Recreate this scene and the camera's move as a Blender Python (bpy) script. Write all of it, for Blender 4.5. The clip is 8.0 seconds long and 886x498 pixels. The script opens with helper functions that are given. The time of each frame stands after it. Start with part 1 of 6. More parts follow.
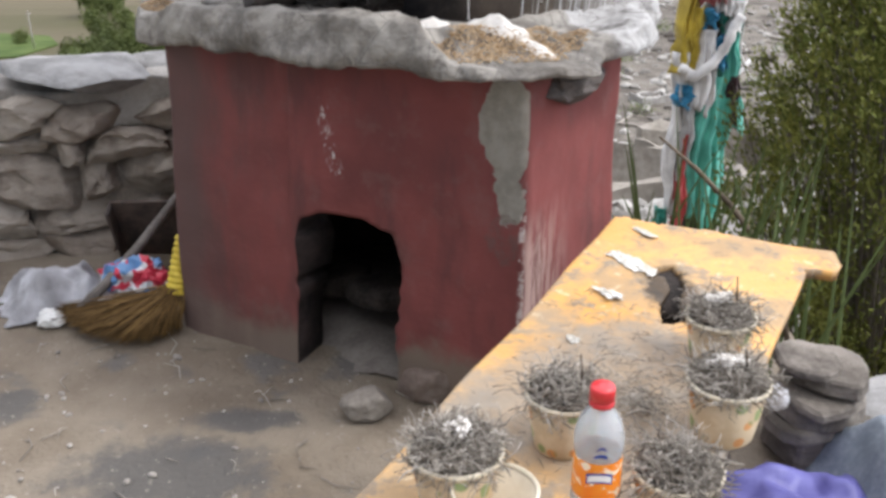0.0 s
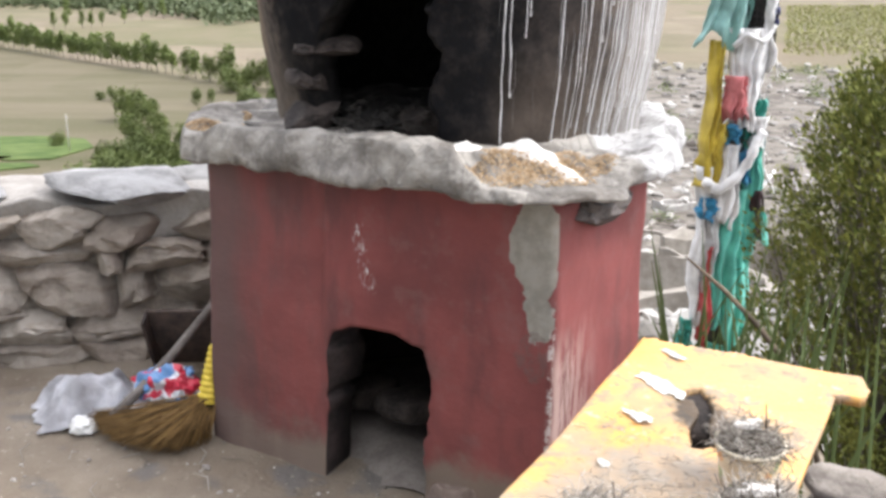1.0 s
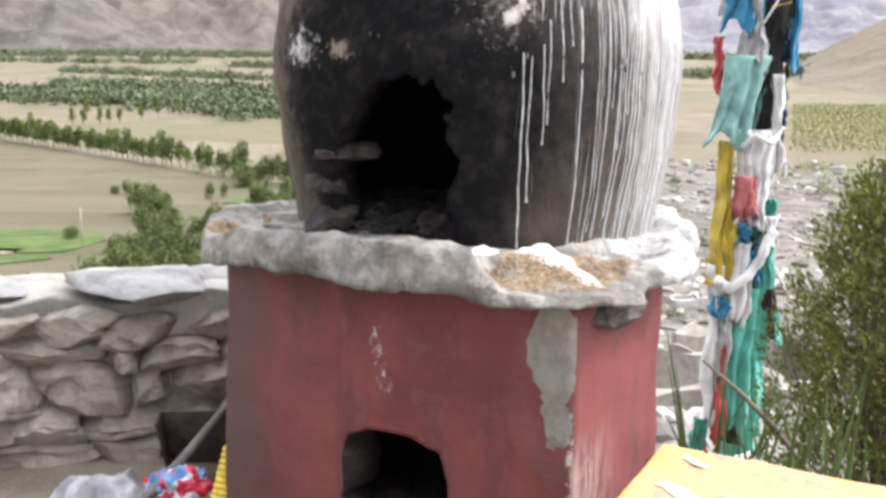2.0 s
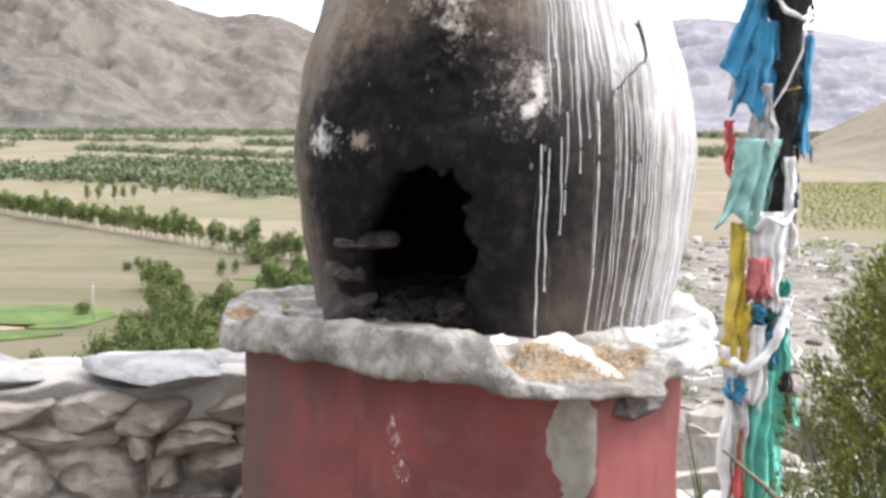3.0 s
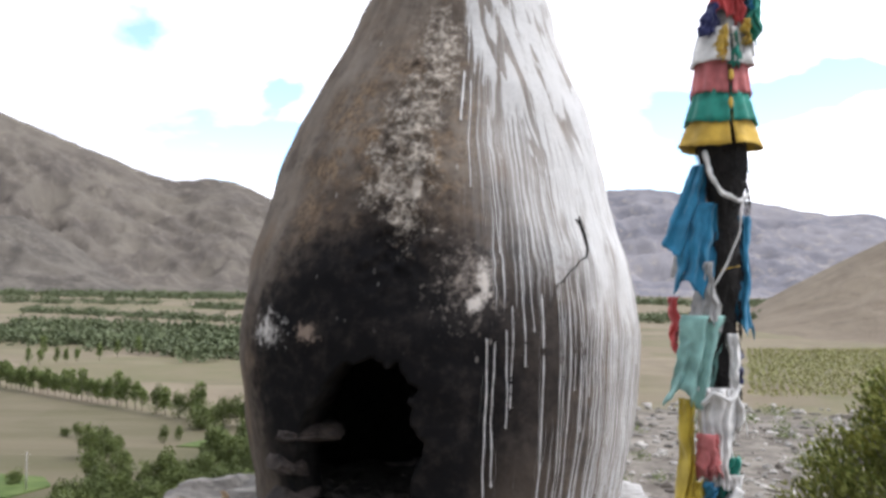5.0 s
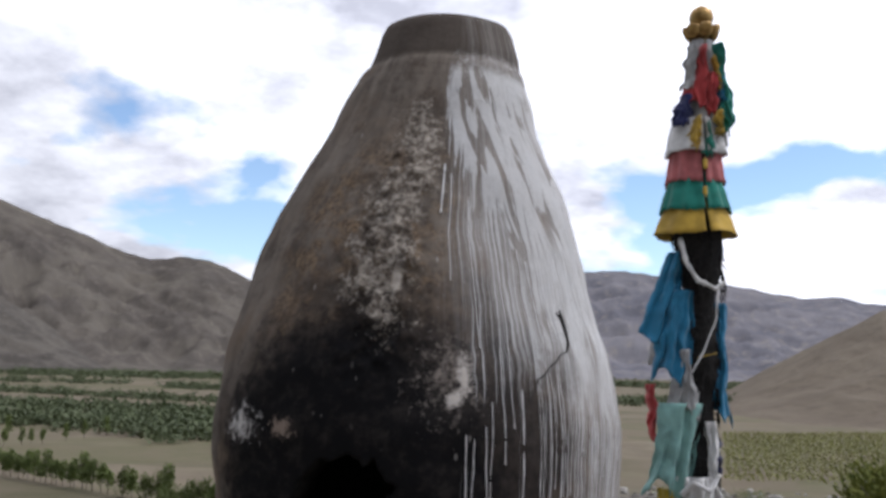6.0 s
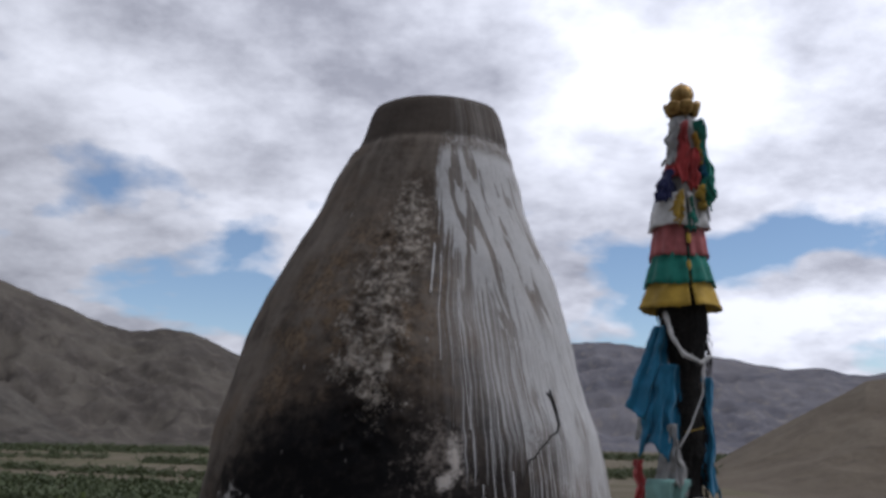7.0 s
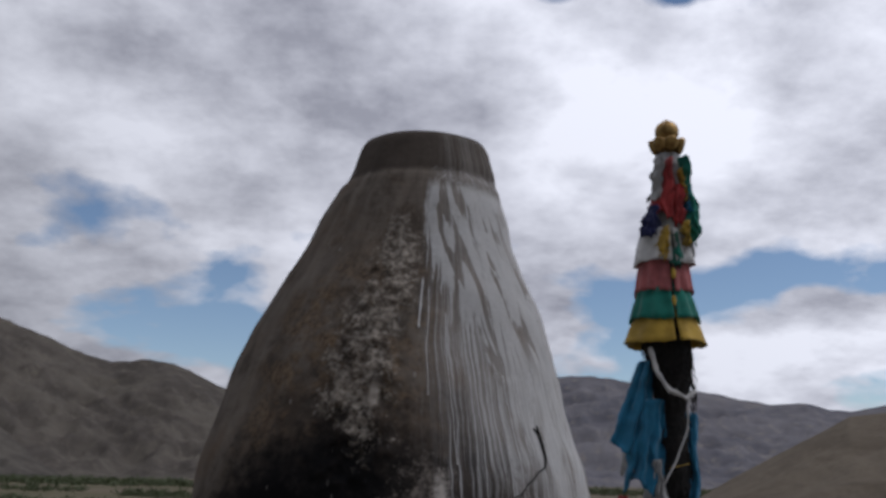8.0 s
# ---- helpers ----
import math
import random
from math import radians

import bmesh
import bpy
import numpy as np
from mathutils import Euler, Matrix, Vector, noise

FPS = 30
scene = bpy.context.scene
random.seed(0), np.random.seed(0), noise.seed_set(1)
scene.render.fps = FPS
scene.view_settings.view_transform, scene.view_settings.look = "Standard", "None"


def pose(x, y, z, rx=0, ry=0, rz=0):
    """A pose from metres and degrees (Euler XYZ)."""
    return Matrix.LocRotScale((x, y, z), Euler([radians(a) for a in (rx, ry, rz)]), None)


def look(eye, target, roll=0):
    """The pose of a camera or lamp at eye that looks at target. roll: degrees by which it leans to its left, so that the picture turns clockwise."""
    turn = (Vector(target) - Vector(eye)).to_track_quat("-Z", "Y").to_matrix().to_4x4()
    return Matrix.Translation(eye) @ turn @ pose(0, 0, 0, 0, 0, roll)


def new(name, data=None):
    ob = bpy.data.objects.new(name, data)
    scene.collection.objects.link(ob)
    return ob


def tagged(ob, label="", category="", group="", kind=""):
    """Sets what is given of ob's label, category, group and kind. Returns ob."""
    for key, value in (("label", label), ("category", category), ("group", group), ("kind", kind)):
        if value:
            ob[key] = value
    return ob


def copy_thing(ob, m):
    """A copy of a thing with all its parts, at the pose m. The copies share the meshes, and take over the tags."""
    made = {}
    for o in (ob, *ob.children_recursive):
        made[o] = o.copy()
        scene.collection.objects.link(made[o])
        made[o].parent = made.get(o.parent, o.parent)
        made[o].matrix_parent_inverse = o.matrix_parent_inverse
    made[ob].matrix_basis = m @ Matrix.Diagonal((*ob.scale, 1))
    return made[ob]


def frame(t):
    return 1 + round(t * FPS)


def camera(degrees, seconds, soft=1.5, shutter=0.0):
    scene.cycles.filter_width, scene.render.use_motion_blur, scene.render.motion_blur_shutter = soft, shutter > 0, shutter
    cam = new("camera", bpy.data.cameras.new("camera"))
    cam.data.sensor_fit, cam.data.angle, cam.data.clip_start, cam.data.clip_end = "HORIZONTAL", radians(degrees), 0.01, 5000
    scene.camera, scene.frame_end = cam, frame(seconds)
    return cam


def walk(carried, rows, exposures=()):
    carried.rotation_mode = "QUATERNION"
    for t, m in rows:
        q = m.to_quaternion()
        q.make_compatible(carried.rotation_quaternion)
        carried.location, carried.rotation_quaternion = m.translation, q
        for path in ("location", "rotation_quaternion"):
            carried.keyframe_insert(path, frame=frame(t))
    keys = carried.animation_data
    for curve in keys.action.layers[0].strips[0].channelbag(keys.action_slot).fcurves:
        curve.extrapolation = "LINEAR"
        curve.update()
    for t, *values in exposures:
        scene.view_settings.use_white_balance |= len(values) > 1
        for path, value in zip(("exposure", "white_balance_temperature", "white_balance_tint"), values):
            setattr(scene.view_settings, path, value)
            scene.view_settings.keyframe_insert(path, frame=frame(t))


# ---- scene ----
cam = camera(49.6, 8.0, soft=3.3)
PATH = [
    (0, (-0.032, -0.083, 1.659), (0.026, 1.738, 0.835), -0.2),
    (0.5, (-0.047, -0.111, 1.693), (-0.018, 1.756, 0.976), -0.2),
    (1, (-0.055, -0.125, 1.716), (-0.043, 1.776, 1.093), 0.1),
    (1.5, (-0.064, -0.135, 1.732), (-0.059, 1.795, 1.208), 0.2),
    (3, (-0.102, -0.152, 1.786), (-0.133, 1.828, 1.509), 0.2),
    (3.5, (-0.103, -0.163, 1.808), (-0.123, 1.827, 1.612), 0.5),
    (4, (-0.101, -0.171, 1.824), (-0.101, 1.826, 1.718), 0.5),
    (4.5, (-0.094, -0.161, 1.845), (-0.054, 1.838, 1.819), 0.6),
    (5, (-0.088, -0.156, 1.869), (-0.02, 1.842, 1.934), 0.7),
    (6.5, (-0.111, -0.127, 1.922), (0.022, 1.844, 2.231), 1.1),
    (7, (-0.121, -0.142, 1.932), (0.025, 1.816, 2.312), 0.9),
    (7.5, (-0.125, -0.154, 1.938), (0.038, 1.793, 2.367), 1.0),
    (8, (-0.132, -0.149, 1.938), (0.043, 1.793, 2.385), 1.2),
]
EXPOSURES = [(0, -0.06, 6500, 10), (1.0, 0.50, 6560, 10), (1.5, 0.60, 6560, 10), (3.0, 0.70, 6540, 10), (3.5, 0.60, 6500, 10), (4.5, 0.12, 6500, 10), (5.2, -0.26, 6450, 10), (6.4, -1.4, 6250, 12), (7.0, -1.82, 6200, 12), (8.0, -2.12, 6280, 12)]
walk(cam, [(t, look(eye, target, roll)) for t, eye, target, roll in PATH], EXPOSURES)

# ---- sky and sun ----
world = bpy.data.worlds.new("sky")
scene.world = world
world.use_nodes = True
W = world.node_tree
W.nodes.clear()


def wnode(kind, **values):
    n = W.nodes.new(kind)
    for key, value in values.items():
        n.inputs[key].default_value = value
    return n


BLUE_GAPS = [(-7.5, 11.0, 2.6, 2.4, -0.11), (-9.0, 7.0, 2.4, 1.3, -0.11), (24.0, 10.5, 7.0, 1.9, -0.15), (15.5, 10.0, 2.6, 1.8, -0.11), (12.0, 8.4, 1.4, 0.9, 0.12), (24.0, 6.0, 7.0, 1.6, 0.16),
             (26.5, 10.0, 1.6, 0.5, 0.14), (12.0, 27.5, 2.2, 0.8, -0.18), (20.0, 27.2, 2.0, 0.7, -0.18), (-4.0, 23.0, 16.0, 6.0, 0.12), (14.0, 22.0, 9.0, 6.0, 0.14)]
GREY_BANKS = [(-2.0, 23.5, 9.0, 4.5, -0.10), (-18.0, 26.0, 9.0, 4.0, -0.09), (12.5, 23.0, 5.5, 4.0, 0.07), (22.0, 21.0, 6.0, 5.0, 0.10), (-13.0, 17.0, 5.0, 3.0, 0.10), (7.5, 21.0, 1.6, 1.2, -0.14), (24.0, 5.5, 8.0, 2.0, 0.12),
              (26.0, 24.0, 4.0, 3.0, -0.10), (-4.0, 17.0, 6.0, 3.0, -0.08)]
SUN_EL, SUN_AZ = 52.0, 90.0   # degrees above the horizon; clockwise from +y
sky = W.nodes.new("ShaderNodeTexSky")
sky.sky_type = "NISHITA"
sky.sun_disc = False
sky.sun_elevation, sky.sun_rotation = radians(SUN_EL), radians(SUN_AZ)
sky.altitude, sky.dust_density = 1500, 0.3
coord = W.nodes.new("ShaderNodeTexCoord")
split = W.nodes.new("ShaderNodeSeparateXYZ")
W.links.new(coord.outputs["Generated"], split.inputs[0])
# project the view direction on a flat cloud layer
up = W.nodes.new("ShaderNodeMath"); up.operation = "MAXIMUM"; up.inputs[1].default_value = 0.0
W.links.new(split.outputs[2], up.inputs[0])
lift = W.nodes.new("ShaderNodeMath"); lift.operation = "ADD"; lift.inputs[1].default_value = 0.34
W.links.new(up.outputs[0], lift.inputs[0])
flat = W.nodes.new("ShaderNodeVectorMath"); flat.operation = "DIVIDE"
W.links.new(coord.outputs["Generated"], flat.inputs[0])
comb = W.nodes.new("ShaderNodeCombineXYZ")
for i in range(3):
    W.links.new(lift.outputs[0], comb.inputs[i])
W.links.new(comb.outputs[0], flat.inputs[1])
big = wnode("ShaderNodeTexNoise", Scale=2.6, Detail=8.0, Roughness=0.52, Distortion=0.1)
fine = wnode("ShaderNodeTexNoise", Scale=3.2, Detail=9.0, Roughness=0.60)
shift = W.nodes.new("ShaderNodeVectorMath"); shift.operation = "ADD"; shift.inputs[1].default_value = (3.1, 5.4, 0.7)
W.links.new(flat.outputs[0], big.inputs["Vector"])
W.links.new(flat.outputs[0], shift.inputs[0])
W.links.new(shift.outputs[0], fine.inputs["Vector"])
cover = W.nodes.new("ShaderNodeMapRange")
cover.inputs["From Min"].default_value, cover.inputs["From Max"].default_value = 0.385, 0.475
# fewer clouds low over the mountains
thin = W.nodes.new("ShaderNodeMapRange")
for key, value in (("From Min", 0.06), ("From Max", 0.34), ("To Min", -0.05), ("To Max", 0.05)):
    thin.inputs[key].default_value = value
W.links.new(up.outputs[0], thin.inputs["Value"])
amount = W.nodes.new("ShaderNodeMath"); amount.operation = "ADD"
W.links.new(big.outputs["Fac"], amount.inputs[0])
W.links.new(thin.outputs["Result"], amount.inputs[1])

# gaps and banks of cloud by (azimuth, elevation, half width, half height, amount), degrees
azim = W.nodes.new("ShaderNodeMath"); azim.operation = "ARCTAN2"
W.links.new(split.outputs[0], azim.inputs[0]); W.links.new(split.outputs[1], azim.inputs[1])
elev = W.nodes.new("ShaderNodeMath"); elev.operation = "ARCSINE"
W.links.new(split.outputs[2], elev.inputs[0])


def wmath(op, p, q):
    n = W.nodes.new("ShaderNodeMath")
    n.operation = op
    for value, socket in ((p, n.inputs[0]), (q, n.inputs[1])):
        if isinstance(value, (int, float)):
            socket.default_value = value
        else:
            W.links.new(value, socket)
    return n.outputs[0]


def banks(total, spots):
    for az, el, ra, re, much in spots:
        p = wmath("DIVIDE", wmath("SUBTRACT", azim.outputs[0], radians(az)), radians(ra))
        q = wmath("DIVIDE", wmath("SUBTRACT", elev.outputs[0], radians(el)), radians(re))
        d2_ = wmath("ADD", wmath("MULTIPLY", p, p), wmath("MULTIPLY", q, q))
        total = wmath("ADD", total, wmath("MULTIPLY", wmath("EXPONENT", wmath("MULTIPLY", d2_, -1.0), 0.0), much))
    return total


amount_out = banks(amount.outputs[0], BLUE_GAPS)
W.links.new(amount_out, cover.inputs["Value"])
grey = W.nodes.new("ShaderNodeValToRGB")
grey.color_ramp.elements[0].position, grey.color_ramp.elements[0].color = 0.32, (0.37, 0.38, 0.44, 1)
grey.color_ramp.elements[1].position, grey.color_ramp.elements[1].color = 0.64, (0.96, 0.98, 1.06, 1)
W.links.new(banks(fine.outputs["Fac"], GREY_BANKS), grey.inputs["Fac"])
clouds = wnode("ShaderNodeBackground", Strength=1.75)
# clouds glow around the veiled sun
a, e = radians(SUN_AZ - 42), radians(SUN_EL)
toward = W.nodes.new("ShaderNodeVectorMath"); toward.operation = "DOT_PRODUCT"
toward.inputs[1].default_value = (math.sin(a) * math.cos(e), math.cos(a) * math.cos(e), math.sin(e))
W.links.new(coord.outputs["Generated"], toward.inputs[0])
glow = W.nodes.new("ShaderNodeMapRange"); glow.interpolation_type = "SMOOTHSTEP"
for key, value in (("From Min", -0.25), ("From Max", 0.95), ("To Min", 0.55), ("To Max", 4.2)):
    glow.inputs[key].default_value = value
W.links.new(toward.outputs["Value"], glow.inputs["Value"])
W.links.new(glow.outputs["Result"], clouds.inputs["Strength"])
W.links.new(grey.outputs[0], clouds.inputs["Color"])
clear = wnode("ShaderNodeBackground", Strength=0.36)
W.links.new(sky.outputs[0], clear.inputs["Color"])
mix = W.nodes.new("ShaderNodeMixShader")
W.links.new(cover.outputs[0], mix.inputs[0])
W.links.new(clear.outputs[0], mix.inputs[1])
W.links.new(clouds.outputs[0], mix.inputs[2])
wout = W.nodes.new("ShaderNodeOutputWorld")
W.links.new(mix.outputs[0], wout.inputs[0])

sun = new("sun", bpy.data.lights.new("sun", "SUN"))
a = radians(SUN_AZ)
sun.data.energy, sun.data.angle, sun.data.color = 2.5, radians(14), (1.0, 0.97, 0.93)
sun.matrix_basis = look((20 * math.sin(a) * math.cos(e), 20 * math.cos(a) * math.cos(e), 20 * math.sin(e)), (0, 0, 0))

# ---- materials ----
class Mat:
    """A short way to write node materials."""

    def __init__(self, name, rough=0.85, metal=0.0, spec=0.3):
        self.m = bpy.data.materials.new(name)
        self.m.use_nodes = True
        self.t = self.m.node_tree
        self.b = self.t.nodes["Principled BSDF"]
        self.b.inputs["Roughness"].default_value = rough
        self.b.inputs["Metallic"].default_value = metal
        self.b.inputs["Specular IOR Level"].default_value = spec
        self.tc = self.t.nodes.new("ShaderNodeTexCoord")

    def node(self, kind):
        return self.t.nodes.new(kind)

    def put(self, value, socket):
        if isinstance(value, (int, float)):
            socket.default_value = value
        elif isinstance(value, tuple):
            socket.default_value = (*value, 1) if len(value) == 3 and socket.type == "RGBA" else value
        else:
            self.t.links.new(value, socket)

    def space(self, which="Object", scale=(1, 1, 1), offset=(0, 0, 0)):
        n = self.node("ShaderNodeMapping")
        self.t.links.new(self.tc.outputs[which], n.inputs[0])
        n.inputs["Scale"].default_value = scale
        n.inputs["Location"].default_value = offset
        return n.outputs[0]

    def noise(self, scale, detail=4.0, rough=0.55, vec=None, dist=0.0):
        n = self.node("ShaderNodeTexNoise")
        self.put(vec if vec is not None else self.space(), n.inputs["Vector"])
        n.inputs["Scale"].default_value, n.inputs["Detail"].default_value = scale, detail
        n.inputs["Roughness"].default_value, n.inputs["Distortion"].default_value = rough, dist
        return n.outputs["Fac"]

    def cells(self, scale, vec=None, feature="F1", out="Distance"):
        n = self.node("ShaderNodeTexVoronoi")
        n.feature = feature
        self.put(vec if vec is not None else self.space(), n.inputs["Vector"])
        n.inputs["Scale"].default_value = scale
        return n.outputs[out]

    def math(self, op, a, b=0.0, clamp=False):
        n = self.node("ShaderNodeMath")
        n.operation, n.use_clamp = op, clamp
        self.put(a, n.inputs[0])
        self.put(b, n.inputs[1])
        return n.outputs[0]

    def ramp(self, fac, lo, hi, a=0.0, b=1.0):
        n = self.node("ShaderNodeMapRange")
        n.interpolation_type = "SMOOTHSTEP"
        self.put(fac, n.inputs["Value"])
        self.put(lo, n.inputs["From Min"])
        self.put(hi, n.inputs["From Max"])
        n.inputs["To Min"].default_value, n.inputs["To Max"].default_value = a, b
        return n.outputs["Result"]

    def mix(self, fac, a, b):
        n = self.node("ShaderNodeMix")
        n.data_type = "RGBA"
        self.put(fac, n.inputs["Factor"])
        self.put(a, n.inputs[6])
        self.put(b, n.inputs[7])
        return n.outputs[2]

    def xyz(self, vec):
        n = self.node("ShaderNodeSeparateXYZ")
        self.put(vec, n.inputs[0])
        return n.outputs

    def vec(self, x, y, z=0.0):
        n = self.node("ShaderNodeCombineXYZ")
        for v, s in zip((x, y, z), n.inputs):
            self.put(v, s)
        return n.outputs[0]

    def random(self):
        return self.node("ShaderNodeObjectInfo").outputs["Random"]

    def island(self):
        return self.node("ShaderNodeNewGeometry").outputs["Random Per Island"]

    def done(self, color, rough=None, bump=None, strength=0.4, distance=0.01):
        self.put(color, self.b.inputs["Base Color"])
        if rough is not None:
            self.put(rough, self.b.inputs["Roughness"])
        if bump is not None:
            n = self.node("ShaderNodeBump")
            n.inputs["Strength"].default_value, n.inputs["Distance"].default_value = strength, distance
            self.put(bump, n.inputs["Height"])
            self.t.links.new(n.outputs[0], self.b.inputs["Normal"])
        return self.m


def two_tone(name, a, b, scale, rough=0.85, bump=0.3, dist=0.005, lo=0.35, hi=0.65, vary=0.0, spec=0.25):
    """Two colours broken up by noise at two scales, with fine relief."""
    k = Mat(name, rough, spec=spec)
    n1, n2 = k.noise(scale, 5), k.noise(scale * 9, 4)
    f = k.math("ADD", k.math("MULTIPLY", n1, 0.65), k.math("MULTIPLY", n2, 0.35))
    c = k.mix(k.ramp(f, lo, hi), a, b)
    if vary:
        c = k.mix(k.math("MULTIPLY", k.random(), vary), c, tuple(x * 0.45 for x in a))
    return k.done(c, bump=f, strength=bump, distance=dist)


# ---- helpers for building ----
def thing(name, label, category, at=(0, 0, 0), group="", kind=""):
    ob = new(name)
    ob.empty_display_size = 0.1
    ob.location = at
    return tagged(ob, label, category, group, kind)


def mesh_of(name, bm, mat, smooth=True):
    me = bpy.data.meshes.new(name)
    bmesh.ops.recalc_face_normals(bm, faces=bm.faces)
    bm.to_mesh(me)
    bm.free()
    for m in (mat if isinstance(mat, (list, tuple)) else [mat]):
        me.materials.append(m)
    if smooth:
        me.polygons.foreach_set("use_smooth", [True] * len(me.polygons))
    return me


def part(name, bm, mat, parent=None, label="", smooth=True):
    """One mesh object out of a bmesh, built in the parent's own space."""
    ob = new(name, mesh_of(name, bm, mat, smooth))
    ob.parent = parent
    return tagged(ob, label)


def whole(name, bm, mat, label, category, group="", kind="", at=(0, 0, 0), smooth=True):
    """A top-level thing that is one mesh."""
    ob = new(name, mesh_of(name, bm, mat, smooth))
    ob.location = at
    return tagged(ob, label, category, group, kind)


def box(bm, size, at=(0, 0, 0), turn=(0, 0, 0), bevel=0.0):
    m = pose(*at, *turn) @ Matrix.Diagonal((*size, 1))
    vs = bmesh.ops.create_cube(bm, size=1, matrix=m)["verts"]
    if bevel:
        es = list({e for v in vs for e in v.link_edges})
        bmesh.ops.bevel(bm, geom=es, offset=bevel, segments=2, affect="EDGES", profile=0.6)


def rough_up(bm, amount, scale, seed=0.0, verts=None):
    for v in (verts or bm.verts):
        v.co += noise.noise_vector(v.co * scale + Vector((seed, seed * 1.7, -seed))) * amount


def lathe(bm, profile, n=32, at=(0, 0, 0), close_top=True, close_bottom=True):
    """A turned body from (radius, height) pairs."""
    rings = []
    for r, z in profile:
        rings.append([bm.verts.new((at[0] + r * math.cos(2 * math.pi * i / n), at[1] + r * math.sin(2 * math.pi * i / n), at[2] + z)) for i in range(n)])
    for a, b in zip(rings, rings[1:]):
        for i in range(n):
            bm.faces.new((a[i], a[(i + 1) % n], b[(i + 1) % n], b[i]))
    if close_bottom:
        bm.faces.new(rings[0][::-1])
    if close_top:
        bm.faces.new(rings[-1])
    return rings


def tube(bm, pts, radii, n=6):
    """A tapering round bar along points."""
    pts = [Vector(p) for p in pts]
    rings = []
    for i, p in enumerate(pts):
        d = (pts[min(i + 1, len(pts) - 1)] - pts[max(i - 1, 0)])
        q = d.to_track_quat("Z", "Y")
        r = radii[i] if isinstance(radii, (list, tuple)) else radii
        rings.append([bm.verts.new(p + q @ Vector((r * math.cos(2 * math.pi * k / n), r * math.sin(2 * math.pi * k / n), 0))) for k in range(n)])
    for a, b in zip(rings, rings[1:]):
        for k in range(n):
            bm.faces.new((a[k], a[(k + 1) % n], b[(k + 1) % n], b[k]))
    bm.faces.new(rings[0][::-1])
    bm.faces.new(rings[-1])


def stone_mesh(bm, size, seed, cuts=2, rough=0.12, boxy=3.0, facets=0):
    """An irregular stone, size in metres, around the origin."""
    bmesh.ops.create_icosphere(bm, subdivisions=cuts + 1, radius=1.0)
    for v in bm.verts:
        c = v.co
        k = (abs(c.x) ** boxy + abs(c.y) ** boxy + abs(c.z) ** boxy) ** (-1.0 / boxy)
        c *= k
        c += noise.noise_vector(c * 0.9 + Vector((seed * 3.1, seed, -seed))) * rough * 2.2
        c += noise.noise_vector(c * 2.7 + Vector((seed, seed * 2.3, seed))) * rough
        v.co = c
    g = random.Random(int(seed * 1000) + 3)
    for _ in range(facets):
        n = Vector((g.gauss(0, 1), g.gauss(0, 1), g.gauss(0, 0.8))).normalized()
        d = g.uniform(0.72, 1.0)
        for v in bm.verts:
            over = v.co.dot(n) - d
            if over > 0:
                v.co -= n * over * 0.92
    for v in bm.verts:
        c = v.co
        v.co = Vector((c.x * size[0] / 2, c.y * size[1] / 2, c.z * size[2] / 2))


def clothy(bm, grid):
    """Faces over a grid of points."""
    vs = [[bm.verts.new(p) for p in row] for row in grid]
    for a, b in zip(vs, vs[1:]):
        for i in range(len(a) - 1):
            bm.faces.new((a[i], a[i + 1], b[i + 1], b[i]))
    return vs


def rnd(a, b):
    return random.uniform(a, b)

# ---- ground ----
VALLEY = -45.0


def smooth01(x):
    x = min(1.0, max(0.0, x))
    return x * x * (3 - 2 * x)


def ground_height(x, y):
    """Flat court by the burner, a lower terrace to the right, then the hill falls to the valley floor."""
    d = math.hypot(x, y)
    edge = 4.3 if x < 0.4 else 4.3 - 1.3 * smooth01((x - 0.4) / 0.8)
    fall = 0.0
    if y > edge or (x > 1.1 and y > 0.8):
        over = max(0.0, y - edge, min(x - 1.1, y - 0.8))
        if x > -1.0:
            w = smooth01((x + 1.0) / 2.0)
            fall = w * (2.6 * smooth01(over / 2.0) + max(0.0, over - 7.0) * 0.34) + (1 - w) * over * 0.55
        else:
            fall = over * 0.55
    z = max(VALLEY, -fall)
    if z > VALLEY:
        z += 0.022 * noise.noise((x * 2.1, y * 2.1, 0)) + 0.012 * noise.noise((x * 7, y * 7, 3.0)) + 0.005 * noise.noise((x * 19, y * 19, 5.0))
    return z


ground_bm = bmesh.new()
rings = [0.0]
r = 0.06
while r < 4200:
    rings.append(r)
    r *= 1.055 if r > 6 else 1.035
NA = 260
rows = []
for r in rings:
    rows.append([ground_bm.verts.new((r * math.sin(2 * math.pi * i / NA), r * math.cos(2 * math.pi * i / NA),
                                      ground_height(r * math.sin(2 * math.pi * i / NA), r * math.cos(2 * math.pi * i / NA)))) for i in range(NA)] if r else
                [ground_bm.verts.new((0, 0, 0))])
for i in range(NA):
    ground_bm.faces.new((rows[0][0], rows[1][i], rows[1][(i + 1) % NA]))
for p, q in zip(rows[1:], rows[2:]):
    for i in range(NA):
        ground_bm.faces.new((p[i], p[(i + 1) % NA], q[(i + 1) % NA], q[i]))
k = Mat("earth", 0.95, spec=0.15)
geo = k.tc.outputs["Object"]
dx, dy, dz = k.xyz(geo)
dist = k.math("SQRT", k.math("ADD", k.math("MULTIPLY", dx, dx), k.math("MULTIPLY", dy, dy)))
near = k.mix(k.ramp(k.noise(1.7, 6), 0.35, 0.65), (0.146, 0.116, 0.086), (0.232, 0.194, 0.150))
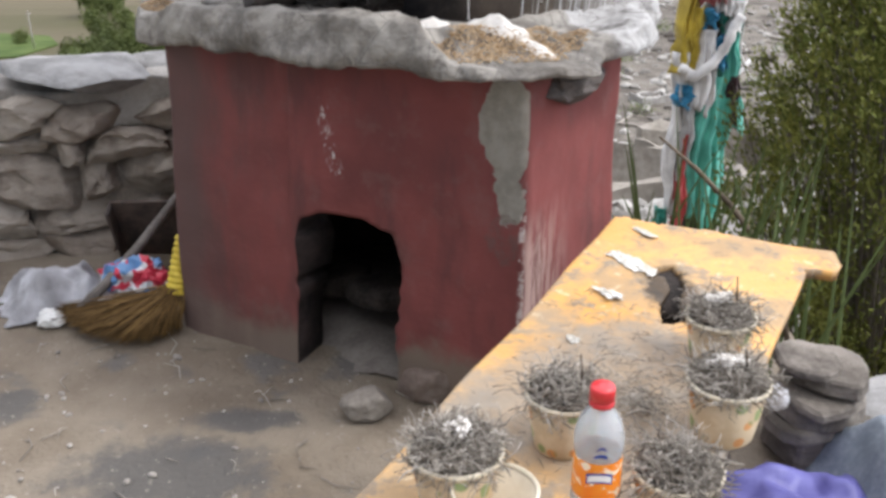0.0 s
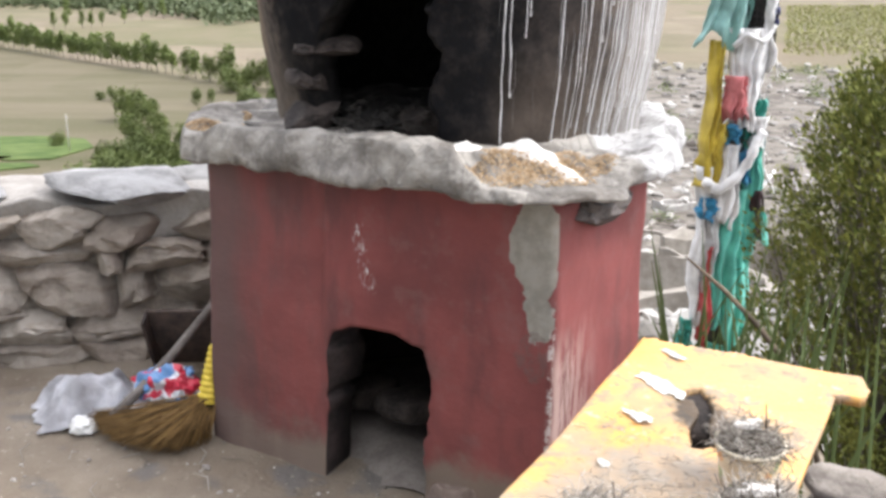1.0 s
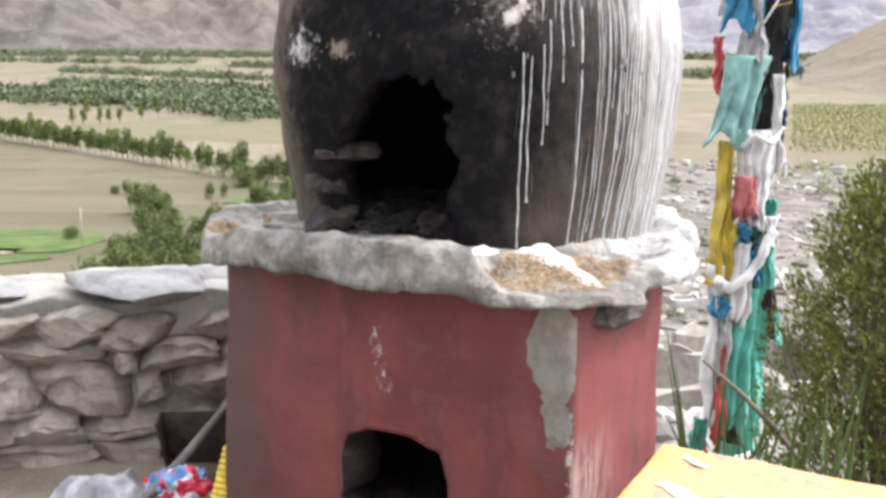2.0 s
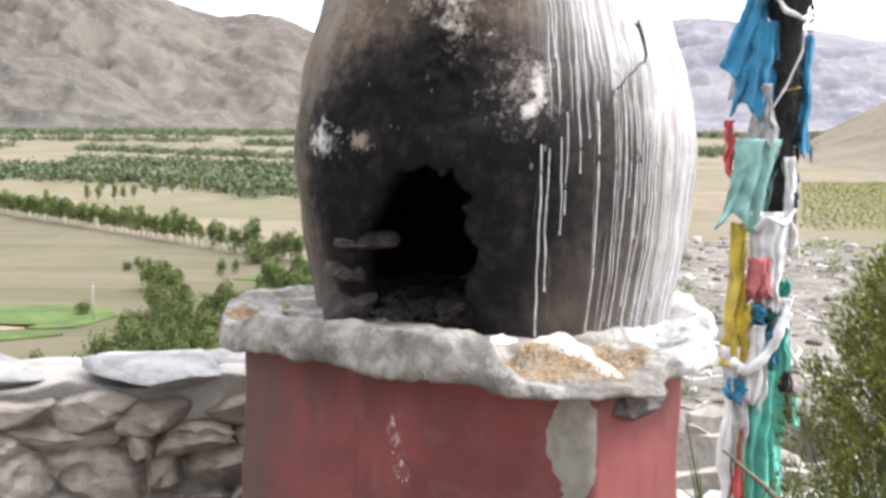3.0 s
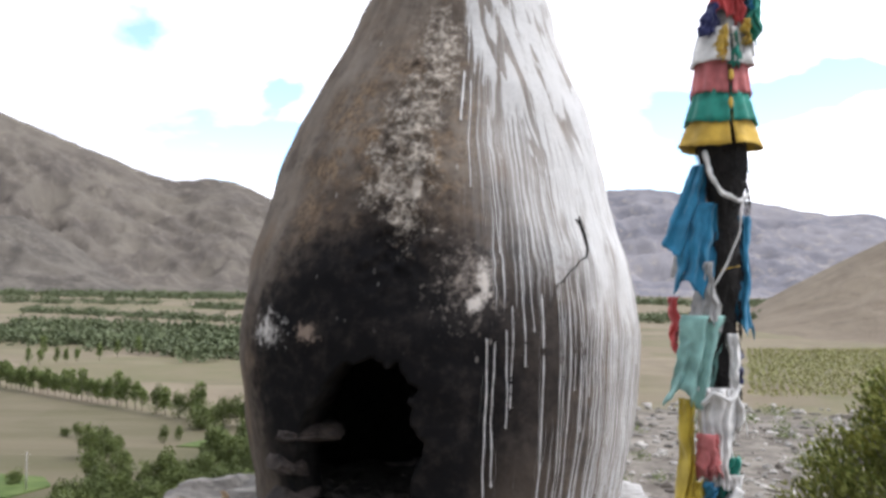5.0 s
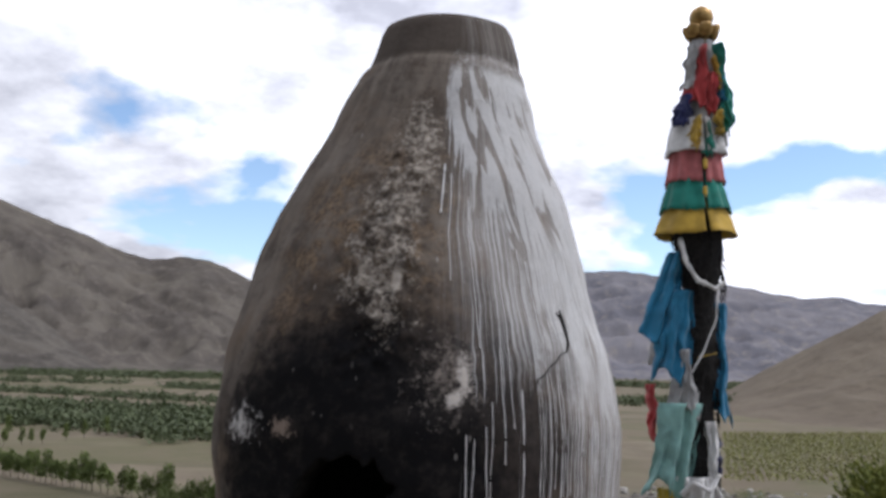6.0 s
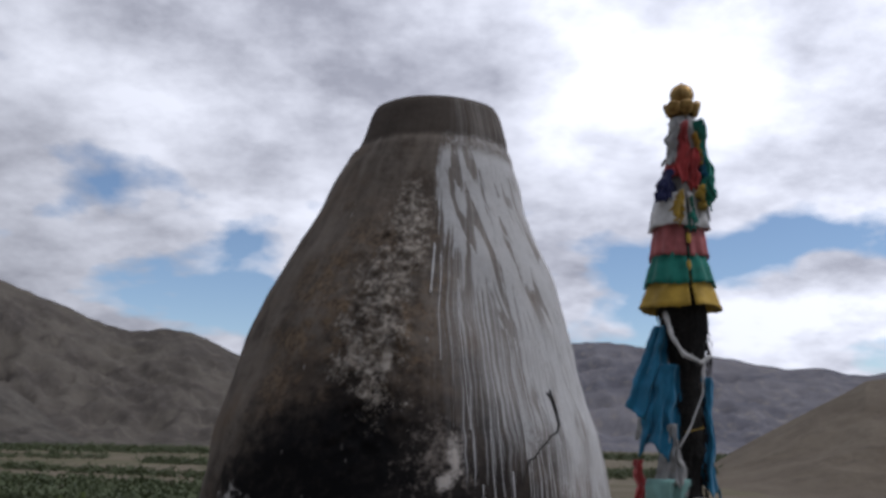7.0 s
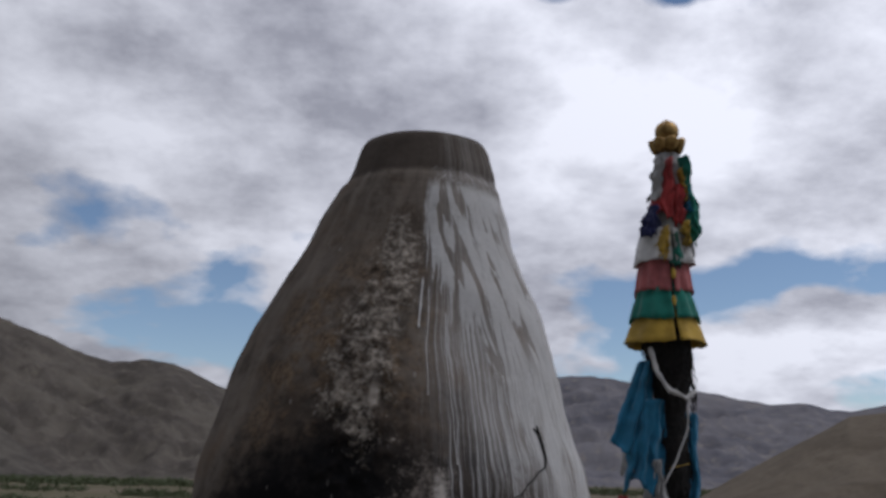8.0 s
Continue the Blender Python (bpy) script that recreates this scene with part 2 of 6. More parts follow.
near = k.mix(k.ramp(k.noise(2.6, 5, vec=k.space(offset=(3, 1, 0))), 0.56, 0.66, 0, 0.75), near, (0.11, 0.105, 0.10))
for bx, by, rx, ry in ((-1.32, 2.47, 0.13, 0.11), (-0.72, 2.10, 0.30, 0.17), (-0.55, 2.35, 0.16, 0.06)):
    ax_ = k.math("DIVIDE", k.math("SUBTRACT", dx, bx), rx)
    ay_ = k.math("DIVIDE", k.math("SUBTRACT", dy, by), ry)
    r_ = k.math("ADD", k.math("SQRT", k.math("ADD", k.math("MULTIPLY", ax_, ax_), k.math("MULTIPLY", ay_, ay_))), k.math("MULTIPLY", k.math("SUBTRACT", k.noise(9, 5, 0.65), 0.5), 1.6))
    near = k.mix(k.ramp(r_, 1.25, 0.6, 0, 0.85), near, (0.088, 0.085, 0.082))
near = k.mix(k.ramp(k.noise(40, 3), 0.62, 0.75, 0, 0.6), near, (0.36, 0.32, 0.27))
hill = k.mix(k.ramp(k.noise(0.35, 8, 0.7), 0.4, 0.62), (0.160, 0.146, 0.128), (0.288, 0.274, 0.252))
field = k.mix(k.ramp(k.noise(0.006, 7, 0.6), 0.42, 0.6), (0.152, 0.122, 0.083), (0.112, 0.10, 0.058))
parcel = k.node("ShaderNodeTexVoronoi")
parcel.distance = "CHEBYCHEV"
k.put(k.space(scale=(0.009, 0.016, 0.0), offset=(0.3, 0.1, 0)), parcel.inputs["Vector"])
parcel.inputs["Scale"].default_value = 1.0
lot = k.xyz(parcel.outputs["Color"])
field = k.mix(k.ramp(lot[0], 0.15, 0.75), field, k.mix(k.ramp(k.noise(0.05, 5), 0.35, 0.65), (0.19, 0.155, 0.11), (0.145, 0.118, 0.082)))
field = k.mix(k.ramp(lot[1], 0.5, 0.6, 0, 0.55), field, k.mix(k.ramp(k.noise(0.04, 7, 0.7), 0.4, 0.6), (0.125, 0.112, 0.062), (0.10, 0.102, 0.046)))
field = k.mix(k.ramp(k.noise(0.02, 8, 0.7, vec=k.space(scale=(0.6, 2.2, 1))), 0.52, 0.68, 0, 0.5), field, (0.16, 0.14, 0.085))
meadow = k.mix(k.ramp(k.noise(0.03, 8, 0.7, vec=k.space(scale=(0.5, 2.4, 1))), 0.38, 0.62), (0.064, 0.064, 0.030), (0.110, 0.094, 0.060))
meadow = k.mix(k.ramp(lot[2], 0.35, 0.55, 0, 0.6), meadow, (0.123, 0.104, 0.068))
field = k.mix(k.ramp(k.math("ADD", dy, k.math("MULTIPLY", dx, 0.88)), 262, 250, 0, 0.85), field, meadow)
furrow = k.noise(0.35, 4, 0.6, vec=k.space(scale=(0.12, 1.0, 1)))
field = k.mix(k.ramp(furrow, 0.50, 0.70, 0, 0.35), field, (0.085, 0.072, 0.045))
rubble = k.mix(k.ramp(k.noise(0.12, 9, 0.75), 0.40, 0.60), (0.085, 0.072, 0.060), (0.185, 0.165, 0.14))
stony = k.math("MULTIPLY", k.ramp(k.math("SUBTRACT", dx, k.math("MULTIPLY", dy, 0.15)), 0.0, 12.0), k.ramp(k.math("ADD", dist, k.math("MULTIPLY", k.noise(0.03, 4), 60.0)), 420, 380))
field = k.mix(stony, field, rubble)
c = k.mix(k.ramp(dist, 4.5, 9), near, hill)
c = k.mix(k.ramp(dz, VALLEY + 1, VALLEY + 0.2), c, field)
EARTH = k.done(c, bump=k.math("ADD", k.noise(14, 6), k.math("MULTIPLY", k.noise(60, 3), 0.4)), strength=0.8, distance=0.03)
ground = whole("ground", ground_bm, EARTH, "dusty grey-brown earth falling to a wide farmed valley", "ground", kind="structure")

# ---- mountains ----
def interp(x, pts):
    for (x0, y0), (x1, y1) in zip(pts, pts[1:]):
        if x <= x1:
            return y0 + (y1 - y0) * max(0.0, min(1.0, (x - x0) / (x1 - x0)))
    return pts[-1][1]


def mountain(name, label, ridge, near, far, mat, jag=1.0, steps=46, da=0.22):
    """A range by its skyline: (bearing, elevation) in degrees, its foot near and its crest far, in metres."""
    bm = bmesh.new()
    a0, a1 = ridge[0][0], ridge[-1][0]
    n = int((a1 - a0) / da)
    grid = []
    for j in range(steps + 12):
        u = j / (steps - 1)
        row = []
        for i in range(n + 1):
            az = a0 + (a1 - a0) * i / n
            el = interp(az, ridge)
            d = near + (far - near) * u
            x, y = d * math.sin(radians(az)), d * math.cos(radians(az))
            top = far * math.tan(radians(el)) + 1.8
            prof = u ** 1.25 if u <= 1 else 1 - (u - 1) * 1.5
            p = Vector((x, y, 0)) * (1.0 / 420.0)
            gully = noise.ridged_multi_fractal(p * 2.6 + Vector((0, 0, 5)), 0.9, 2.1, 6, 1.0, 2.0) - 1.1
            fade = max(0.0, min(1.0, 4 * u)) * (1 - 0.9 * smooth01((u - 0.72) / 0.28) if u < 1 else 0.1)
            z = VALLEY - 3 + (top - VALLEY) * prof + gully * jag * 0.085 * (top - VALLEY) * fade
            z += noise.fractal(p * 6, 0.9, 2.0, 4) * 0.012 * (top - VALLEY) * min(1, 6 * u)
            row.append((x, y, z))
        grid.append(row)
    clothy(bm, grid)
    return whole(name, bm, mat, label, "mountain", kind="structure")


def rock_mat(name, a, b, c, scale):
    k = Mat(name, 0.95, spec=0.1)
    n1 = k.noise(scale, 9, 0.65, dist=0.6)
    n2 = k.noise(scale * 6, 6, 0.7, vec=k.space(scale=(1, 1, 0.4)))
    col = k.mix(k.ramp(n1, 0.38, 0.62), a, b)
    col = k.mix(k.ramp(n2, 0.5, 0.72, 0, 0.8), col, c)
    return k.done(col, bump=n2, strength=0.4, distance=18)


ROCK_L = rock_mat("bare_mountain", (0.082, 0.071, 0.062), (0.128, 0.112, 0.094), (0.164, 0.142, 0.115), 0.0045)
ROCK_S = rock_mat("dark_spur", (0.073, 0.065, 0.057), (0.114, 0.101, 0.086), (0.163, 0.144, 0.120), 0.008)
# far range: distance haze is put into the rock as a paler, bluer colour
ROCK_R = rock_mat("hazed_far_mountain", (0.135, 0.132, 0.152), (0.195, 0.186, 0.200), (0.286, 0.258, 0.231), 0.0035)
ROCK_H = rock_mat("tan_hill", (0.141, 0.114, 0.085), (0.175, 0.145, 0.109), (0.107, 0.087, 0.068), 0.012)

mountain("mountain_west", "bare grey-brown mountain range above the valley",
         [(-62, 6), (-45, 9.5), (-34, 11), (-28, 10.3), (-23.7, 9.1), (-22, 8.4), (-20, 7.65), (-17.9, 6.95), (-15.8, 6.05), (-13.7, 5.5), (-11.7, 5.75),
          (-10.4, 5.6), (-8.7, 4.9), (-6, 3.6), (-2, 3.0), (2, 2.2)], 3150, 4500, ROCK_L)
mountain("mountain_spur", "darker stony spur at the foot of the range",
         [(-50, 4.5), (-36, 4.6), (-28, 4.0), (-23.7, 3.4), (-21.7, 3.2), (-19.4, 2.0), (-16.9, 0.3), (-15.5, -0.7)], 2750, 3500, ROCK_S, jag=1.3)
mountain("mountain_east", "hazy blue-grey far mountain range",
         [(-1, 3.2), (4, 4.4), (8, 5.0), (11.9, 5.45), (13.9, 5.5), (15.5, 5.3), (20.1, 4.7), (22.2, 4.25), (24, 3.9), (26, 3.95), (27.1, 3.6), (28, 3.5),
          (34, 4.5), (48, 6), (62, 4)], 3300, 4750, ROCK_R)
mountain("hill_east", "bare tan hillside sloping to the fields",
         [(17.5, -2.9), (19.6, -1.4), (21.7, -0.1), (24, 1.15), (25.9, 2.15), (28, 3.3), (30.5, 3.6), (36, 5), (48, 7), (62, 5)], 830, 1500, ROCK_H, jag=0.8)

# ---- incense burner ----
CX, CY = 0.02, 3.30          # axis of the jar


def inside(px, py, poly):
    hit = False
    for (x0, y0), (x1, y1) in zip(poly, poly[1:] + poly[:1]):
        if (y0 > py) != (y1 > py) and px < x0 + (py - y0) / (y1 - y0) * (x1 - x0):
            hit = not hit
    return hit


def shell(grid_u, grid_v, place, hole, closed, mat, name, thick, inner):
    """A wall over (u, v), left open where hole(u, v) says so, with its own thickness. UV holds (u, v)."""
    bm = bmesh.new()
    uv = bm.loops.layers.uv.new("UVMap")
    vs = [[bm.verts.new(place(u, v)) for u in grid_u] for v in grid_v]
    n = len(grid_u)
    step = grid_u[1] - grid_u[0]
    for j in range(len(grid_v) - 1):
        for i in range(n if closed else n - 1):
            i2 = (i + 1) % n
            if hole(grid_u[i] + step / 2, (grid_v[j] + grid_v[j + 1]) / 2):
                continue
            f = bm.faces.new((vs[j][i], vs[j][i2], vs[j + 1][i2], vs[j + 1][i]))
            for loop, (a, b) in zip(f.loops, ((grid_u[i], grid_v[j]), (grid_u[i] + step, grid_v[j]), (grid_u[i] + step, grid_v[j + 1]), (grid_u[i], grid_v[j + 1]))):
                loop[uv].uv = (a, b)
    loose = [v for v in bm.verts if not v.link_faces]
    bmesh.ops.delete(bm, geom=loose, context="VERTS")
    # wear the sawn edge of the opening smooth
    for _ in range(3):
        moved = {}
        for v in bm.verts:
            if v.is_boundary:
                ends = [e.other_vert(v).co for e in v.link_edges if e.is_boundary]
                if len(ends) == 2:
                    moved[v] = v.co * 0.4 + (ends[0] + ends[1]) * 0.3
        for v, c in moved.items():
            v.co = c
    me = bpy.data.meshes.new(name)
    for f in bm.faces:
        f.smooth = True
    bm.to_mesh(me)
    bm.free()
    me.materials.append(mat)
    me.materials.append(inner)
    ob = new(name, me)
    s = ob.modifiers.new("thickness", "SOLIDIFY")
    s.thickness, s.offset = thick, -1
    s.material_offset = s.material_offset_rim = 1
    return ob


DARK = two_tone("burnt_black", (0.008, 0.008, 0.008), (0.020, 0.018, 0.017), 30, bump=0.8, dist=0.01, spec=0.05)
HEARTH = two_tone("smoked_hearth", (0.015, 0.012, 0.011), (0.05, 0.035, 0.032), 12, bump=0.8, dist=0.01)
burner = thing("incense_burner", "red-painted stone incense burner with a sooty whitewashed jar on top", "incense burner", (0, 3.2, 0))

# red square base
BASE = [(-0.85, 2.94), (0.27, 2.31), (0.62, 2.80), (0.54, 3.62), (0.05, 3.78), (-0.70, 3.62)]
BASE_LEN = [(Vector(b) - Vector(a)).length for a, b in zip(BASE, BASE[1:] + BASE[:1])]
BASE_TOTAL = sum(BASE_LEN)


def along_base(s):
    s %= BASE_TOTAL
    for (a, b), d in zip(zip(BASE, BASE[1:] + BASE[:1]), BASE_LEN):
        if s <= d:
            return Vector(a).lerp(Vector(b), s / d)
        s -= d
    return Vector(BASE[0])


def place_base(s, z):
    p = sum((along_base(s + k * 0.011) for k in (-2, -1, 0, 1, 2)), Vector((0, 0))) / 5
    mid = Vector((-0.1, 3.2))
    lean = 0.05 * (z / 1.05 - 0.2) * (1.0 if s < 0.5 or s > 2.6 else 0.35)
    p = p + (mid - p).normalized() * lean
    q = Vector((p.x, p.y, z))
    q += noise.noise_vector(q * 2.2) * 0.014 + noise.noise_vector(q * 9) * 0.004
    return q - Vector((0, 3.2, 0))


MOUTH = [(0.485, -0.2), (0.495, 0.25), (0.505, 0.46), (0.535, 0.525), (0.60, 0.555), (0.70, 0.56), (0.80, 0.545), (0.865, 0.52), (0.882, 0.42), (0.872, 0.28), (0.86, 0.2), (0.868, 0.1), (0.88, -0.2)]


def mouth(s, z):
    k = 0.012 * noise.noise((s * 30, z * 30, 1.0))
    return inside(s + k, z + 0.8 * k, MOUTH)


k = Mat("red_limewash", 0.82, spec=0.25)
uvv = k.space("UV")
us, vz, _ = k.xyz(uvv)
n1, n2, n3 = k.noise(3.0, 6), k.noise(22, 5, 0.65), k.noise(6, 5, 0.6, vec=k.space(scale=(1, 1, 0.25)))
col = k.mix(k.ramp(n1, 0.3, 0.7), (0.142, 0.044, 0.040), (0.218, 0.063, 0.057))
col = k.mix(k.ramp(n3, 0.47, 0.70, 0, 0.75), col, (0.095, 0.042, 0.040))
col = k.mix(k.ramp(k.noise(8, 7, 0.7, vec=k.space(offset=(5, 2, 1))), 0.52, 0.70, 0, 0.25), col, (0.20, 0.13, 0.115))
col = k.mix(k.ramp(n2, 0.62, 0.78, 0, 0.35), col, (0.30, 0.13, 0.11))
# worn grey mud near the foot; dark brown towards the outer corner
foot = k.math("ADD", k.ramp(vz, 0.34, 0.02), k.math("MULTIPLY", k.math("SUBTRACT", k.noise(5, 6, 0.6), 0.5), 1.6))
foot = k.math("MULTIPLY", k.ramp(foot, 0.35, 0.9), 0.9)
col = k.mix(foot, col, (0.19, 0.15, 0.115))
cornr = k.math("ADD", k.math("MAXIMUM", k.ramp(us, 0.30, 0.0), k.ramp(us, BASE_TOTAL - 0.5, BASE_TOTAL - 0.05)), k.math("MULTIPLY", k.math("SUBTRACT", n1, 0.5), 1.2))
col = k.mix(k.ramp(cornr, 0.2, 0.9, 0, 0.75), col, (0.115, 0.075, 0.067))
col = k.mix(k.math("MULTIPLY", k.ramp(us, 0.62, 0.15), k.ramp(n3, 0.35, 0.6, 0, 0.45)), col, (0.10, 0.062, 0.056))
# bare cement where the paint has fallen from the near corner
wob = k.math("MULTIPLY", k.math("SUBTRACT", k.noise(10, 4, 0.6), 0.5), 0.10)
pu = k.math("ADD", us, wob)
pz = k.math("ADD", vz, wob)


def ell(cu_, cz_, ru_, rz_):
    a_ = k.math("DIVIDE", k.math("SUBTRACT", pu, cu_), ru_)
    b_ = k.math("DIVIDE", k.math("SUBTRACT", pz, cz_), rz_)
    return k.ramp(k.math("ADD", k.math("MULTIPLY", a_, a_), k.math("MULTIPLY", b_, b_)), 1.04, 0.96)


p1 = k.math("MAXIMUM", ell(1.226, 0.90, 0.078, 0.15), ell(1.232, 0.70, 0.056, 0.075))
p1 = k.math("MULTIPLY", p1, k.ramp(us, 1.300, 1.292))
col = k.mix(p1, col, k.mix(k.ramp(n2, 0.35, 0.65), (0.22, 0.20, 0.165), (0.29, 0.265, 0.225)))
p2 = k.math("MULTIPLY", k.ramp(us, 1.275, 1.290), k.math("MULTIPLY", k.ramp(pu, 1.60, 1.32), k.ramp(vz, 0.70, 0.52)))
p2 = k.math("MULTIPLY", p2, k.ramp(k.noise(9, 5, 0.7, vec=k.space("UV", scale=(3, 0.5, 1))), 0.40, 0.55))
col = k.mix(k.math("MULTIPLY", p2, 0.8), col, (0.42, 0.29, 0.25))
chip = k.math("MULTIPLY", k.ramp(k.math("ABSOLUTE", k.math("SUBTRACT", us, 1.278)), 0.016, 0.006), k.ramp(k.noise(24, 4, 0.7), 0.48, 0.58))
col = k.mix(k.math("MULTIPLY", chip, k.ramp(vz, 0.78, 0.66)), col, (0.50, 0.42, 0.38))
bare = k.math("MULTIPLY", ell(1.215, 0.575, 0.055, 0.075), k.ramp(k.noise(30, 4, 0.7), 0.35, 0.6))
col = k.mix(k.math("MULTIPLY", bare, 0.6), col, (0.13, 0.085, 0.075))
# pale splashes
sp = k.math("MULTIPLY", k.ramp(k.noise(1.0, 4, 0.7, vec=k.space("UV", scale=(95, 34, 1)), dist=0.6), 0.55, 0.61), k.ramp(k.math("ABSOLUTE", k.math("SUBTRACT", us, k.math("ADD", 0.655, k.math("MULTIPLY", k.math("SUBTRACT", 0.77, vz), 0.22)))), 0.034, 0.008))
sp = k.math("MULTIPLY", sp, k.math("MULTIPLY", k.ramp(vz, 0.66, 0.70), k.ramp(vz, 0.92, 0.86)))
col = k.mix(sp, col, (0.55, 0.50, 0.47))
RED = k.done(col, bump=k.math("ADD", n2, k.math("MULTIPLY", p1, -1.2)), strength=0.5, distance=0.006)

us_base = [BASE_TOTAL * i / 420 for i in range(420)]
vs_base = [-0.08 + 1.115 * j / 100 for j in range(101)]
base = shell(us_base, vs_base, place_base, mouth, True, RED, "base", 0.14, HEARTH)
base.parent = burner
tagged(base, "maroon limewashed base with a square fire mouth")

# cement slab with a moulded rim
SLAB_MID = Vector((-0.06, 3.25))
SLAB = [(-0.965, 3.24), (-0.90, 2.98), (-0.72, 2.82), (-0.40, 2.62), (0.0, 2.355), (0.14, 2.27), (0.28, 2.275), (0.455, 2.33), (0.485, 2.49), (0.575, 2.535), (0.685, 2.73), (0.765, 3.0),
        (0.77, 3.35), (0.56, 3.75), (0.05, 3.88), (-0.68, 3.72), (-0.95, 3.48)]


def slab_radius(th):
    d = Vector((math.sin(th), -math.cos(th)))
    best = 1.0
    for a, b in zip(SLAB, SLAB[1:] + SLAB[:1]):
        a, b = Vector(a) - SLAB_MID, Vector(b) - SLAB_MID
        e = b - a
        den = d.x * e.y - d.y * e.x
        if abs(den) < 1e-9:
            continue
        t = (a.x * e.y - a.y * e.x) / den
        u = (a.x * d.y - a.y * d.x) / den
        if t > 0 and -1e-6 <= u <= 1 + 1e-6:
            best = t
    return best


SLAB_LOW = [(-180, 1.02), (-90, 1.005), (-70, 1.02), (-30, 1.03), (0, 1.045), (6, 1.045), (10, 1.048), (30, 1.046), (34, 1.04), (42, 1.05), (60, 1.04), (110, 1.03), (180, 1.03)]
SLAB_TOP = [(-180, 1.11), (-92, 1.105), (-75, 1.10), (-62, 1.15), (-30, 1.16), (-5, 1.17), (3, 1.165), (8, 1.09), (28, 1.072), (32, 1.075), (38, 1.12), (60, 1.14), (75, 1.13), (110, 1.14), (180, 1.14)]
bm = bmesh.new()
prof = []
NS = 640
for i in range(NS):
    th = -math.pi + 2 * math.pi * i / NS
    deg = math.degrees(th)
    R = sum(slab_radius(th + o) for o in (-0.008, -0.004, 0, 0.004, 0.008)) / 5
    lo, hi = interp(deg, SLAB_LOW), interp(deg, SLAB_TOP)
    t = hi - lo
    ledge = smooth01((deg - 3) / 7) * smooth01((36 - deg) / 6)
    dipped = 0.03 * (1 - ledge)
    ring = [(R - 0.30, lo + 0.02), (R - 0.10, lo + 0.012), (R - 0.012, lo), (R - 0.002, lo + 0.06 * t), (R, lo + 0.3 * t), (R - 0.010, lo + 0.6 * t), (R - 0.020, hi - 0.14 * t), (R - 0.028, hi - 0.004),
            (R - 0.08, hi), (R - 0.115, hi - 0.5 * dipped), (R - 0.16, hi - dipped + 0.012 * ledge), (R - 0.24, hi - dipped + 0.045 * ledge), (0.66, 1.125), (0.45, 1.13), (0.02, 1.12)]
    ring = [(a_[0] + (b_[0] - a_[0]) * q / 3, a_[1] + (b_[1] - a_[1]) * q / 3) for a_, b_ in zip(ring, ring[1:]) for q in range(3)] + [ring[-1]]
    pts = []
    for r, z in ring:
        p = Vector((SLAB_MID.x + r * math.sin(th), SLAB_MID.y - r * math.cos(th), z))
        p += noise.noise_vector(p * 4.0 + Vector((2, 0, 0))) * 0.024 * (1 - 0.75 * ledge) + noise.noise_vector(p * 11) * 0.011 + noise.noise_vector(p * 30) * 0.006
        p += Vector((math.sin(th), -math.cos(th), 0.4)) * (0.030 * (0.22 - abs(noise.noise(p * 5.5 + Vector((0, 7, 0))))))
        pts.append(bm.verts.new(p - Vector((0, 3.2, 0))))
    prof.append(pts)
for i in range(NS):
    a, b = prof[i], prof[(i + 1) % NS]
    for j in range(len(a) - 1):
        bm.faces.new((a[j], b[j], b[j + 1], a[j + 1]))
k = Mat("cracked_cement", 0.88, spec=0.25)
n1, n2 = k.noise(6, 7, 0.62), k.noise(45, 5, 0.6)
col = k.mix(k.ramp(n1, 0.36, 0.64), (0.135, 0.120, 0.104), (0.335, 0.31, 0.275))
col = k.mix(k.ramp(n2, 0.5, 0.75, 0, 0.5), col, (0.20, 0.18, 0.16))
ox, oy, oz = k.xyz(k.space())
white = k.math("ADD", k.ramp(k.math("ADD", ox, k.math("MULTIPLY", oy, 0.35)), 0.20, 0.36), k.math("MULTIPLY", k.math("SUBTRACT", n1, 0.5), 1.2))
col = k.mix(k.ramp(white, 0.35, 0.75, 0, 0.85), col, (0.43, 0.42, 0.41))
stain = k.noise(7, 7, 0.72, vec=k.space(scale=(1, 1, 0.5)))
col = k.mix(k.ramp(stain, 0.50, 0.62, 0, 0.7), col, (0.11, 0.10, 0.09))
crack = k.math("ADD", k.cells(5, feature="DISTANCE_TO_EDGE", vec=k.space(scale=(1, 1, 1.6))), k.math("MULTIPLY", k.noise(20, 3), 0.02))
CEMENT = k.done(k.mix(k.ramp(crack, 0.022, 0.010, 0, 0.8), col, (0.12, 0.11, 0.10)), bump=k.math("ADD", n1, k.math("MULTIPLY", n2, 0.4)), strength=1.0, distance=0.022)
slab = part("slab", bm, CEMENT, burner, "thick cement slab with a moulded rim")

# sooty jar
JAR = [(1.06, 0.635), (1.18, 0.648), (1.36, 0.680), (1.55, 0.703), (1.71, 0.708), (1.88, 0.680), (1.96, 0.665), (2.14, 0.607), (2.22, 0.588), (2.34, 0.543), (2.48, 0.488),
       (2.68, 0.390), (2.82, 0.340), (2.93, 0.290), (2.95, 0.272), (2.98, 0.266), (3.085, 0.240), (3.11, 0.226)]
JAR_LEAN = [(1.0, 0.0), (2.3, 0.0), (2.48, 0.018), (2.8, 0.050), (3.0, 0.076), (3.2, 0.074)]


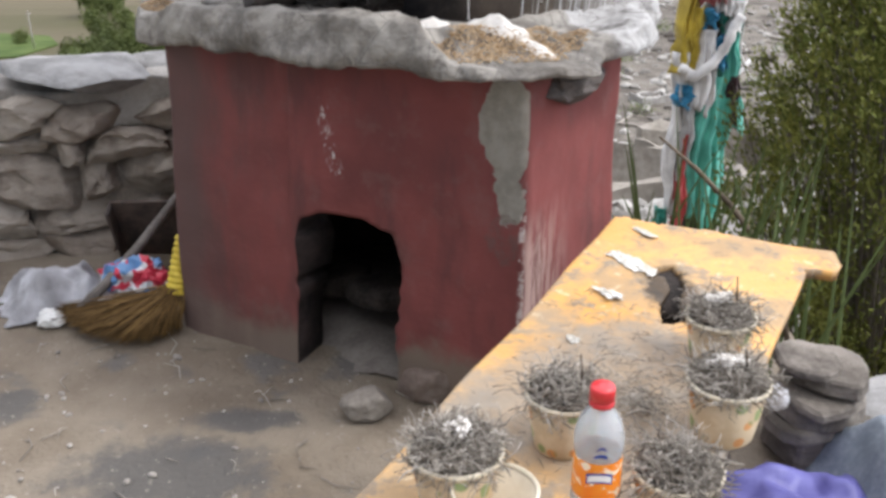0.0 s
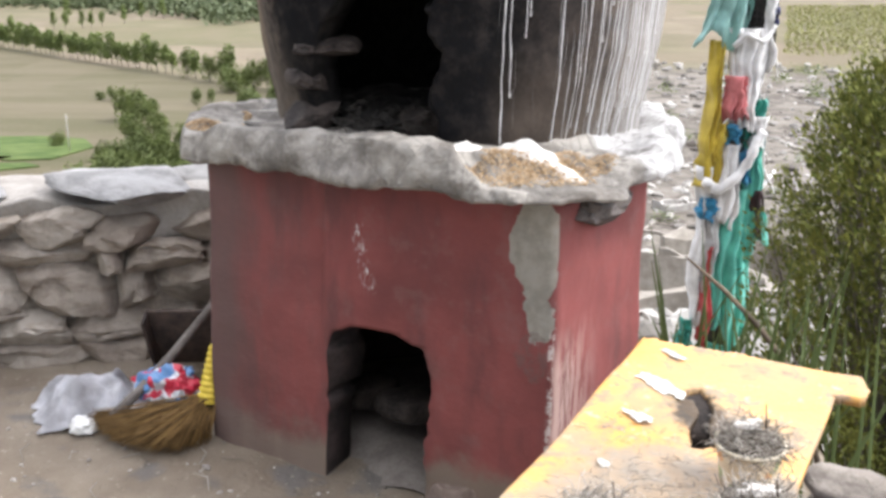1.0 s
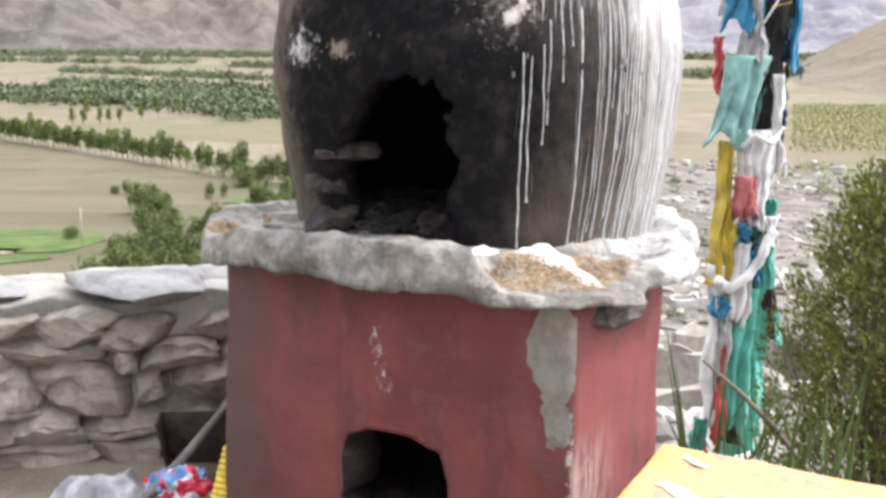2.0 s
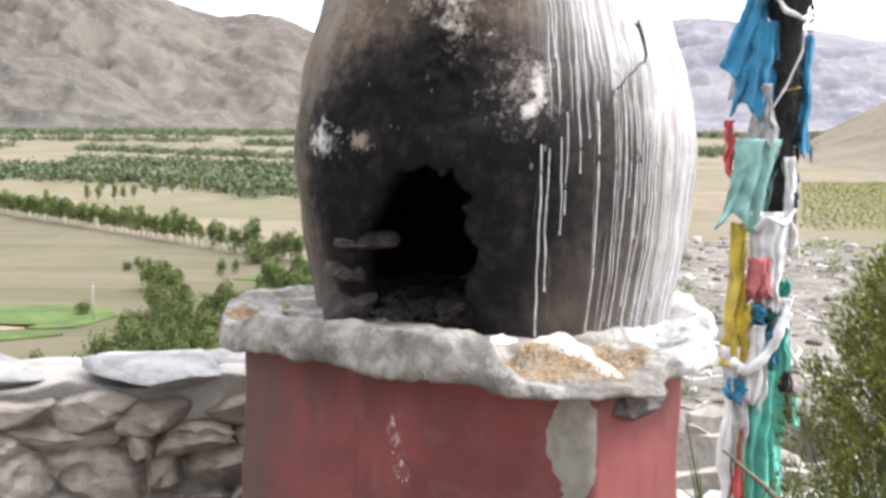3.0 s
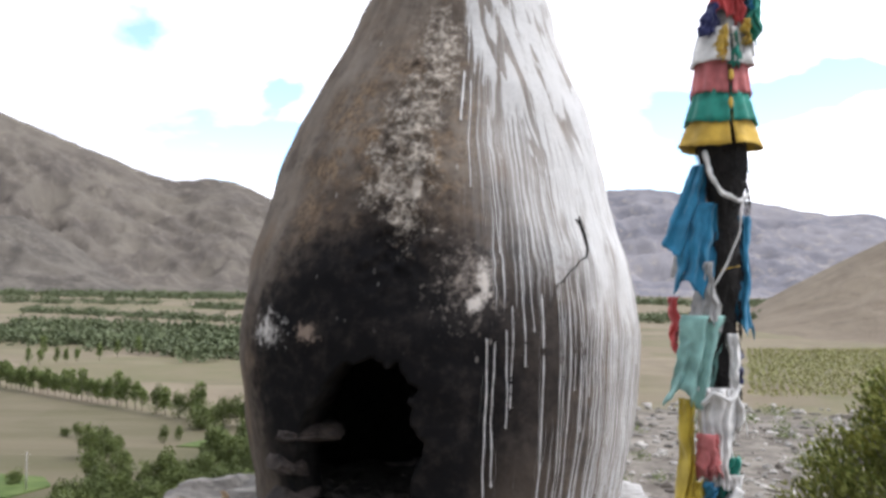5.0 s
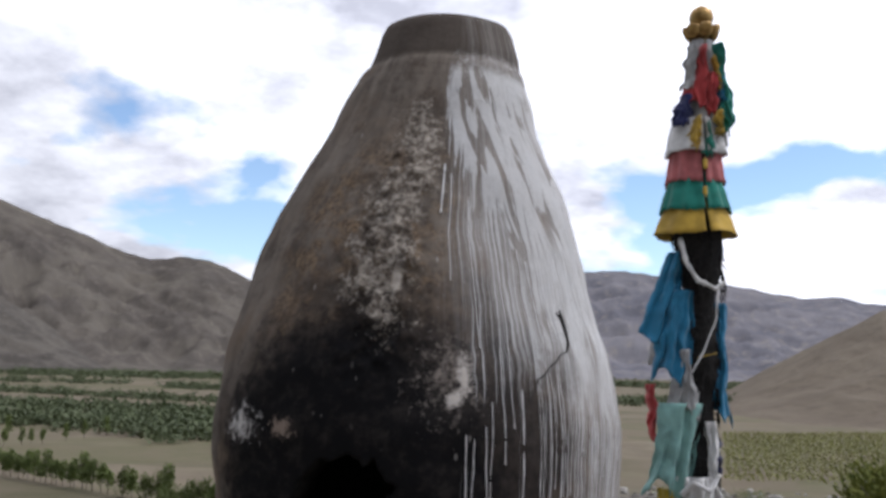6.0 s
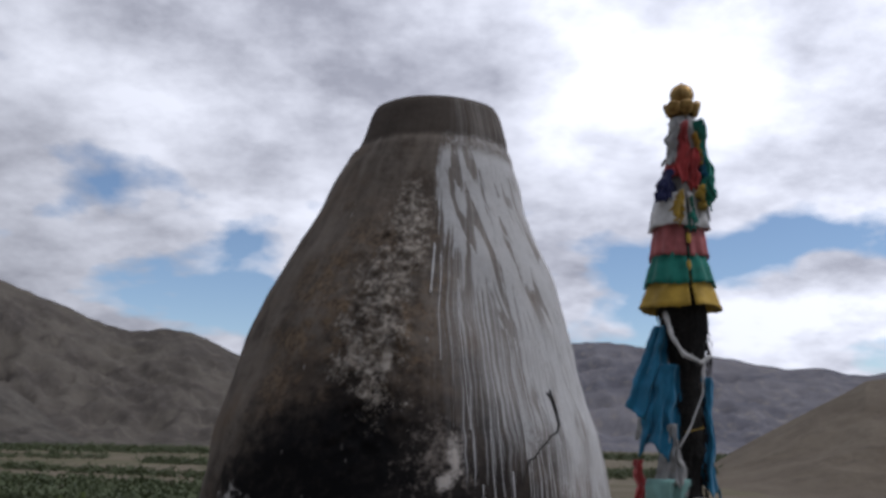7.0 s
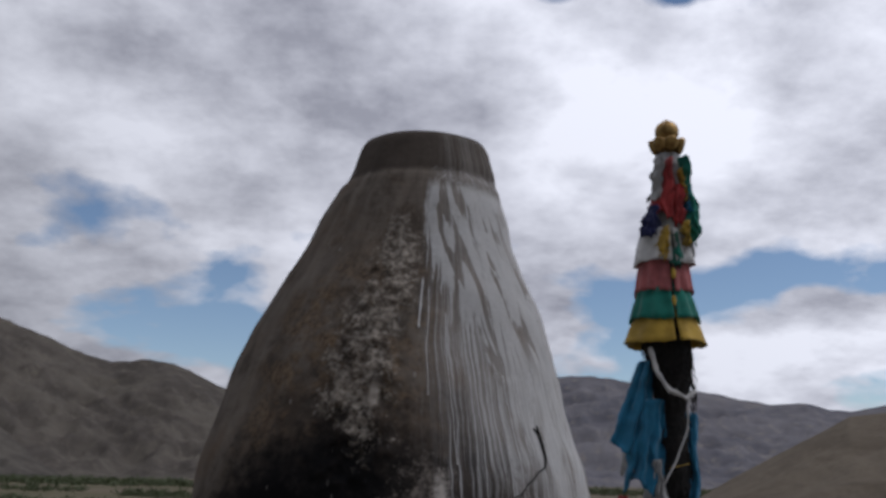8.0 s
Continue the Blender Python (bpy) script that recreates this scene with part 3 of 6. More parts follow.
def place_jar(th, z):
    r = sum(interp(z + o, JAR) for o in (-0.05, -0.025, 0, 0.025, 0.05)) / 5 if z < 2.9 else interp(z, JAR)
    p = Vector((CX + interp(z, JAR_LEAN) + r * math.sin(th), CY - r * math.cos(th), z))
    out = Vector((math.sin(th), -math.cos(th), 0))
    crust = smooth01(1 - abs(th + 0.22) / 0.36) * smooth01((z - 1.75) / 0.2) * smooth01((2.75 - z) / 0.25)
    p += out * (0.018 * noise.noise(p * 2.6) + 0.006 * noise.noise(p * 9) + crust * (0.030 * max(0.0, noise.noise(p * 17)) + 0.022 * max(0.0, noise.noise(p * 43)) - 0.006))
    return p - Vector((0, 3.2, 0))


FIRE = [(-0.80, 0.9), (-0.775, 1.16), (-0.74, 1.30), (-0.66, 1.44), (-0.55, 1.55), (-0.46, 1.62), (-0.30, 1.645), (-0.20, 1.63), (-0.155, 1.56), (-0.145, 1.47), (-0.105, 1.40), (-0.095, 1.34), (-0.16, 1.28), (-0.10, 1.22), (-0.09, 1.16), (-0.09, 0.9)]


def fire_hole(th, z):
    a = 0.05 * noise.noise((th * 14, z * 10, 4.0)) + 0.03 * noise.noise((th * 40, z * 30, 2.0))
    return inside(th + a, z + 0.5 * a, FIRE)


k = Mat("sooty_plaster", 0.92, spec=0.08)
uvv = k.space("UV")
u, v, _ = k.xyz(uvv)
n1 = k.noise(3.5, 7, 0.62)
n2 = k.noise(24, 5, 0.65)
n3 = k.noise(60, 4, 0.6)
# plaster: warm grey-brown, streaked downwards
streak = k.noise(9, 6, 0.6, vec=k.space("UV", scale=(0.75, 0.4, 1)))
col = k.mix(k.ramp(streak, 0.2, 0.8), (0.105, 0.087, 0.072), (0.225, 0.190, 0.158))
col = k.mix(k.ramp(n1, 0.46, 0.68, 0, 0.7), col, (0.165, 0.118, 0.082))
col = k.mix(k.ramp(n2, 0.55, 0.75, 0, 0.5), col, (0.06, 0.05, 0.042))
patch = k.ramp(k.noise(4.5, 7, 0.7, vec=k.space(offset=(4, 1, 2))), 0.48, 0.60)
col = k.mix(k.math("MULTIPLY", patch, k.ramp(k.math("ADD", u, k.math("MULTIPLY", v, 0.0)), 0.5, 0.1, 0, 0.5)), col, (0.050, 0.038, 0.031))
# soot: a black tongue over the fire hole, a wide charcoal skirt round it
mott = k.math("ADD", k.math("MULTIPLY", k.math("SUBTRACT", n1, 0.5), 0.55), k.math("MULTIPLY", k.math("SUBTRACT", n2, 0.5), 0.50))


def cloud(cu0, cv0, ru, rv_up, rv_down):
    a_ = k.math("DIVIDE", k.math("SUBTRACT", u, cu0), ru)
    b_ = k.math("SUBTRACT", v, cv0)
    b_ = k.math("ADD", k.math("DIVIDE", k.math("MAXIMUM", b_, 0.0), rv_up), k.math("DIVIDE", k.math("MINIMUM", b_, 0.0), rv_down))
    return k.math("ADD", k.math("SQRT", k.math("ADD", k.math("MULTIPLY", a_, a_), k.math("MULTIPLY", b_, b_))), mott)


rusty = k.math("MULTIPLY", k.ramp(k.noise(8, 7, 0.72), 0.44, 0.62), k.math("MULTIPLY", k.ramp(v, 1.7, 1.95), k.math("MULTIPLY", k.ramp(v, 2.75, 2.4), k.ramp(k.math("ABSOLUTE", k.math("ADD", u, 0.35)), 0.75, 0.25))))
col = k.mix(k.math("MULTIPLY", rusty, 0.8), col, k.mix(k.ramp(n3, 0.3, 0.7), (0.055, 0.037, 0.026), (0.26, 0.178, 0.108)))
wide = k.ramp(cloud(-0.14, 1.58, 1.12, 0.66, 0.85), 1.08, 0.62)
col = k.mix(k.math("MULTIPLY", wide, 0.93), col, k.mix(k.ramp(k.noise(13, 7, 0.7), 0.35, 0.66), (0.017, 0.015, 0.015), (0.050, 0.041, 0.036)))
soot = k.ramp(cloud(-0.34, 1.56, 0.74, 0.52, 0.62), 1.10, 0.70)
col = k.mix(k.math("MULTIPLY", soot, 0.97), col, k.mix(k.ramp(k.noise(16, 6, 0.7), 0.45, 0.75), (0.007, 0.007, 0.0078), (0.028, 0.024, 0.022)))
# scorched brown foot, left of the hole and to its right
foot_b = k.math("MULTIPLY", k.ramp(k.math("ADD", v, k.math("MULTIPLY", n1, 0.3)), 1.62, 1.30), k.ramp(k.math("ABSOLUTE", k.math("ADD", u, 0.36)), 0.42, 0.62))
col = k.mix(k.math("MULTIPLY", foot_b, 0.45), col, k.mix(streak, (0.05, 0.04, 0.033), (0.16, 0.125, 0.095)))
# pale crust of thrown flour up the front
cu = k.math("ADD", u, k.math("ADD", 0.22, k.math("MULTIPLY", k.math("SINE", k.math("MULTIPLY", v, 9.0)), 0.06)))
cu = k.math("SUBTRACT", cu, k.math("MULTIPLY", k.ramp(v, 2.15, 1.8), 0.14))
crust = k.math("MULTIPLY", k.ramp(k.math("ADD", k.math("ABSOLUTE", cu), k.math("MULTIPLY", k.math("SUBTRACT", n1, 0.5), 0.5)), 0.36, 0.0), k.math("MULTIPLY", k.ramp(v, 1.80, 2.2), k.ramp(v, 2.84, 2.68)))
lumps = k.math("ADD", k.math("MULTIPLY", k.noise(11, 8, 0.72), 0.55), k.math("MULTIPLY", k.noise(46, 5, 0.8), 0.45))
speck = k.ramp(k.math("ADD", lumps, k.math("MULTIPLY", crust, 0.10)), 0.545, 0.62)
col = k.mix(k.math("MULTIPLY", speck, k.ramp(crust, 0.05, 0.5, 0, 0.85)), col, k.mix(k.ramp(n3, 0.35, 0.65), (0.16, 0.13, 0.105), (0.47, 0.42, 0.36)))
col = k.mix(k.math("MULTIPLY", k.ramp(lumps, 0.47, 0.40), k.ramp(crust, 0.1, 0.5, 0, 0.75)), col, (0.035, 0.027, 0.022))
# loose pale flecks round it
fleck = k.math("MULTIPLY", k.ramp(k.cells(17, vec=k.space("UV", scale=(1, 0.7, 1))), 0.16, 0.08), k.ramp(k.noise(5, 3), 0.5, 0.62))
fleck = k.math("MULTIPLY", fleck, k.math("MULTIPLY", k.ramp(v, 1.5, 1.75), k.ramp(k.math("ABSOLUTE", k.math("ADD", u, 0.2)), 0.8, 0.4)))
col = k.mix(k.math("MULTIPLY", fleck, 0.6), col, (0.40, 0.37, 0.34))


def blot(cu0, cv0, ru, rv, edge=0.6, ragged_=4.4):
    a_ = k.math("DIVIDE", k.math("SUBTRACT", u, cu0), ru)
    b_ = k.math("DIVIDE", k.math("SUBTRACT", v, cv0), rv)
    d_ = k.math("SQRT", k.math("ADD", k.math("MULTIPLY", a_, a_), k.math("MULTIPLY", b_, b_)))
    d_ = k.math("ADD", d_, k.math("MULTIPLY", k.math("SUBTRACT", k.noise(32, 6, 0.8), 0.5), ragged_))
    return k.ramp(d_, 1.0, edge)


col = k.mix(k.math("MULTIPLY", blot(0.10, 1.86, 0.17, 0.13, -0.6, 6.5), 0.6), col, (0.36, 0.31, 0.27))
col = k.mix(k.math("MULTIPLY", blot(0.165, 1.87, 0.040, 0.080, 0.1, 3.0), 0.9), col, (0.60, 0.55, 0.50))
col = k.mix(k.math("MULTIPLY", blot(0.12, 1.80, 0.05, 0.03, 0.3, 3.0), 0.7), col, (0.62, 0.57, 0.52))
col = k.mix(k.math("MULTIPLY", blot(-0.88, 1.71, 0.12, 0.055, 0.0, 5.0), 0.9), col, (0.62, 0.59, 0.56))
col = k.mix(k.math("MULTIPLY", blot(-0.62, 1.71, 0.07, 0.04, 0.2, 5.0), 0.6), col, (0.40, 0.31, 0.25))
col = k.mix(k.math("MULTIPLY", blot(-0.15, 2.15, 0.035, 0.05, 0.5, 1.5), 0.8), col, (0.55, 0.49, 0.42))
# whitewash poured over the shoulder: a sheet with fingers, then thin runs
wob = k.math("MULTIPLY", k.math("SUBTRACT", k.noise(2.4, 3, vec=k.space("UV", scale=(1, 1.4, 1))), 0.5), 0.09)
uw = k.math("ADD", u, wob)
finger = k.noise(1.0, 2, 0.5, vec=k.vec(k.math("MULTIPLY", uw, 34.0), k.math("MULTIPLY", v, 0.5), 5.0))
end_v = k.math("SUBTRACT", 2.62, k.math("ADD", k.math("MULTIPLY", k.ramp(u, 0.0, 0.62), 0.42), k.math("MULTIPLY", k.ramp(u, 0.8, 1.3), -0.05)))
sheet = k.ramp(k.math("ADD", k.math("SUBTRACT", v, end_v), k.math("MULTIPLY", k.math("SUBTRACT", finger, 0.52), 0.75)), -0.01, 0.035)
sheet = k.math("MULTIPLY", sheet, k.ramp(k.math("ADD", u, k.math("MULTIPLY", k.math("SUBTRACT", k.noise(7, 5, 0.7, vec=k.space("UV", scale=(1.4, 0.8, 1))), 0.5), 0.35)), 0.03, 0.10))
across = k.math("ADD", u, k.math("MULTIPLY", v, 0.45))
gap = k.noise(1.0, 3, 0.55, vec=k.vec(k.math("MULTIPLY", across, 10.0), k.math("MULTIPLY", v, 3.4), 1.5), dist=0.6)
gap_w = k.ramp(k.math("ABSOLUTE", k.math("SUBTRACT", across, 1.60)), 0.30, 0.08, 0.0, 0.085)
gap = k.ramp(k.math("ADD", gap, gap_w), 0.575, 0.605)
sheet = k.math("MULTIPLY", sheet, k.math("SUBTRACT", 1.0, k.math("MULTIPLY", gap, 0.88)))
thin_w = k.noise(12, 5, 0.65, vec=k.space("UV", scale=(1.5, 0.6, 1)))
sheet = k.math("MULTIPLY", sheet, k.math("MULTIPLY", k.ramp(v, 2.93, 2.86), k.ramp(thin_w, 0.30, 0.50, 0.78, 1.0)))
# squiggles thrown under the collar
loop_n = k.noise(13, 2, 0.5, vec=k.space("UV", scale=(1, 1.6, 1)), dist=1.2)
loops = k.math("MULTIPLY", k.ramp(k.math("ABSOLUTE", k.math("SUBTRACT", loop_n, 0.5)), 0.028, 0.012), k.math("MULTIPLY", k.ramp(v, 2.82, 2.88), k.math("MULTIPLY", k.ramp(v, 2.98, 2.95), k.ramp(u, 0.02, 0.12))))
side = k.ramp(u, 0.25, 0.90)
drip_n = k.noise(1.0, 2, 0.5, vec=k.vec(k.math("MULTIPLY", uw, 62.0), k.math("MULTIPLY", v, 0.6), 3.0))
drip_f = k.noise(1.0, 2, 0.5, vec=k.vec(k.math("MULTIPLY", uw, 135.0), k.math("MULTIPLY", v, 1.0), 9.0))
upper = k.ramp(v, 1.62, 1.95)
th1 = k.math("SUBTRACT", 0.70, k.math("ADD", k.math("MULTIPLY", side, 0.165), k.math("MULTIPLY", upper, k.ramp(u, 0.05, 0.50, 0.115, 0.165))))
d1 = k.ramp(k.math("SUBTRACT", drip_n, th1), 0.0, 0.045)
d2 = k.ramp(k.math("SUBTRACT", drip_f, th1), 0.0, 0.045)
drips = k.math("MAXIMUM", d1, k.math("MULTIPLY", d2, 0.8))
drips = k.math("MULTIPLY", drips, k.math("MULTIPLY", k.ramp(u, 0.05, 0.20), k.ramp(k.math("SUBTRACT", v, end_v), 0.25, 0.0)))
fade = k.noise(1.0, 4, 0.6, vec=k.vec(k.math("MULTIPLY", uw, 9.0), k.math("MULTIPLY", v, 3.0), 7.0))
drips = k.math("MULTIPLY", drips, k.ramp(fade, 0.32, 0.55, 0.25, 1.0))
film = k.math("MULTIPLY", k.ramp(u, 0.55, 1.45), k.ramp(k.noise(1.0, 4, 0.6, vec=k.vec(k.math("MULTIPLY", uw, 24.0), k.math("MULTIPLY", v, 1.5), 2.0)), 0.3, 0.7, 0.08, 0.55))
veil = k.math("MULTIPLY", k.math("MULTIPLY", k.ramp(u, 0.0, 0.35), k.ramp(v, 1.75, 2.2)), k.ramp(k.noise(1.0, 4, 0.65, vec=k.vec(k.math("MULTIPLY", uw, 40.0), k.math("MULTIPLY", v, 1.2), 4.0)), 0.35, 0.65, 0.04, 0.34))
film = k.math("MAXIMUM", film, veil)
# the soot shows through round the crack
smut = blot(0.58, 1.84, 0.14, 0.13, 0.2, 3.0)
drips = k.math("MULTIPLY", drips, k.math("SUBTRACT", 1.0, k.math("MULTIPLY", smut, 0.6)))
wash = k.math("MAXIMUM", k.math("MAXIMUM", k.math("MULTIPLY", drips, 0.82), film), k.math("MAXIMUM", k.math("MULTIPLY", sheet, 0.80), k.math("MULTIPLY", loops, 0.7)))
col = k.mix(k.math("MULTIPLY", wash, k.ramp(n2, 0.2, 0.45, 0.7, 1.0)), col, (0.57, 0.565, 0.56))
# rough dark collar
col = k.mix(k.math("MULTIPLY", k.ramp(k.math("ADD", v, k.math("MULTIPLY", k.math("SUBTRACT", n2, 0.5), 0.05)), 2.935, 2.965), k.ramp(wash, 0.1, 0.5, 0.8, 0.2)), col, k.mix(n1, (0.045, 0.036, 0.030), (0.115, 0.095, 0.08)))
JARM = k.done(col, bump=k.math("ADD", k.math("ADD", k.math("MULTIPLY", n2, 0.6), k.math("MULTIPLY", n3, 0.3)), k.math("ADD", k.math("MULTIPLY", k.math("MULTIPLY", speck, crust), 2.0), k.math("MULTIPLY", wash, 0.5))), strength=0.6, distance=0.009)

us_jar = [-math.pi + 2 * math.pi * i / 460 for i in range(460)]
vs_jar = [1.06 + 2.05 * j / 210 for j in range(211)]
jar = shell(us_jar, vs_jar, place_jar, fire_hole, True, JARM, "jar", 0.11, DARK)
jar.parent = burner
tagged(jar, "pear-shaped plaster jar, soot-black with white drips")

# crack in the plaster


def on_jar(th, z, off=0.002):
    p = place_jar(th, z)
    return p + Vector((math.sin(th), -math.cos(th), 0)) * off


bm = bmesh.new()
line = [(0.735, 2.075), (0.728, 2.05), (0.735, 2.01), (0.728, 1.97), (0.70, 1.945), (0.655, 1.935), (0.62, 1.912), (0.585, 1.90), (0.545, 1.87), (0.51, 1.862), (0.49, 1.83)]
tube(bm, [on_jar(t_, z_) for t_, z_ in line], [0.002, 0.006, 0.006, 0.005, 0.003, 0.0018, 0.0025, 0.0015, 0.0025, 0.002, 0.001], 5)
tube(bm, [on_jar(0.70, 2.065), on_jar(0.728, 2.045)], [0.002, 0.005], 5)
part("crack", bm, DARK, burner, "forked black crack in the plaster")

# stones and ash inside the fire openings
SOOTY_SHADED = two_tone("sooty_shaded_stone", (0.011, 0.009, 0.008), (0.064, 0.050, 0.043), 11, bump=0.7, dist=0.01)
ASH = two_tone("ash", (0.015, 0.014, 0.013), (0.075, 0.07, 0.065), 18, bump=0.8, dist=0.01)
for i, (x, y, z, w, d, h, tilt) in enumerate([(-0.38, 2.86, 1.395, 0.21, 0.16, 0.06, -0.05), (-0.45, 2.865, 1.29, 0.14, 0.15, 0.08, 0.4), (-0.45, 2.86, 1.18, 0.20, 0.16, 0.10, -0.35), (-0.10, 2.80, 1.16, 0.16, 0.14, 0.12, 0.3)]):
    bm = bmesh.new()
    stone_mesh(bm, (w, d, h), 40 + i * 3.3, cuts=3, rough=0.14, facets=8)
    s = part("stone", bm, SOOTY_SHADED, burner, "sooty flat stone", smooth=False)
    s.location, s.rotation_euler = (x, y - 3.2, z), (0.05, tilt, 0.5)
bm = bmesh.new()
bmesh.ops.create_grid(bm, x_segments=26, y_segments=26, size=0.36, matrix=pose(-0.08, 3.22 - 3.2, 1.15))
for v_ in bm.verts:
    v_.co.z += 0.05 * noise.noise(v_.co * 6) + 0.02 * noise.noise(v_.co * 22)
part("ash_bed", bm, ASH, burner, "heap of dark ash")
bm = bmesh.new()
bmesh.ops.create_grid(bm, x_segments=26, y_segments=30, size=0.5, matrix=pose(-0.16, 3.15 - 3.2, 0.05, 0, 0, -29))
for v_ in bm.verts:
    v_.co.z -= 0.05 * smooth01((v_.co - Vector((-0.16, -0.05, 0))).length / 0.55)
    v_.co.z += 0.05 * noise.noise(v_.co * 4) + 0.015 * noise.noise(v_.co * 18)
part("ash_bed", bm, two_tone("dusty_ash", (0.13, 0.11, 0.095), (0.21, 0.185, 0.16), 9), burner, "grey dust and ash on the hearth")
for i, (x, y, z, w, d, h) in enumerate([(-0.13, 2.86, 0.17, 0.26, 0.16, 0.09), (-0.02, 2.66, 0.15, 0.12, 0.12, 0.16), (-0.3, 3.05, 0.13, 0.22, 0.16, 0.1)]):
    bm = bmesh.new()
    stone_mesh(bm, (w, d, h), 60 + i * 3.3, rough=0.14)
    s = part("stone", bm, SOOTY_SHADED, burner, "sooty stone in the hearth")
    s.location, s.rotation_euler = (x, y - 3.2, z), (0.0, rnd(-0.2, 0.2), 0.3)

# thick runs of whitewash down the side
LIME = two_tone("whitewash", (0.60, 0.59, 0.58), (0.74, 0.73, 0.72), 30, rough=0.75, bump=0.4, dist=0.003)
g = random.Random(23)
runs = [(0.165, 1.72, 1.13, 0.0044), (0.200, 1.70, 1.27, 0.0038), (0.255, 1.73, 1.44, 0.0034), (0.282, 1.80, 1.50, 0.0030), (0.425, 1.84, 1.13, 0.0046), (0.335, 1.95, 1.62, 0.0032), (0.235, 2.42, 1.95, 0.003), (0.07, 2.53, 2.36, 0.006),
        (0.115, 2.50, 2.15, 0.003), (0.38, 2.3, 1.72, 0.003)]
for i in range(26):
    u_ = 0.50 + 0.75 * (i + g.uniform(-0.4, 0.4)) / 26
    z1_ = g.uniform(1.7, 2.3)
    runs.append((u_, z1_, g.choice([1.13, 1.13, 1.3, 1.5, 1.6]) + g.uniform(0, 0.12), g.uniform(0.002, 0.0044)))
for i, (u_, z1_, z0_, r_) in enumerate(runs):
    bm = bmesh.new()
    n_ = 26
    pts = []
    for q in range(n_ + 1):
        z = z1_ + (z0_ - z1_) * q / n_
        pts.append(on_jar(u_ + 0.012 * noise.noise((z * 3, u_ * 20, 0)) + 0.004 * noise.noise((z * 14, u_ * 30, 3)), z, -0.25 * r_))
    r_ *= 0.8
    tube(bm, pts, [r_ * (0.55 + 0.5 * abs(noise.noise((q * 0.6, u_ * 50, 1)))) * (0.35 if q == 0 else 1) for q in range(n_)] + [r_ * 1.3], 6)
    part("whitewash_run", bm, LIME, burner)
# broken stone under the slab corner
bm = bmesh.new()
stone_mesh(bm, (0.27, 0.17, 0.13), 91, cuts=3, rough=0.2, facets=14)
s_ = part("corbel_stone", bm, two_tone("dark_chip", (0.07, 0.06, 0.055), (0.15, 0.13, 0.12), 12, bump=0.7), burner, "dark broken stone under the slab", smooth=False)
s_.location, s_.rotation_euler = (0.37, 2.50 - 3.2, 0.985), (0, 0.1, 0.75)

# burnt twigs in the mouth of the jar
g = random.Random(71)
bm = bmesh.new()
for _ in range(260):
    p = Vector((g.uniform(-0.36, -0.06), g.uniform(2.66, 2.95) - 3.2, 1.15 + abs(g.gauss(0, 0.035))))
    d = Vector((g.gauss(0, 1), g.gauss(0, 1), g.gauss(0.1, 0.4))).normalized()
    l_ = g.uniform(0.02, 0.06)
    tube(bm, [p, p + d * l_ * 0.5 + Vector((0, 0, g.gauss(0, 0.006))), p + d * l_], [0.0016, 0.0014, 0.0008], 3)
tagged(part("burnt_brushwood", bm, two_tone("charred_wood", (0.012, 0.011, 0.010), (0.075, 0.065, 0.056), 30), burner, "charred brushwood"), kind="stuff")

# ---- stone wall ----
def stone_mat(name, a, b, brown, vary):
    k = Mat(name, 0.92, spec=0.2)
    n1, n2, n3 = k.noise(4.5, 7, 0.65), k.noise(28, 6, 0.65), k.noise(9, 5, 0.6, vec=k.space(scale=(1, 1, 3.5)))
    col = k.mix(k.ramp(n1, 0.36, 0.62), a, b)
    col = k.mix(k.ramp(n3, 0.5, 0.7, 0, 0.5), col, brown)
    col = k.mix(k.ramp(n2, 0.58, 0.75, 0, 0.5), col, tuple(min(0.6, x * 1.35) for x in b))
    col = k.mix(k.math("MULTIPLY", k.random(), vary), col, brown)
    return k.done(col, bump=k.math("ADD", n2, k.math("MULTIPLY", n3, 1.2)), strength=0.8, distance=0.015)


STONE = stone_mat("grey_stone", (0.170, 0.143, 0.118), (0.385, 0.34, 0.29), (0.165, 0.122, 0.090), 0.5)
SLATE = stone_mat("pale_slate", (0.20, 0.195, 0.19), (0.35, 0.34, 0.33), (0.16, 0.15, 0.14), 0.25)
MUD = two_tone("mud_mortar", (0.17, 0.142, 0.115), (0.34, 0.29, 0.238), 7.0, bump=0.8, dist=0.03)
WALL_A, WALL_B = Vector((-3.6, 3.30, 0)), Vector((-0.66, 3.665, 0))
wall = thing("wall_stone", "rough dry-stone wall with mud mortar and flat cap stones", "wall", WALL_B, kind="structure")
along = (WALL_B - WALL_A).normalized()
wall.rotation_euler = (0, 0, math.atan2(along.y, along.x))

bm = bmesh.new()
box(bm, (3.0, 0.44, 0.70), (-1.5, 0.325, 0.27))
bmesh.ops.subdivide_edges(bm, edges=bm.edges, cuts=26, use_grid_fill=True)
rough_up(bm, 0.05, 3.0)
rough_up(bm, 0.03, 9.0, 2.0)
part("core", bm, MUD, wall)
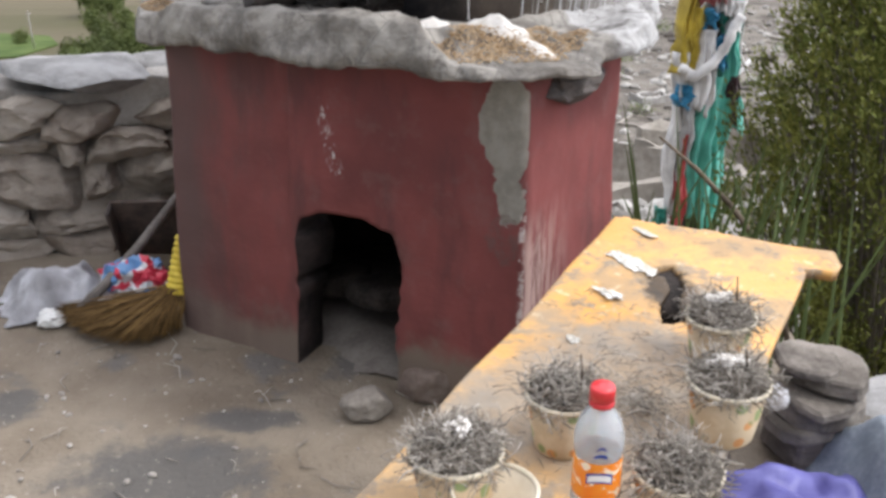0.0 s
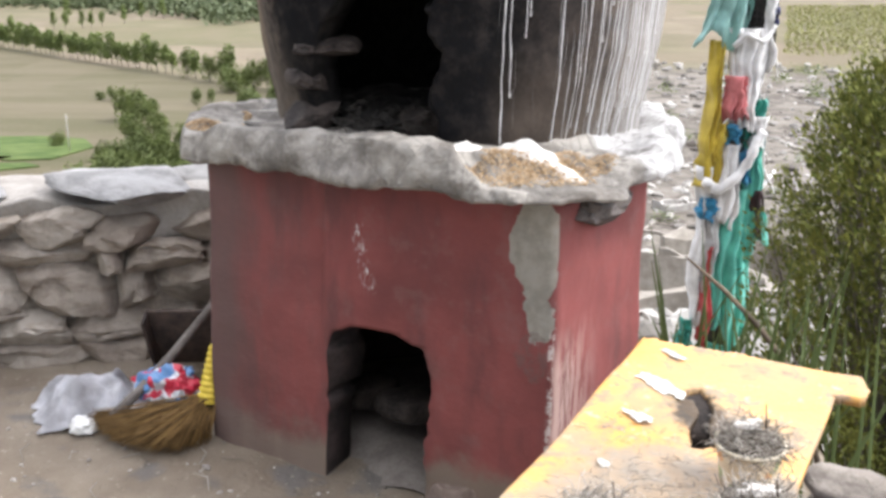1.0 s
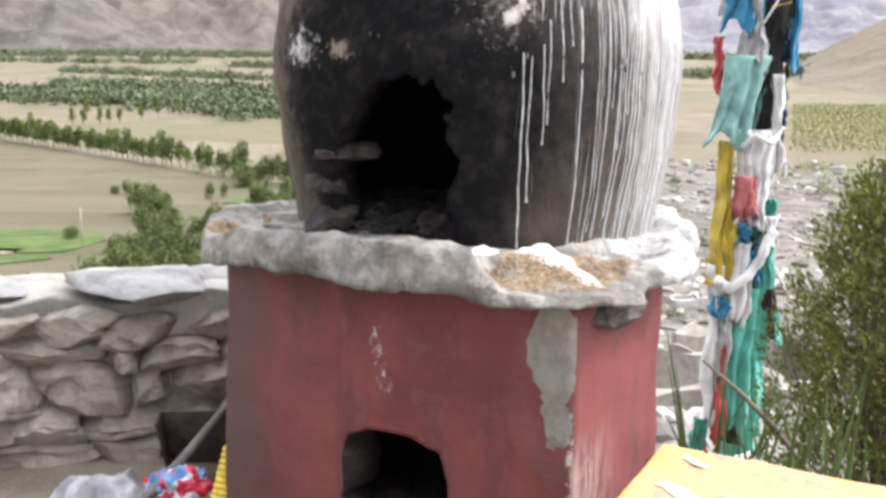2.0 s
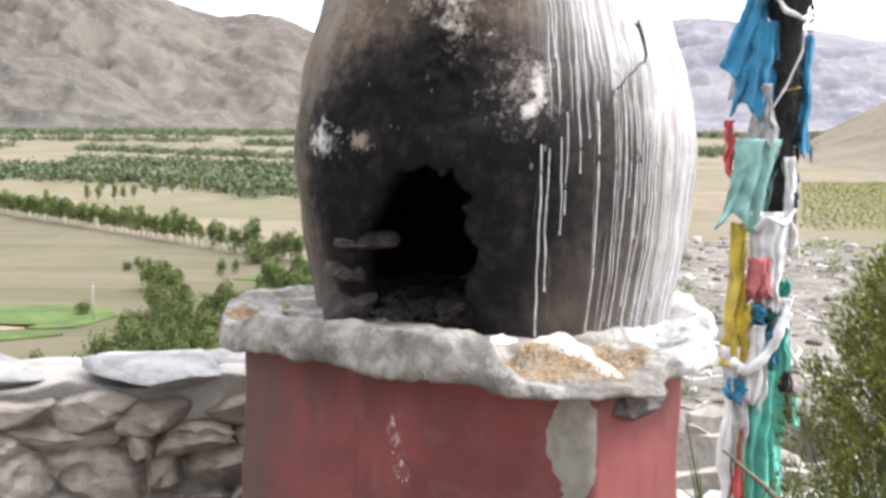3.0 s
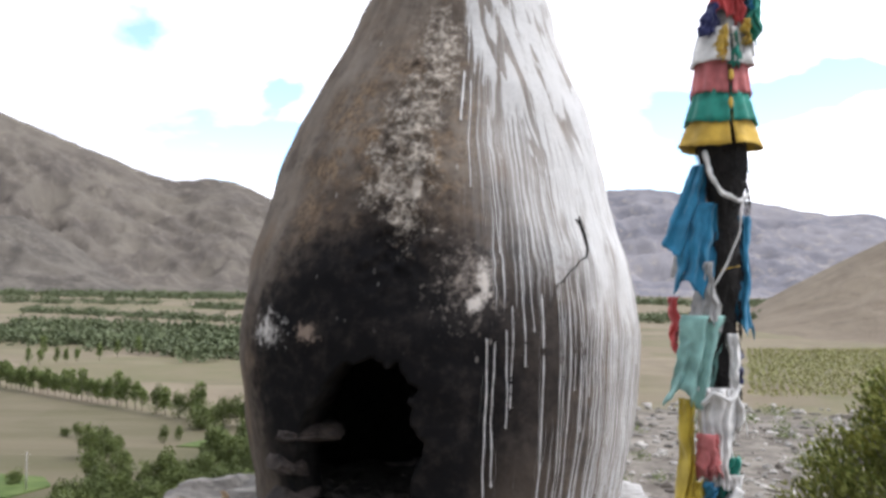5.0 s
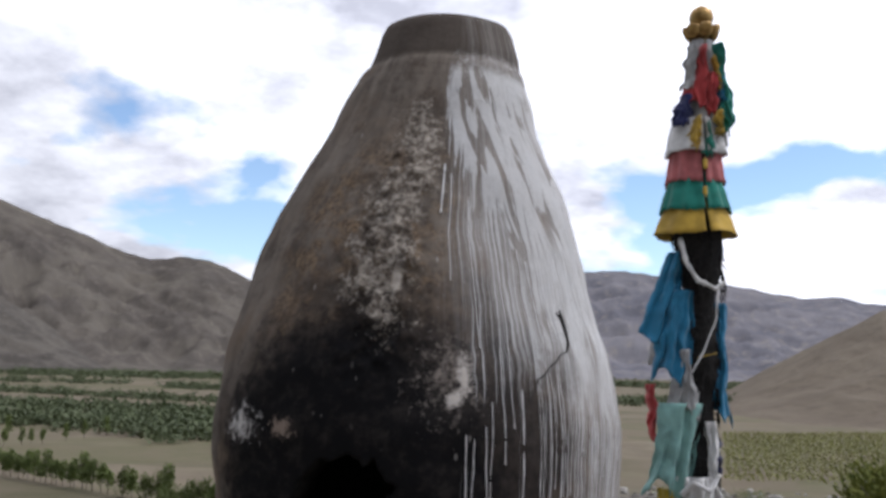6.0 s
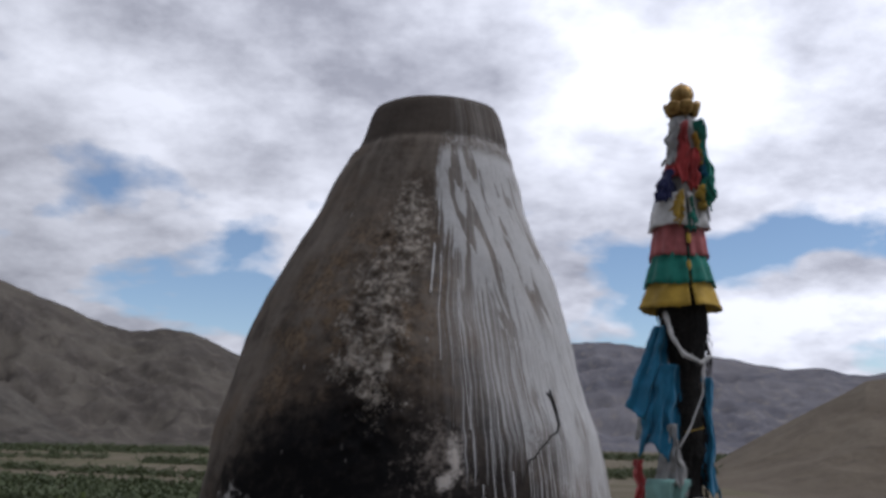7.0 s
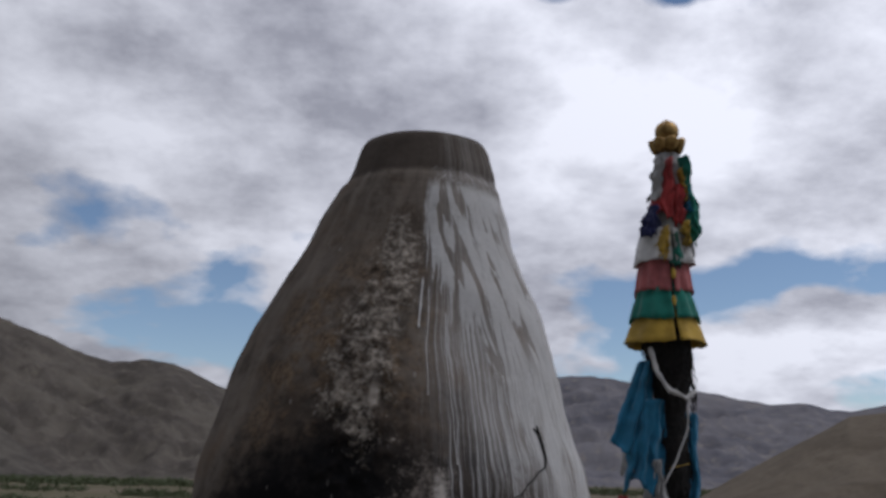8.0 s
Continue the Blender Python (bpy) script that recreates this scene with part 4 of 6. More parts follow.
# rows of stones: height of the row, the widths from the burner outwards
z = -0.06
for row, (h, widths) in enumerate([(0.15, (0.30, 0.24, 0.34, 0.42, 0.3, 0.36, 0.4, 0.3)), (0.13, (0.16, 0.2, 0.18, 0.40, 0.28, 0.34, 0.3, 0.38, 0.3)), (0.19, (0.24, 0.40, 0.13, 0.36, 0.30, 0.26, 0.36, 0.4)),
                                   (0.11, (0.36, 0.30, 0.12, 0.42, 0.2, 0.3, 0.36, 0.4)), (0.12, (0.5, 0.28, 0.3, 0.44, 0.3, 0.4, 0.3))]):
    x = 0.02 if row != 2 else -0.04
    for w in widths:
        bm = bmesh.new()
        stone_mesh(bm, (w * 1.16, 0.30, h * 1.30), row * 7.3 + x * 5, cuts=3, rough=0.20, boxy=5.0, facets=13)
        rough_up(bm, 0.010, 16.0, x + row)
        s = part("stone", bm, STONE, wall, smooth=False)
        s.location = (-(x + w / 2), 0.13 + rnd(-0.025, 0.03), z + h / 2 + rnd(-0.01, 0.01))
        s.rotation_euler = (rnd(-0.12, 0.12), rnd(-0.12, 0.12), rnd(-0.15, 0.15))
        x += w
    z += h
# mud cap and the flat slabs on it
bm = bmesh.new()
box(bm, (3.0, 0.46, 0.16), (-1.5, 0.30, 0.61))
bmesh.ops.subdivide_edges(bm, edges=bm.edges, cuts=14, use_grid_fill=True)
rough_up(bm, 0.055, 3.5, 3.0)
rough_up(bm, 0.02, 12.0, 5.0)
part("coping", bm, two_tone("pale_mud", (0.21, 0.19, 0.168), (0.33, 0.305, 0.275), 6, bump=0.7, dist=0.02), wall, "grey mud coping")
for i, (x, dep, zz, w, d, h, tilt, yaw) in enumerate([(-0.68, 0.15, 0.735, 0.60, 0.42, 0.12, 0.10, -0.12), (-1.42, 0.20, 0.72, 0.54, 0.44, 0.11, 0.02, 0.1), (-2.0, 0.25, 0.73, 0.5, 0.4, 0.09, 0.1, 0.2),
                                                      (-0.36, 0.42, 0.70, 0.34, 0.24, 0.07, 0.1, 0.0), (-2.55, 0.2, 0.73, 0.46, 0.4, 0.1, -0.05, 0.1)]):
    bm = bmesh.new()
    stone_mesh(bm, (w, d, h), 11 + i * 4.7, cuts=3, rough=0.12, boxy=6.0, facets=16)
    rough_up(bm, 0.006, 14.0, i)
    s = part("cap_stone", bm, SLATE, wall, "flat slate cap stone", smooth=False)
    s.location, s.rotation_euler = (x, dep, zz), (rnd(-0.05, 0.05), tilt, yaw)

# ---- yellow board with offerings ----
BOARD_Z = 0.75
NL, FL, NR, FR = Vector((-0.30, 0.75)), Vector((0.47, 2.12)), Vector((0.285, 0.75)), Vector((0.955, 1.885))
k = Mat("worn_yellow_paint", 0.6, spec=0.35)
n1, n2, n3 = k.noise(5, 7, 0.65), k.noise(26, 5, 0.65), k.noise(2.5, 4)
col = k.mix(k.ramp(n3, 0.3, 0.7), (0.55, 0.285, 0.075), (0.64, 0.375, 0.135))
col = k.mix(k.ramp(n1, 0.44, 0.60, 0, 0.75), col, (0.30, 0.22, 0.14))
scuff = k.noise(9, 6, 0.7, vec=k.space(offset=(2, 5, 0)))
col = k.mix(k.ramp(scuff, 0.52, 0.60, 0, 0.75), col, (0.20, 0.17, 0.135))
col = k.mix(k.ramp(k.noise(30, 5, 0.7, vec=k.space(offset=(1, 1, 0))), 0.60, 0.68, 0, 0.6), col, (0.62, 0.50, 0.33))
col = k.mix(k.ramp(n2, 0.56, 0.7, 0, 0.55), col, (0.15, 0.125, 0.10))
ox, oy, oz = k.xyz(k.space())
litter = k.math("ADD", k.ramp(k.math("SQRT", k.math("ADD", k.math("MULTIPLY", k.math("SUBTRACT", ox, 0.02), k.math("SUBTRACT", ox, 0.02)), k.math("MULTIPLY", k.math("ADD", oy, 0.14), k.math("ADD", oy, 0.14)))), 0.48, 0.12), k.math("MULTIPLY", k.math("SUBTRACT", n1, 0.5), 1.8))
col = k.mix(k.ramp(litter, 0.2, 0.8, 0, 0.8), col, k.mix(n2, (0.14, 0.115, 0.09), (0.32, 0.28, 0.23)))
hx, hy = k.math("SUBTRACT", ox, 0.205), k.math("SUBTRACT", oy, 0.285)
char = k.math("ADD", k.math("DIVIDE", k.math("SQRT", k.math("ADD", k.math("MULTIPLY", k.math("MULTIPLY", hx, hx), 4.0), k.math("MULTIPLY", hy, hy))), 0.15), k.math("MULTIPLY", k.math("SUBTRACT", n2, 0.5), 1.4))
col = k.mix(k.ramp(char, 0.95, 0.6, 0, 0.85), col, (0.028, 0.022, 0.018))
YELLOW = k.done(col, rough=k.ramp(n1, 0.4, 0.7, 0.5, 0.9), bump=k.math("ADD", n1, n2), strength=0.35, distance=0.006)
table = thing("offering_table", "worn yellow-painted board laid on stacked stones", "table", (0.3, 1.4, 0))
HOLE = [(0.815, 0.335), (0.835, 0.38), (0.80, 0.45), (0.775, 0.475), (0.72, 0.50), (0.66, 0.575), (0.64, 0.52), (0.648, 0.47), (0.69, 0.445), (0.74, 0.435), (0.775, 0.40)]


def place_board(a, b):
    p = NL.lerp(FL, a).lerp(NR.lerp(FR, a), b)
    z = BOARD_Z + 0.010 * noise.noise((p.x * 4, p.y * 4, 0))
    curl = smooth01((a - 0.90) / 0.1) * smooth01((b - 0.7) / 0.3)
    return Vector((p.x - 0.3, p.y - 1.4, z - 0.035 * curl * smooth01((b - 0.95) / 0.05)))


def board_gap(a, b):
    e = 0.010 * noise.noise((a * 14, b * 8, 0)) + 0.003 * noise.noise((a * 60, b * 40, 2))
    if a < 0.895 + e and b > 0.885 + 0.4 * e:
        return True
    if b < 0.012 + 0.5 * e or a > 0.985 + 0.5 * e:
        return True
    return inside(a + e * 1.2, b + 2 * e, HOLE)


bm = bmesh.new()
NA_, NB_ = 190, 90
grid = [[bm.verts.new(place_board(i / NA_, j / NB_)) for j in range(NB_ + 1)] for i in range(NA_ + 1)]
for i in range(NA_):
    for j in range(NB_):
        if not board_gap((i + 0.5) / NA_, (j + 0.5) / NB_):
            bm.faces.new((grid[i][j], grid[i + 1][j], grid[i + 1][j + 1], grid[i][j + 1]))
bmesh.ops.delete(bm, geom=[v_ for v_ in bm.verts if not v_.link_faces], context="VERTS")
board = part("board", bm, YELLOW, table, "yellow painted board with a burnt-through hole")
so = board.modifiers.new("thickness", "SOLIDIFY")
so.thickness, so.offset = 0.022, -1
# white spills on the paint
SPILL = two_tone("white_spill", (0.50, 0.46, 0.39), (0.72, 0.70, 0.65), 20, rough=0.7)
for i, (x, y, w, l, turn) in enumerate([(0.445, 1.830, 0.020, 0.085, 30), (0.475, 1.785, 0.014, 0.04, 10), (0.372, 1.675, 0.014, 0.070, 30), (0.517, 1.99, 0.013, 0.045, 35), (0.265, 1.492, 0.012, 0.025, 20)]):
    bm = bmesh.new()
    stone_mesh(bm, (w * 1.5, l, 0.0024), 80 + i * 2.7, cuts=4, rough=0.62, boxy=1.6)
    s = part("spill", bm, SPILL, table, "dried white spill")
    s.location, s.rotation_euler = (x - 0.3, y - 1.4, BOARD_Z + 0.0045), (0, 0, radians(turn))
# stones that carry the board, coloured dark for the shade beneath it
for x, y, zs in [(0.10, 0.92, 0.0), (0.52, 1.78, 0.0), (0.25, 1.30, 0.0)]:
    z = 0.0
    i = 0
    while z < 0.715:
        h = min(rnd(0.09, 0.14), 0.735 - z)
        bm = bmesh.new()
        stone_mesh(bm, (rnd(0.26, 0.34), rnd(0.24, 0.32), h * 1.1), x * 30 + z * 20, cuts=1, rough=0.1, boxy=4)
        s = part("support_stone", bm, SOOTY_SHADED, table, "flat support stone, coloured dark for the shade under the board")
        s.location, s.rotation_euler = (x + rnd(-0.02, 0.02) - 0.3, y + rnd(-0.02, 0.02) - 1.4, z + h / 2), (0, 0, rnd(0, 3))
        z += h

# ---- tubs with dried herbs ----
PAPER = Mat("printed_paper", 0.55, spec=0.4)
n1 = PAPER.noise(26, 3)
blob = PAPER.cells(30)
PAPER = PAPER.done(PAPER.mix(PAPER.ramp(blob, 0.34, 0.26, 0, 0.8), PAPER.mix(PAPER.ramp(n1, 0.4, 0.6), (0.50, 0.38, 0.245), (0.58, 0.46, 0.315)), PAPER.mix(PAPER.ramp(PAPER.noise(16, 1), 0.47, 0.53), (0.16, 0.25, 0.08), (0.60, 0.24, 0.06))), bump=n1, strength=0.1)
RIM = two_tone("paper_rim", (0.60, 0.53, 0.40), (0.70, 0.63, 0.50), 14, rough=0.6)
CREAM = two_tone("cream_paper", (0.66, 0.57, 0.43), (0.74, 0.66, 0.53), 9, rough=0.55)
k = Mat("dry_twigs", 0.9, spec=0.15)
TWIG = k.done(k.mix(k.island(), (0.12, 0.10, 0.08), (0.46, 0.42, 0.37)))
FLOUR = two_tone("flour", (0.54, 0.50, 0.45), (0.70, 0.67, 0.63), 22, rough=0.95, bump=0.8, dist=0.006)
GRAIN = Mat("grain_husks", 0.9, spec=0.15)
GRAIN = GRAIN.done(GRAIN.mix(GRAIN.island(), (0.28, 0.17, 0.085), (0.60, 0.46, 0.30)))


def nest(bm, radius, height, n, seed):
    """A tangle of bent dry stems."""
    g = random.Random(seed)
    for _ in range(n):
        a = g.uniform(0, 2 * math.pi)
        r0 = radius * math.sqrt(g.random())
        p = Vector((r0 * math.cos(a), r0 * math.sin(a), g.uniform(-0.01, height) * (1 - 0.6 * r0 / radius) + 0.004))
        d = Vector((g.gauss(0, 1), g.gauss(0, 1), g.gauss(0.1, 0.5))).normalized()
        l = g.uniform(0.012, 0.034)
        pts = [p]
        for _ in range(3):
            d = (d + Vector((g.gauss(0, 0.5), g.gauss(0, 0.5), g.gauss(-0.05, 0.35)))).normalized()
            pts.append(pts[-1] + d * l / 2)
        tube(bm, pts, g.uniform(0.0005, 0.0011), 3)


def tub(x, y, r, h, seed, herb=520, spike=0.0, flour=True, label=""):
    t = thing("paper_tub", label or "printed paper tub heaped with grey dried herbs", "tub", (x, y, BOARD_Z + 0.004), group="tubs of dried herbs")
    bm = bmesh.new()
    lathe(bm, [(r * 0.74, 0.0), (r * 0.76, 0.004), (r * 0.985, h - 0.004), (r * 0.96, h - 0.004), (r * 0.74, 0.006)], 36, close_top=True)
    part("cup", bm, PAPER, t)
    bm = bmesh.new()
    lathe(bm, [(r * 0.97, h - 0.006), (r * 1.03, h - 0.005), (r * 1.04, h), (r * 0.99, h + 0.003), (r * 0.96, h)], 36, close_top=False, close_bottom=False)
    part("rim", bm, RIM, t, "pale rolled rim")
    bm = bmesh.new()
    nest(bm, r * 0.98, 0.05, int(herb * 1.9), seed)
    s = part("dried_herb", bm, TWIG, t, "tangle of dried grey stems")
    s.location = (0, 0, h - 0.012)
    bm = bmesh.new()
    stone_mesh(bm, (r * 1.85, r * 1.85, 0.035), seed, cuts=2, rough=0.12, boxy=2.2)
    s = part("herb_bed", bm, two_tone("herb_bed", (0.06, 0.05, 0.04), (0.17, 0.15, 0.125), 40, bump=1.0, dist=0.01), t)
    s.location = (0, 0, h - 0.004)
    if flour:
        bm = bmesh.new()
        stone_mesh(bm, (r * 0.72, r * 0.5, 0.012), seed + 3, cuts=4, rough=0.5, boxy=1.7)
        s = part("flour", bm, FLOUR, t, "pinch of white flour")
        s.location = (rnd(-0.1, 0.15) * r, rnd(0.1, 0.3) * r, h + 0.028)
    if spike:
        bm = bmesh.new()
        tube(bm, [(0.4 * r, 0, h), (0.42 * r, 0.003, h + spike * 0.5), (0.36 * r, 0.004, h + spike)], [0.0022, 0.002, 0.0012], 5)
        part("stem", bm, two_tone("dark_stem", (0.06, 0.045, 0.035), (0.12, 0.09, 0.07), 60), t, "upright dark stem")
    return t


tub(0.02, 1.02, 0.066, 0.10, 1, 620)
tub(0.195, 1.165, 0.060, 0.095, 2, 520, 0.065, flour=False)
tub(0.455, 1.185, 0.064, 0.10, 3, 560, 0.05)
tub(0.515, 1.42, 0.062, 0.085, 4, 520, 0.075)
tub(0.325, 0.985, 0.062, 0.085, 5, 560, flour=False)
# stems and chaff lying about on the board
bm = bmesh.new()
g = random.Random(9)
for _ in range(1100):
    a, r0 = g.uniform(0, 6.28), abs(g.gauss(0, 0.16))
    p = Vector((0.34 + r0 * math.cos(a), 1.27 + 1.3 * r0 * math.sin(a), BOARD_Z + 0.012 + g.uniform(0, 0.006)))
    left_ = -0.30 + (p.y - 0.75) * 0.562
    if not (left_ + 0.05 < p.x < left_ + 0.47 and 0.8 < p.y < 1.9):
        continue
    d = Vector((g.gauss(0, 1), g.gauss(0, 1), 0)).normalized()
    l = g.uniform(0.008, 0.03)
    tube(bm, [p, p + d * l * 0.5 + Vector((0, 0, g.uniform(0, 0.006))), p + d * l + Vector((g.gauss(0, 0.006), g.gauss(0, 0.006), 0))], g.uniform(0.0004, 0.0009), 3)
whole("chaff", bm, TWIG, "loose dry stems and chaff strewn on the board", "chaff", kind="stuff")

cup = thing("paper_bowl", "empty cream paper bowl at the edge of the board", "bowl", (0.07, 0.955, BOARD_Z + 0.004))
bm = bmesh.new()
lathe(bm, [(0.042, 0), (0.044, 0.003), (0.058, 0.078), (0.056, 0.078), (0.042, 0.006)], 40)
part("bowl", bm, CREAM, cup)
bm = bmesh.new()
lathe(bm, [(0.056, 0.076), (0.0605, 0.077), (0.061, 0.081), (0.057, 0.083), (0.055, 0.079)], 40, close_top=False, close_bottom=False)
part("rim", bm, RIM, cup)

# ---- soft drink bottle ----
bottle = thing("drink_bottle", "clear plastic drink bottle with red cap and orange label", "bottle", (0.21, 0.975, BOARD_Z + 0.004))
k = Mat("clear_plastic", 0.08, spec=0.5)
k.b.inputs["Transmission Weight"].default_value = 0.8
k.b.inputs["IOR"].default_value = 1.3
PLASTIC = k.done((0.93, 0.95, 0.97))
RED_CAP = two_tone("red_plastic", (0.55, 0.025, 0.03), (0.60, 0.035, 0.04), 20, rough=0.35, bump=0.05, spec=0.5)
bm = bmesh.new()
lathe(bm, [(0.026, 0), (0.031, 0.004), (0.0335, 0.02), (0.0335, 0.06), (0.0325, 0.065), (0.0325, 0.125), (0.0335, 0.13), (0.034, 0.145), (0.0325, 0.16), (0.028, 0.175), (0.019, 0.19), (0.0135, 0.197), (0.0130, 0.21),
           (0.0122, 0.21), (0.0125, 0.197), (0.018, 0.188), (0.027, 0.173), (0.0315, 0.158), (0.0325, 0.13), (0.0315, 0.065), (0.032, 0.02), (0.03, 0.006), (0.005, 0.004)], 40)
b_ = part("bottle_body", bm, PLASTIC, bottle)
bm = bmesh.new()
lathe(bm, [(0.0165, 0.199), (0.017, 0.201), (0.017, 0.206), (0.0158, 0.2065), (0.0158, 0.208), (0.017, 0.2085), (0.0168, 0.224), (0.0155, 0.227), (0.004, 0.2275)], 40)
part("cap", bm, RED_CAP, bottle, "ribbed red screw cap")
k = Mat("orange_label", 0.4, spec=0.45)
ox, oy, oz = k.xyz(k.space())
swirl = k.noise(32, 2, dist=1.5)
ORANGE = k.done(k.mix(k.ramp(swirl, 0.56, 0.62), k.mix(k.noise(50, 2), (0.78, 0.13, 0.01), (0.85, 0.34, 0.02)), (0.85, 0.72, 0.55)), bump=None)
bm = bmesh.new()
lathe(bm, [(0.0331, 0.064), (0.0334, 0.066), (0.0334, 0.122), (0.0331, 0.125)], 40, close_top=False, close_bottom=False)
part("label_band", bm, ORANGE, bottle, "orange and white label")
k = Mat("label_blue", 0.4)
BLUE_INK = k.done((0.03, 0.06, 0.30))
WHITE_INK = two_tone("label_white", (0.75, 0.75, 0.75), (0.8, 0.8, 0.8), 20, rough=0.4)


def decal(z0, z1, a0, a1, r, mat, name):
    bm = bmesh.new()
    n = 10
    grid = [[(r * math.sin(a0 + (a1 - a0) * i / n), -r * math.cos(a0 + (a1 - a0) * i / n), z0 + (z1 - z0) * j / 3 + 0.004 * math.sin(3.1 * i / n)) for i in range(n + 1)] for j in range(4)]
    clothy(bm, grid)
    return part(name, bm, mat, bottle)


decal(0.092, 0.108, -0.62, 0.45, 0.0342, BLUE_INK, "emblem")
decal(0.095, 0.105, -0.55, 0.38, 0.0346, WHITE_INK, "emblem")
decal(0.134, 0.138, -0.35, 0.15, 0.0345, BLUE_INK, "print_bar")
decal(0.146, 0.149, -0.25, 0.1, 0.0342, BLUE_INK, "print_bar")

# ---- trees and fields of the valley ----
def leaf_mat(name, a, b, c):
    k = Mat(name, 0.7, spec=0.25)
    col = k.mix(k.island(), a, b)
    col = k.mix(k.math("MULTIPLY", k.random(), 0.5), col, c)
    return k.done(col)


LEAF = leaf_mat("poplar_leaves", (0.095, 0.135, 0.036), (0.20, 0.24, 0.075), (0.10, 0.125, 0.042))
LEAF_L = leaf_mat("willow_leaves", (0.065, 0.090, 0.022), (0.150, 0.176, 0.052), (0.060, 0.076, 0.028))
BARK = two_tone("bark", (0.10, 0.085, 0.07), (0.20, 0.175, 0.145), 4)


def leaf_quad(bm, p, d, n, l, w):
    """A small pointed leaf from p along d."""
    s = d.cross(n)
    if s.length < 1e-4:
        s = Vector((1, 0, 0))
    s.normalize()
    a, b, c, e = p, p + d * l * 0.45 + s * w / 2, p + d * l, p + d * l * 0.45 - s * w / 2
    bm.faces.new([bm.verts.new(v) for v in (a, b, c, e)])


def crown_into(bm, at, width, height, n, size, g, sharp=1.0):
    """Clumps of leaves in an uneven crown; at is the crown's foot."""
    lobes = [(g.uniform(-0.22, 0.22) * width, g.uniform(-0.22, 0.22) * width, g.uniform(0.15, 0.85) * height, g.uniform(0.22, 0.36) * width) for _ in range(7)]
    for i in range(n):
        x0, y0, z0, r0 = lobes[i % len(lobes)]
        d = Vector((g.gauss(0, 1), g.gauss(0, 1), g.gauss(0, 1))).normalized()
        narrow = 1 - 0.55 * sharp * z0 / height
        p = Vector((x0 * narrow + d.x * r0 * narrow, y0 * narrow + d.y * r0 * narrow, z0 + d.z * r0 * 1.3 * g.uniform(0.6, 1.1)))
        n_ = Vector((g.gauss(0, 1), g.gauss(0, 1), g.gauss(0.4, 1))).normalized()
        t_ = Vector((g.gauss(0, 1), g.gauss(0, 1), g.gauss(0.5, 1))).normalized()
        leaf_quad(bm, Vector(at) + p, t_, n_, size * g.uniform(0.7, 1.3), size * g.uniform(0.5, 0.9))


def tree(name, label, h, w, trunk, mat, seed, n=330, size=0.75, sharp=1.0):
    g = random.Random(seed)
    t = thing(name, label, "tree")
    bm = bmesh.new()
    tube(bm, [(0, 0, -0.3), (0.03 * h * g.uniform(-1, 1), 0, trunk), (0, 0, h * 0.75)], [0.035 * h * 0.6, 0.02 * h * 0.8, 0.005 * h], 6)
    for i in range(5):
        a = i * 1.3 + seed
        z0 = trunk + (h - trunk) * 0.15 * i
        tube(bm, [(0, 0, z0), (math.cos(a) * w * 0.3, math.sin(a) * w * 0.3, z0 + 0.12 * h)], [0.008 * h, 0.003 * h], 4)
    part("trunk", bm, BARK, t)
    bm = bmesh.new()
    crown_into(bm, (0, 0, trunk * 0.8), w, h - trunk * 0.8, n, size, g, sharp)
    part("crown", bm, mat, t, smooth=False)
    return t


POPLARS = [tree("poplar_tree", "slender green poplar with a bare trunk in the valley", h, w, h * 0.28, LEAF, 3 + i, n=620, size=0.62) for i, (h, w) in enumerate([(8.0, 4.4), (7.0, 4.2), (9.0, 4.6)])]
WILLOWS = [tree("willow_tree", "bushy green willow in the valley", h, w, h * 0.12, LEAF_L, 13 + i, n=1100, size=0.55, sharp=0.4) for i, (h, w) in enumerate([(7.0, 6.5), (8.5, 6.5), (6.0, 6.0)])]
for t_ in POPLARS:
    tagged(t_, group="row of poplars")
for t_ in WILLOWS:
    tagged(t_, group="willow grove")
used = {}


def set_tree(kinds, x, y, s=1.0):
    base = random.choice(kinds)
    m = Matrix.Translation((x, y, VALLEY)) @ Matrix.Rotation(rnd(0, 6.28), 4, "Z") @ Matrix.Scale(s, 4)
    if base not in used:
        used[base] = 1
        base.matrix_basis = m
    else:
        o = copy_thing(base, Matrix.Translation((x, y, VALLEY)) @ Matrix.Rotation(rnd(0, 6.28), 4, "Z"))
        o.scale = (s, s, s * rnd(0.9, 1.1))


LINE = [(-235, 463), (-212, 444), (-152, 391), (-105, 350), (-90, 336)]
for (x0, y0), (x1, y1) in zip(LINE, LINE[1:]):
    n = int(math.hypot(x1 - x0, y1 - y0) / 3.7)
    for i in range(n):
        f = (i + rnd(-0.3, 0.3)) / n
        set_tree(POPLARS, x0 + (x1 - x0) * f, y0 + (y1 - y0) * f, rnd(1.05, 1.45))
for x, y in [(-86, 332), (-82, 328), (-76, 322), (-71, 320), (-67, 312), (-62, 313), (-58, 305), (-54, 306), (-50, 298), (-45, 300), (-40, 294), (-64, 300), (-48, 305)]:
    set_tree(POPLARS + WILLOWS, x, y, rnd(1.0, 1.4))
for x, y in [(-197, 505), (-192, 507), (-186, 515), (-183, 520), (-178, 522), (-172, 540), (-168, 560), (-160, 575), (-286, 870), (-210, 560)]:
    set_tree(POPLARS, x, y, rnd(0.95, 1.3))
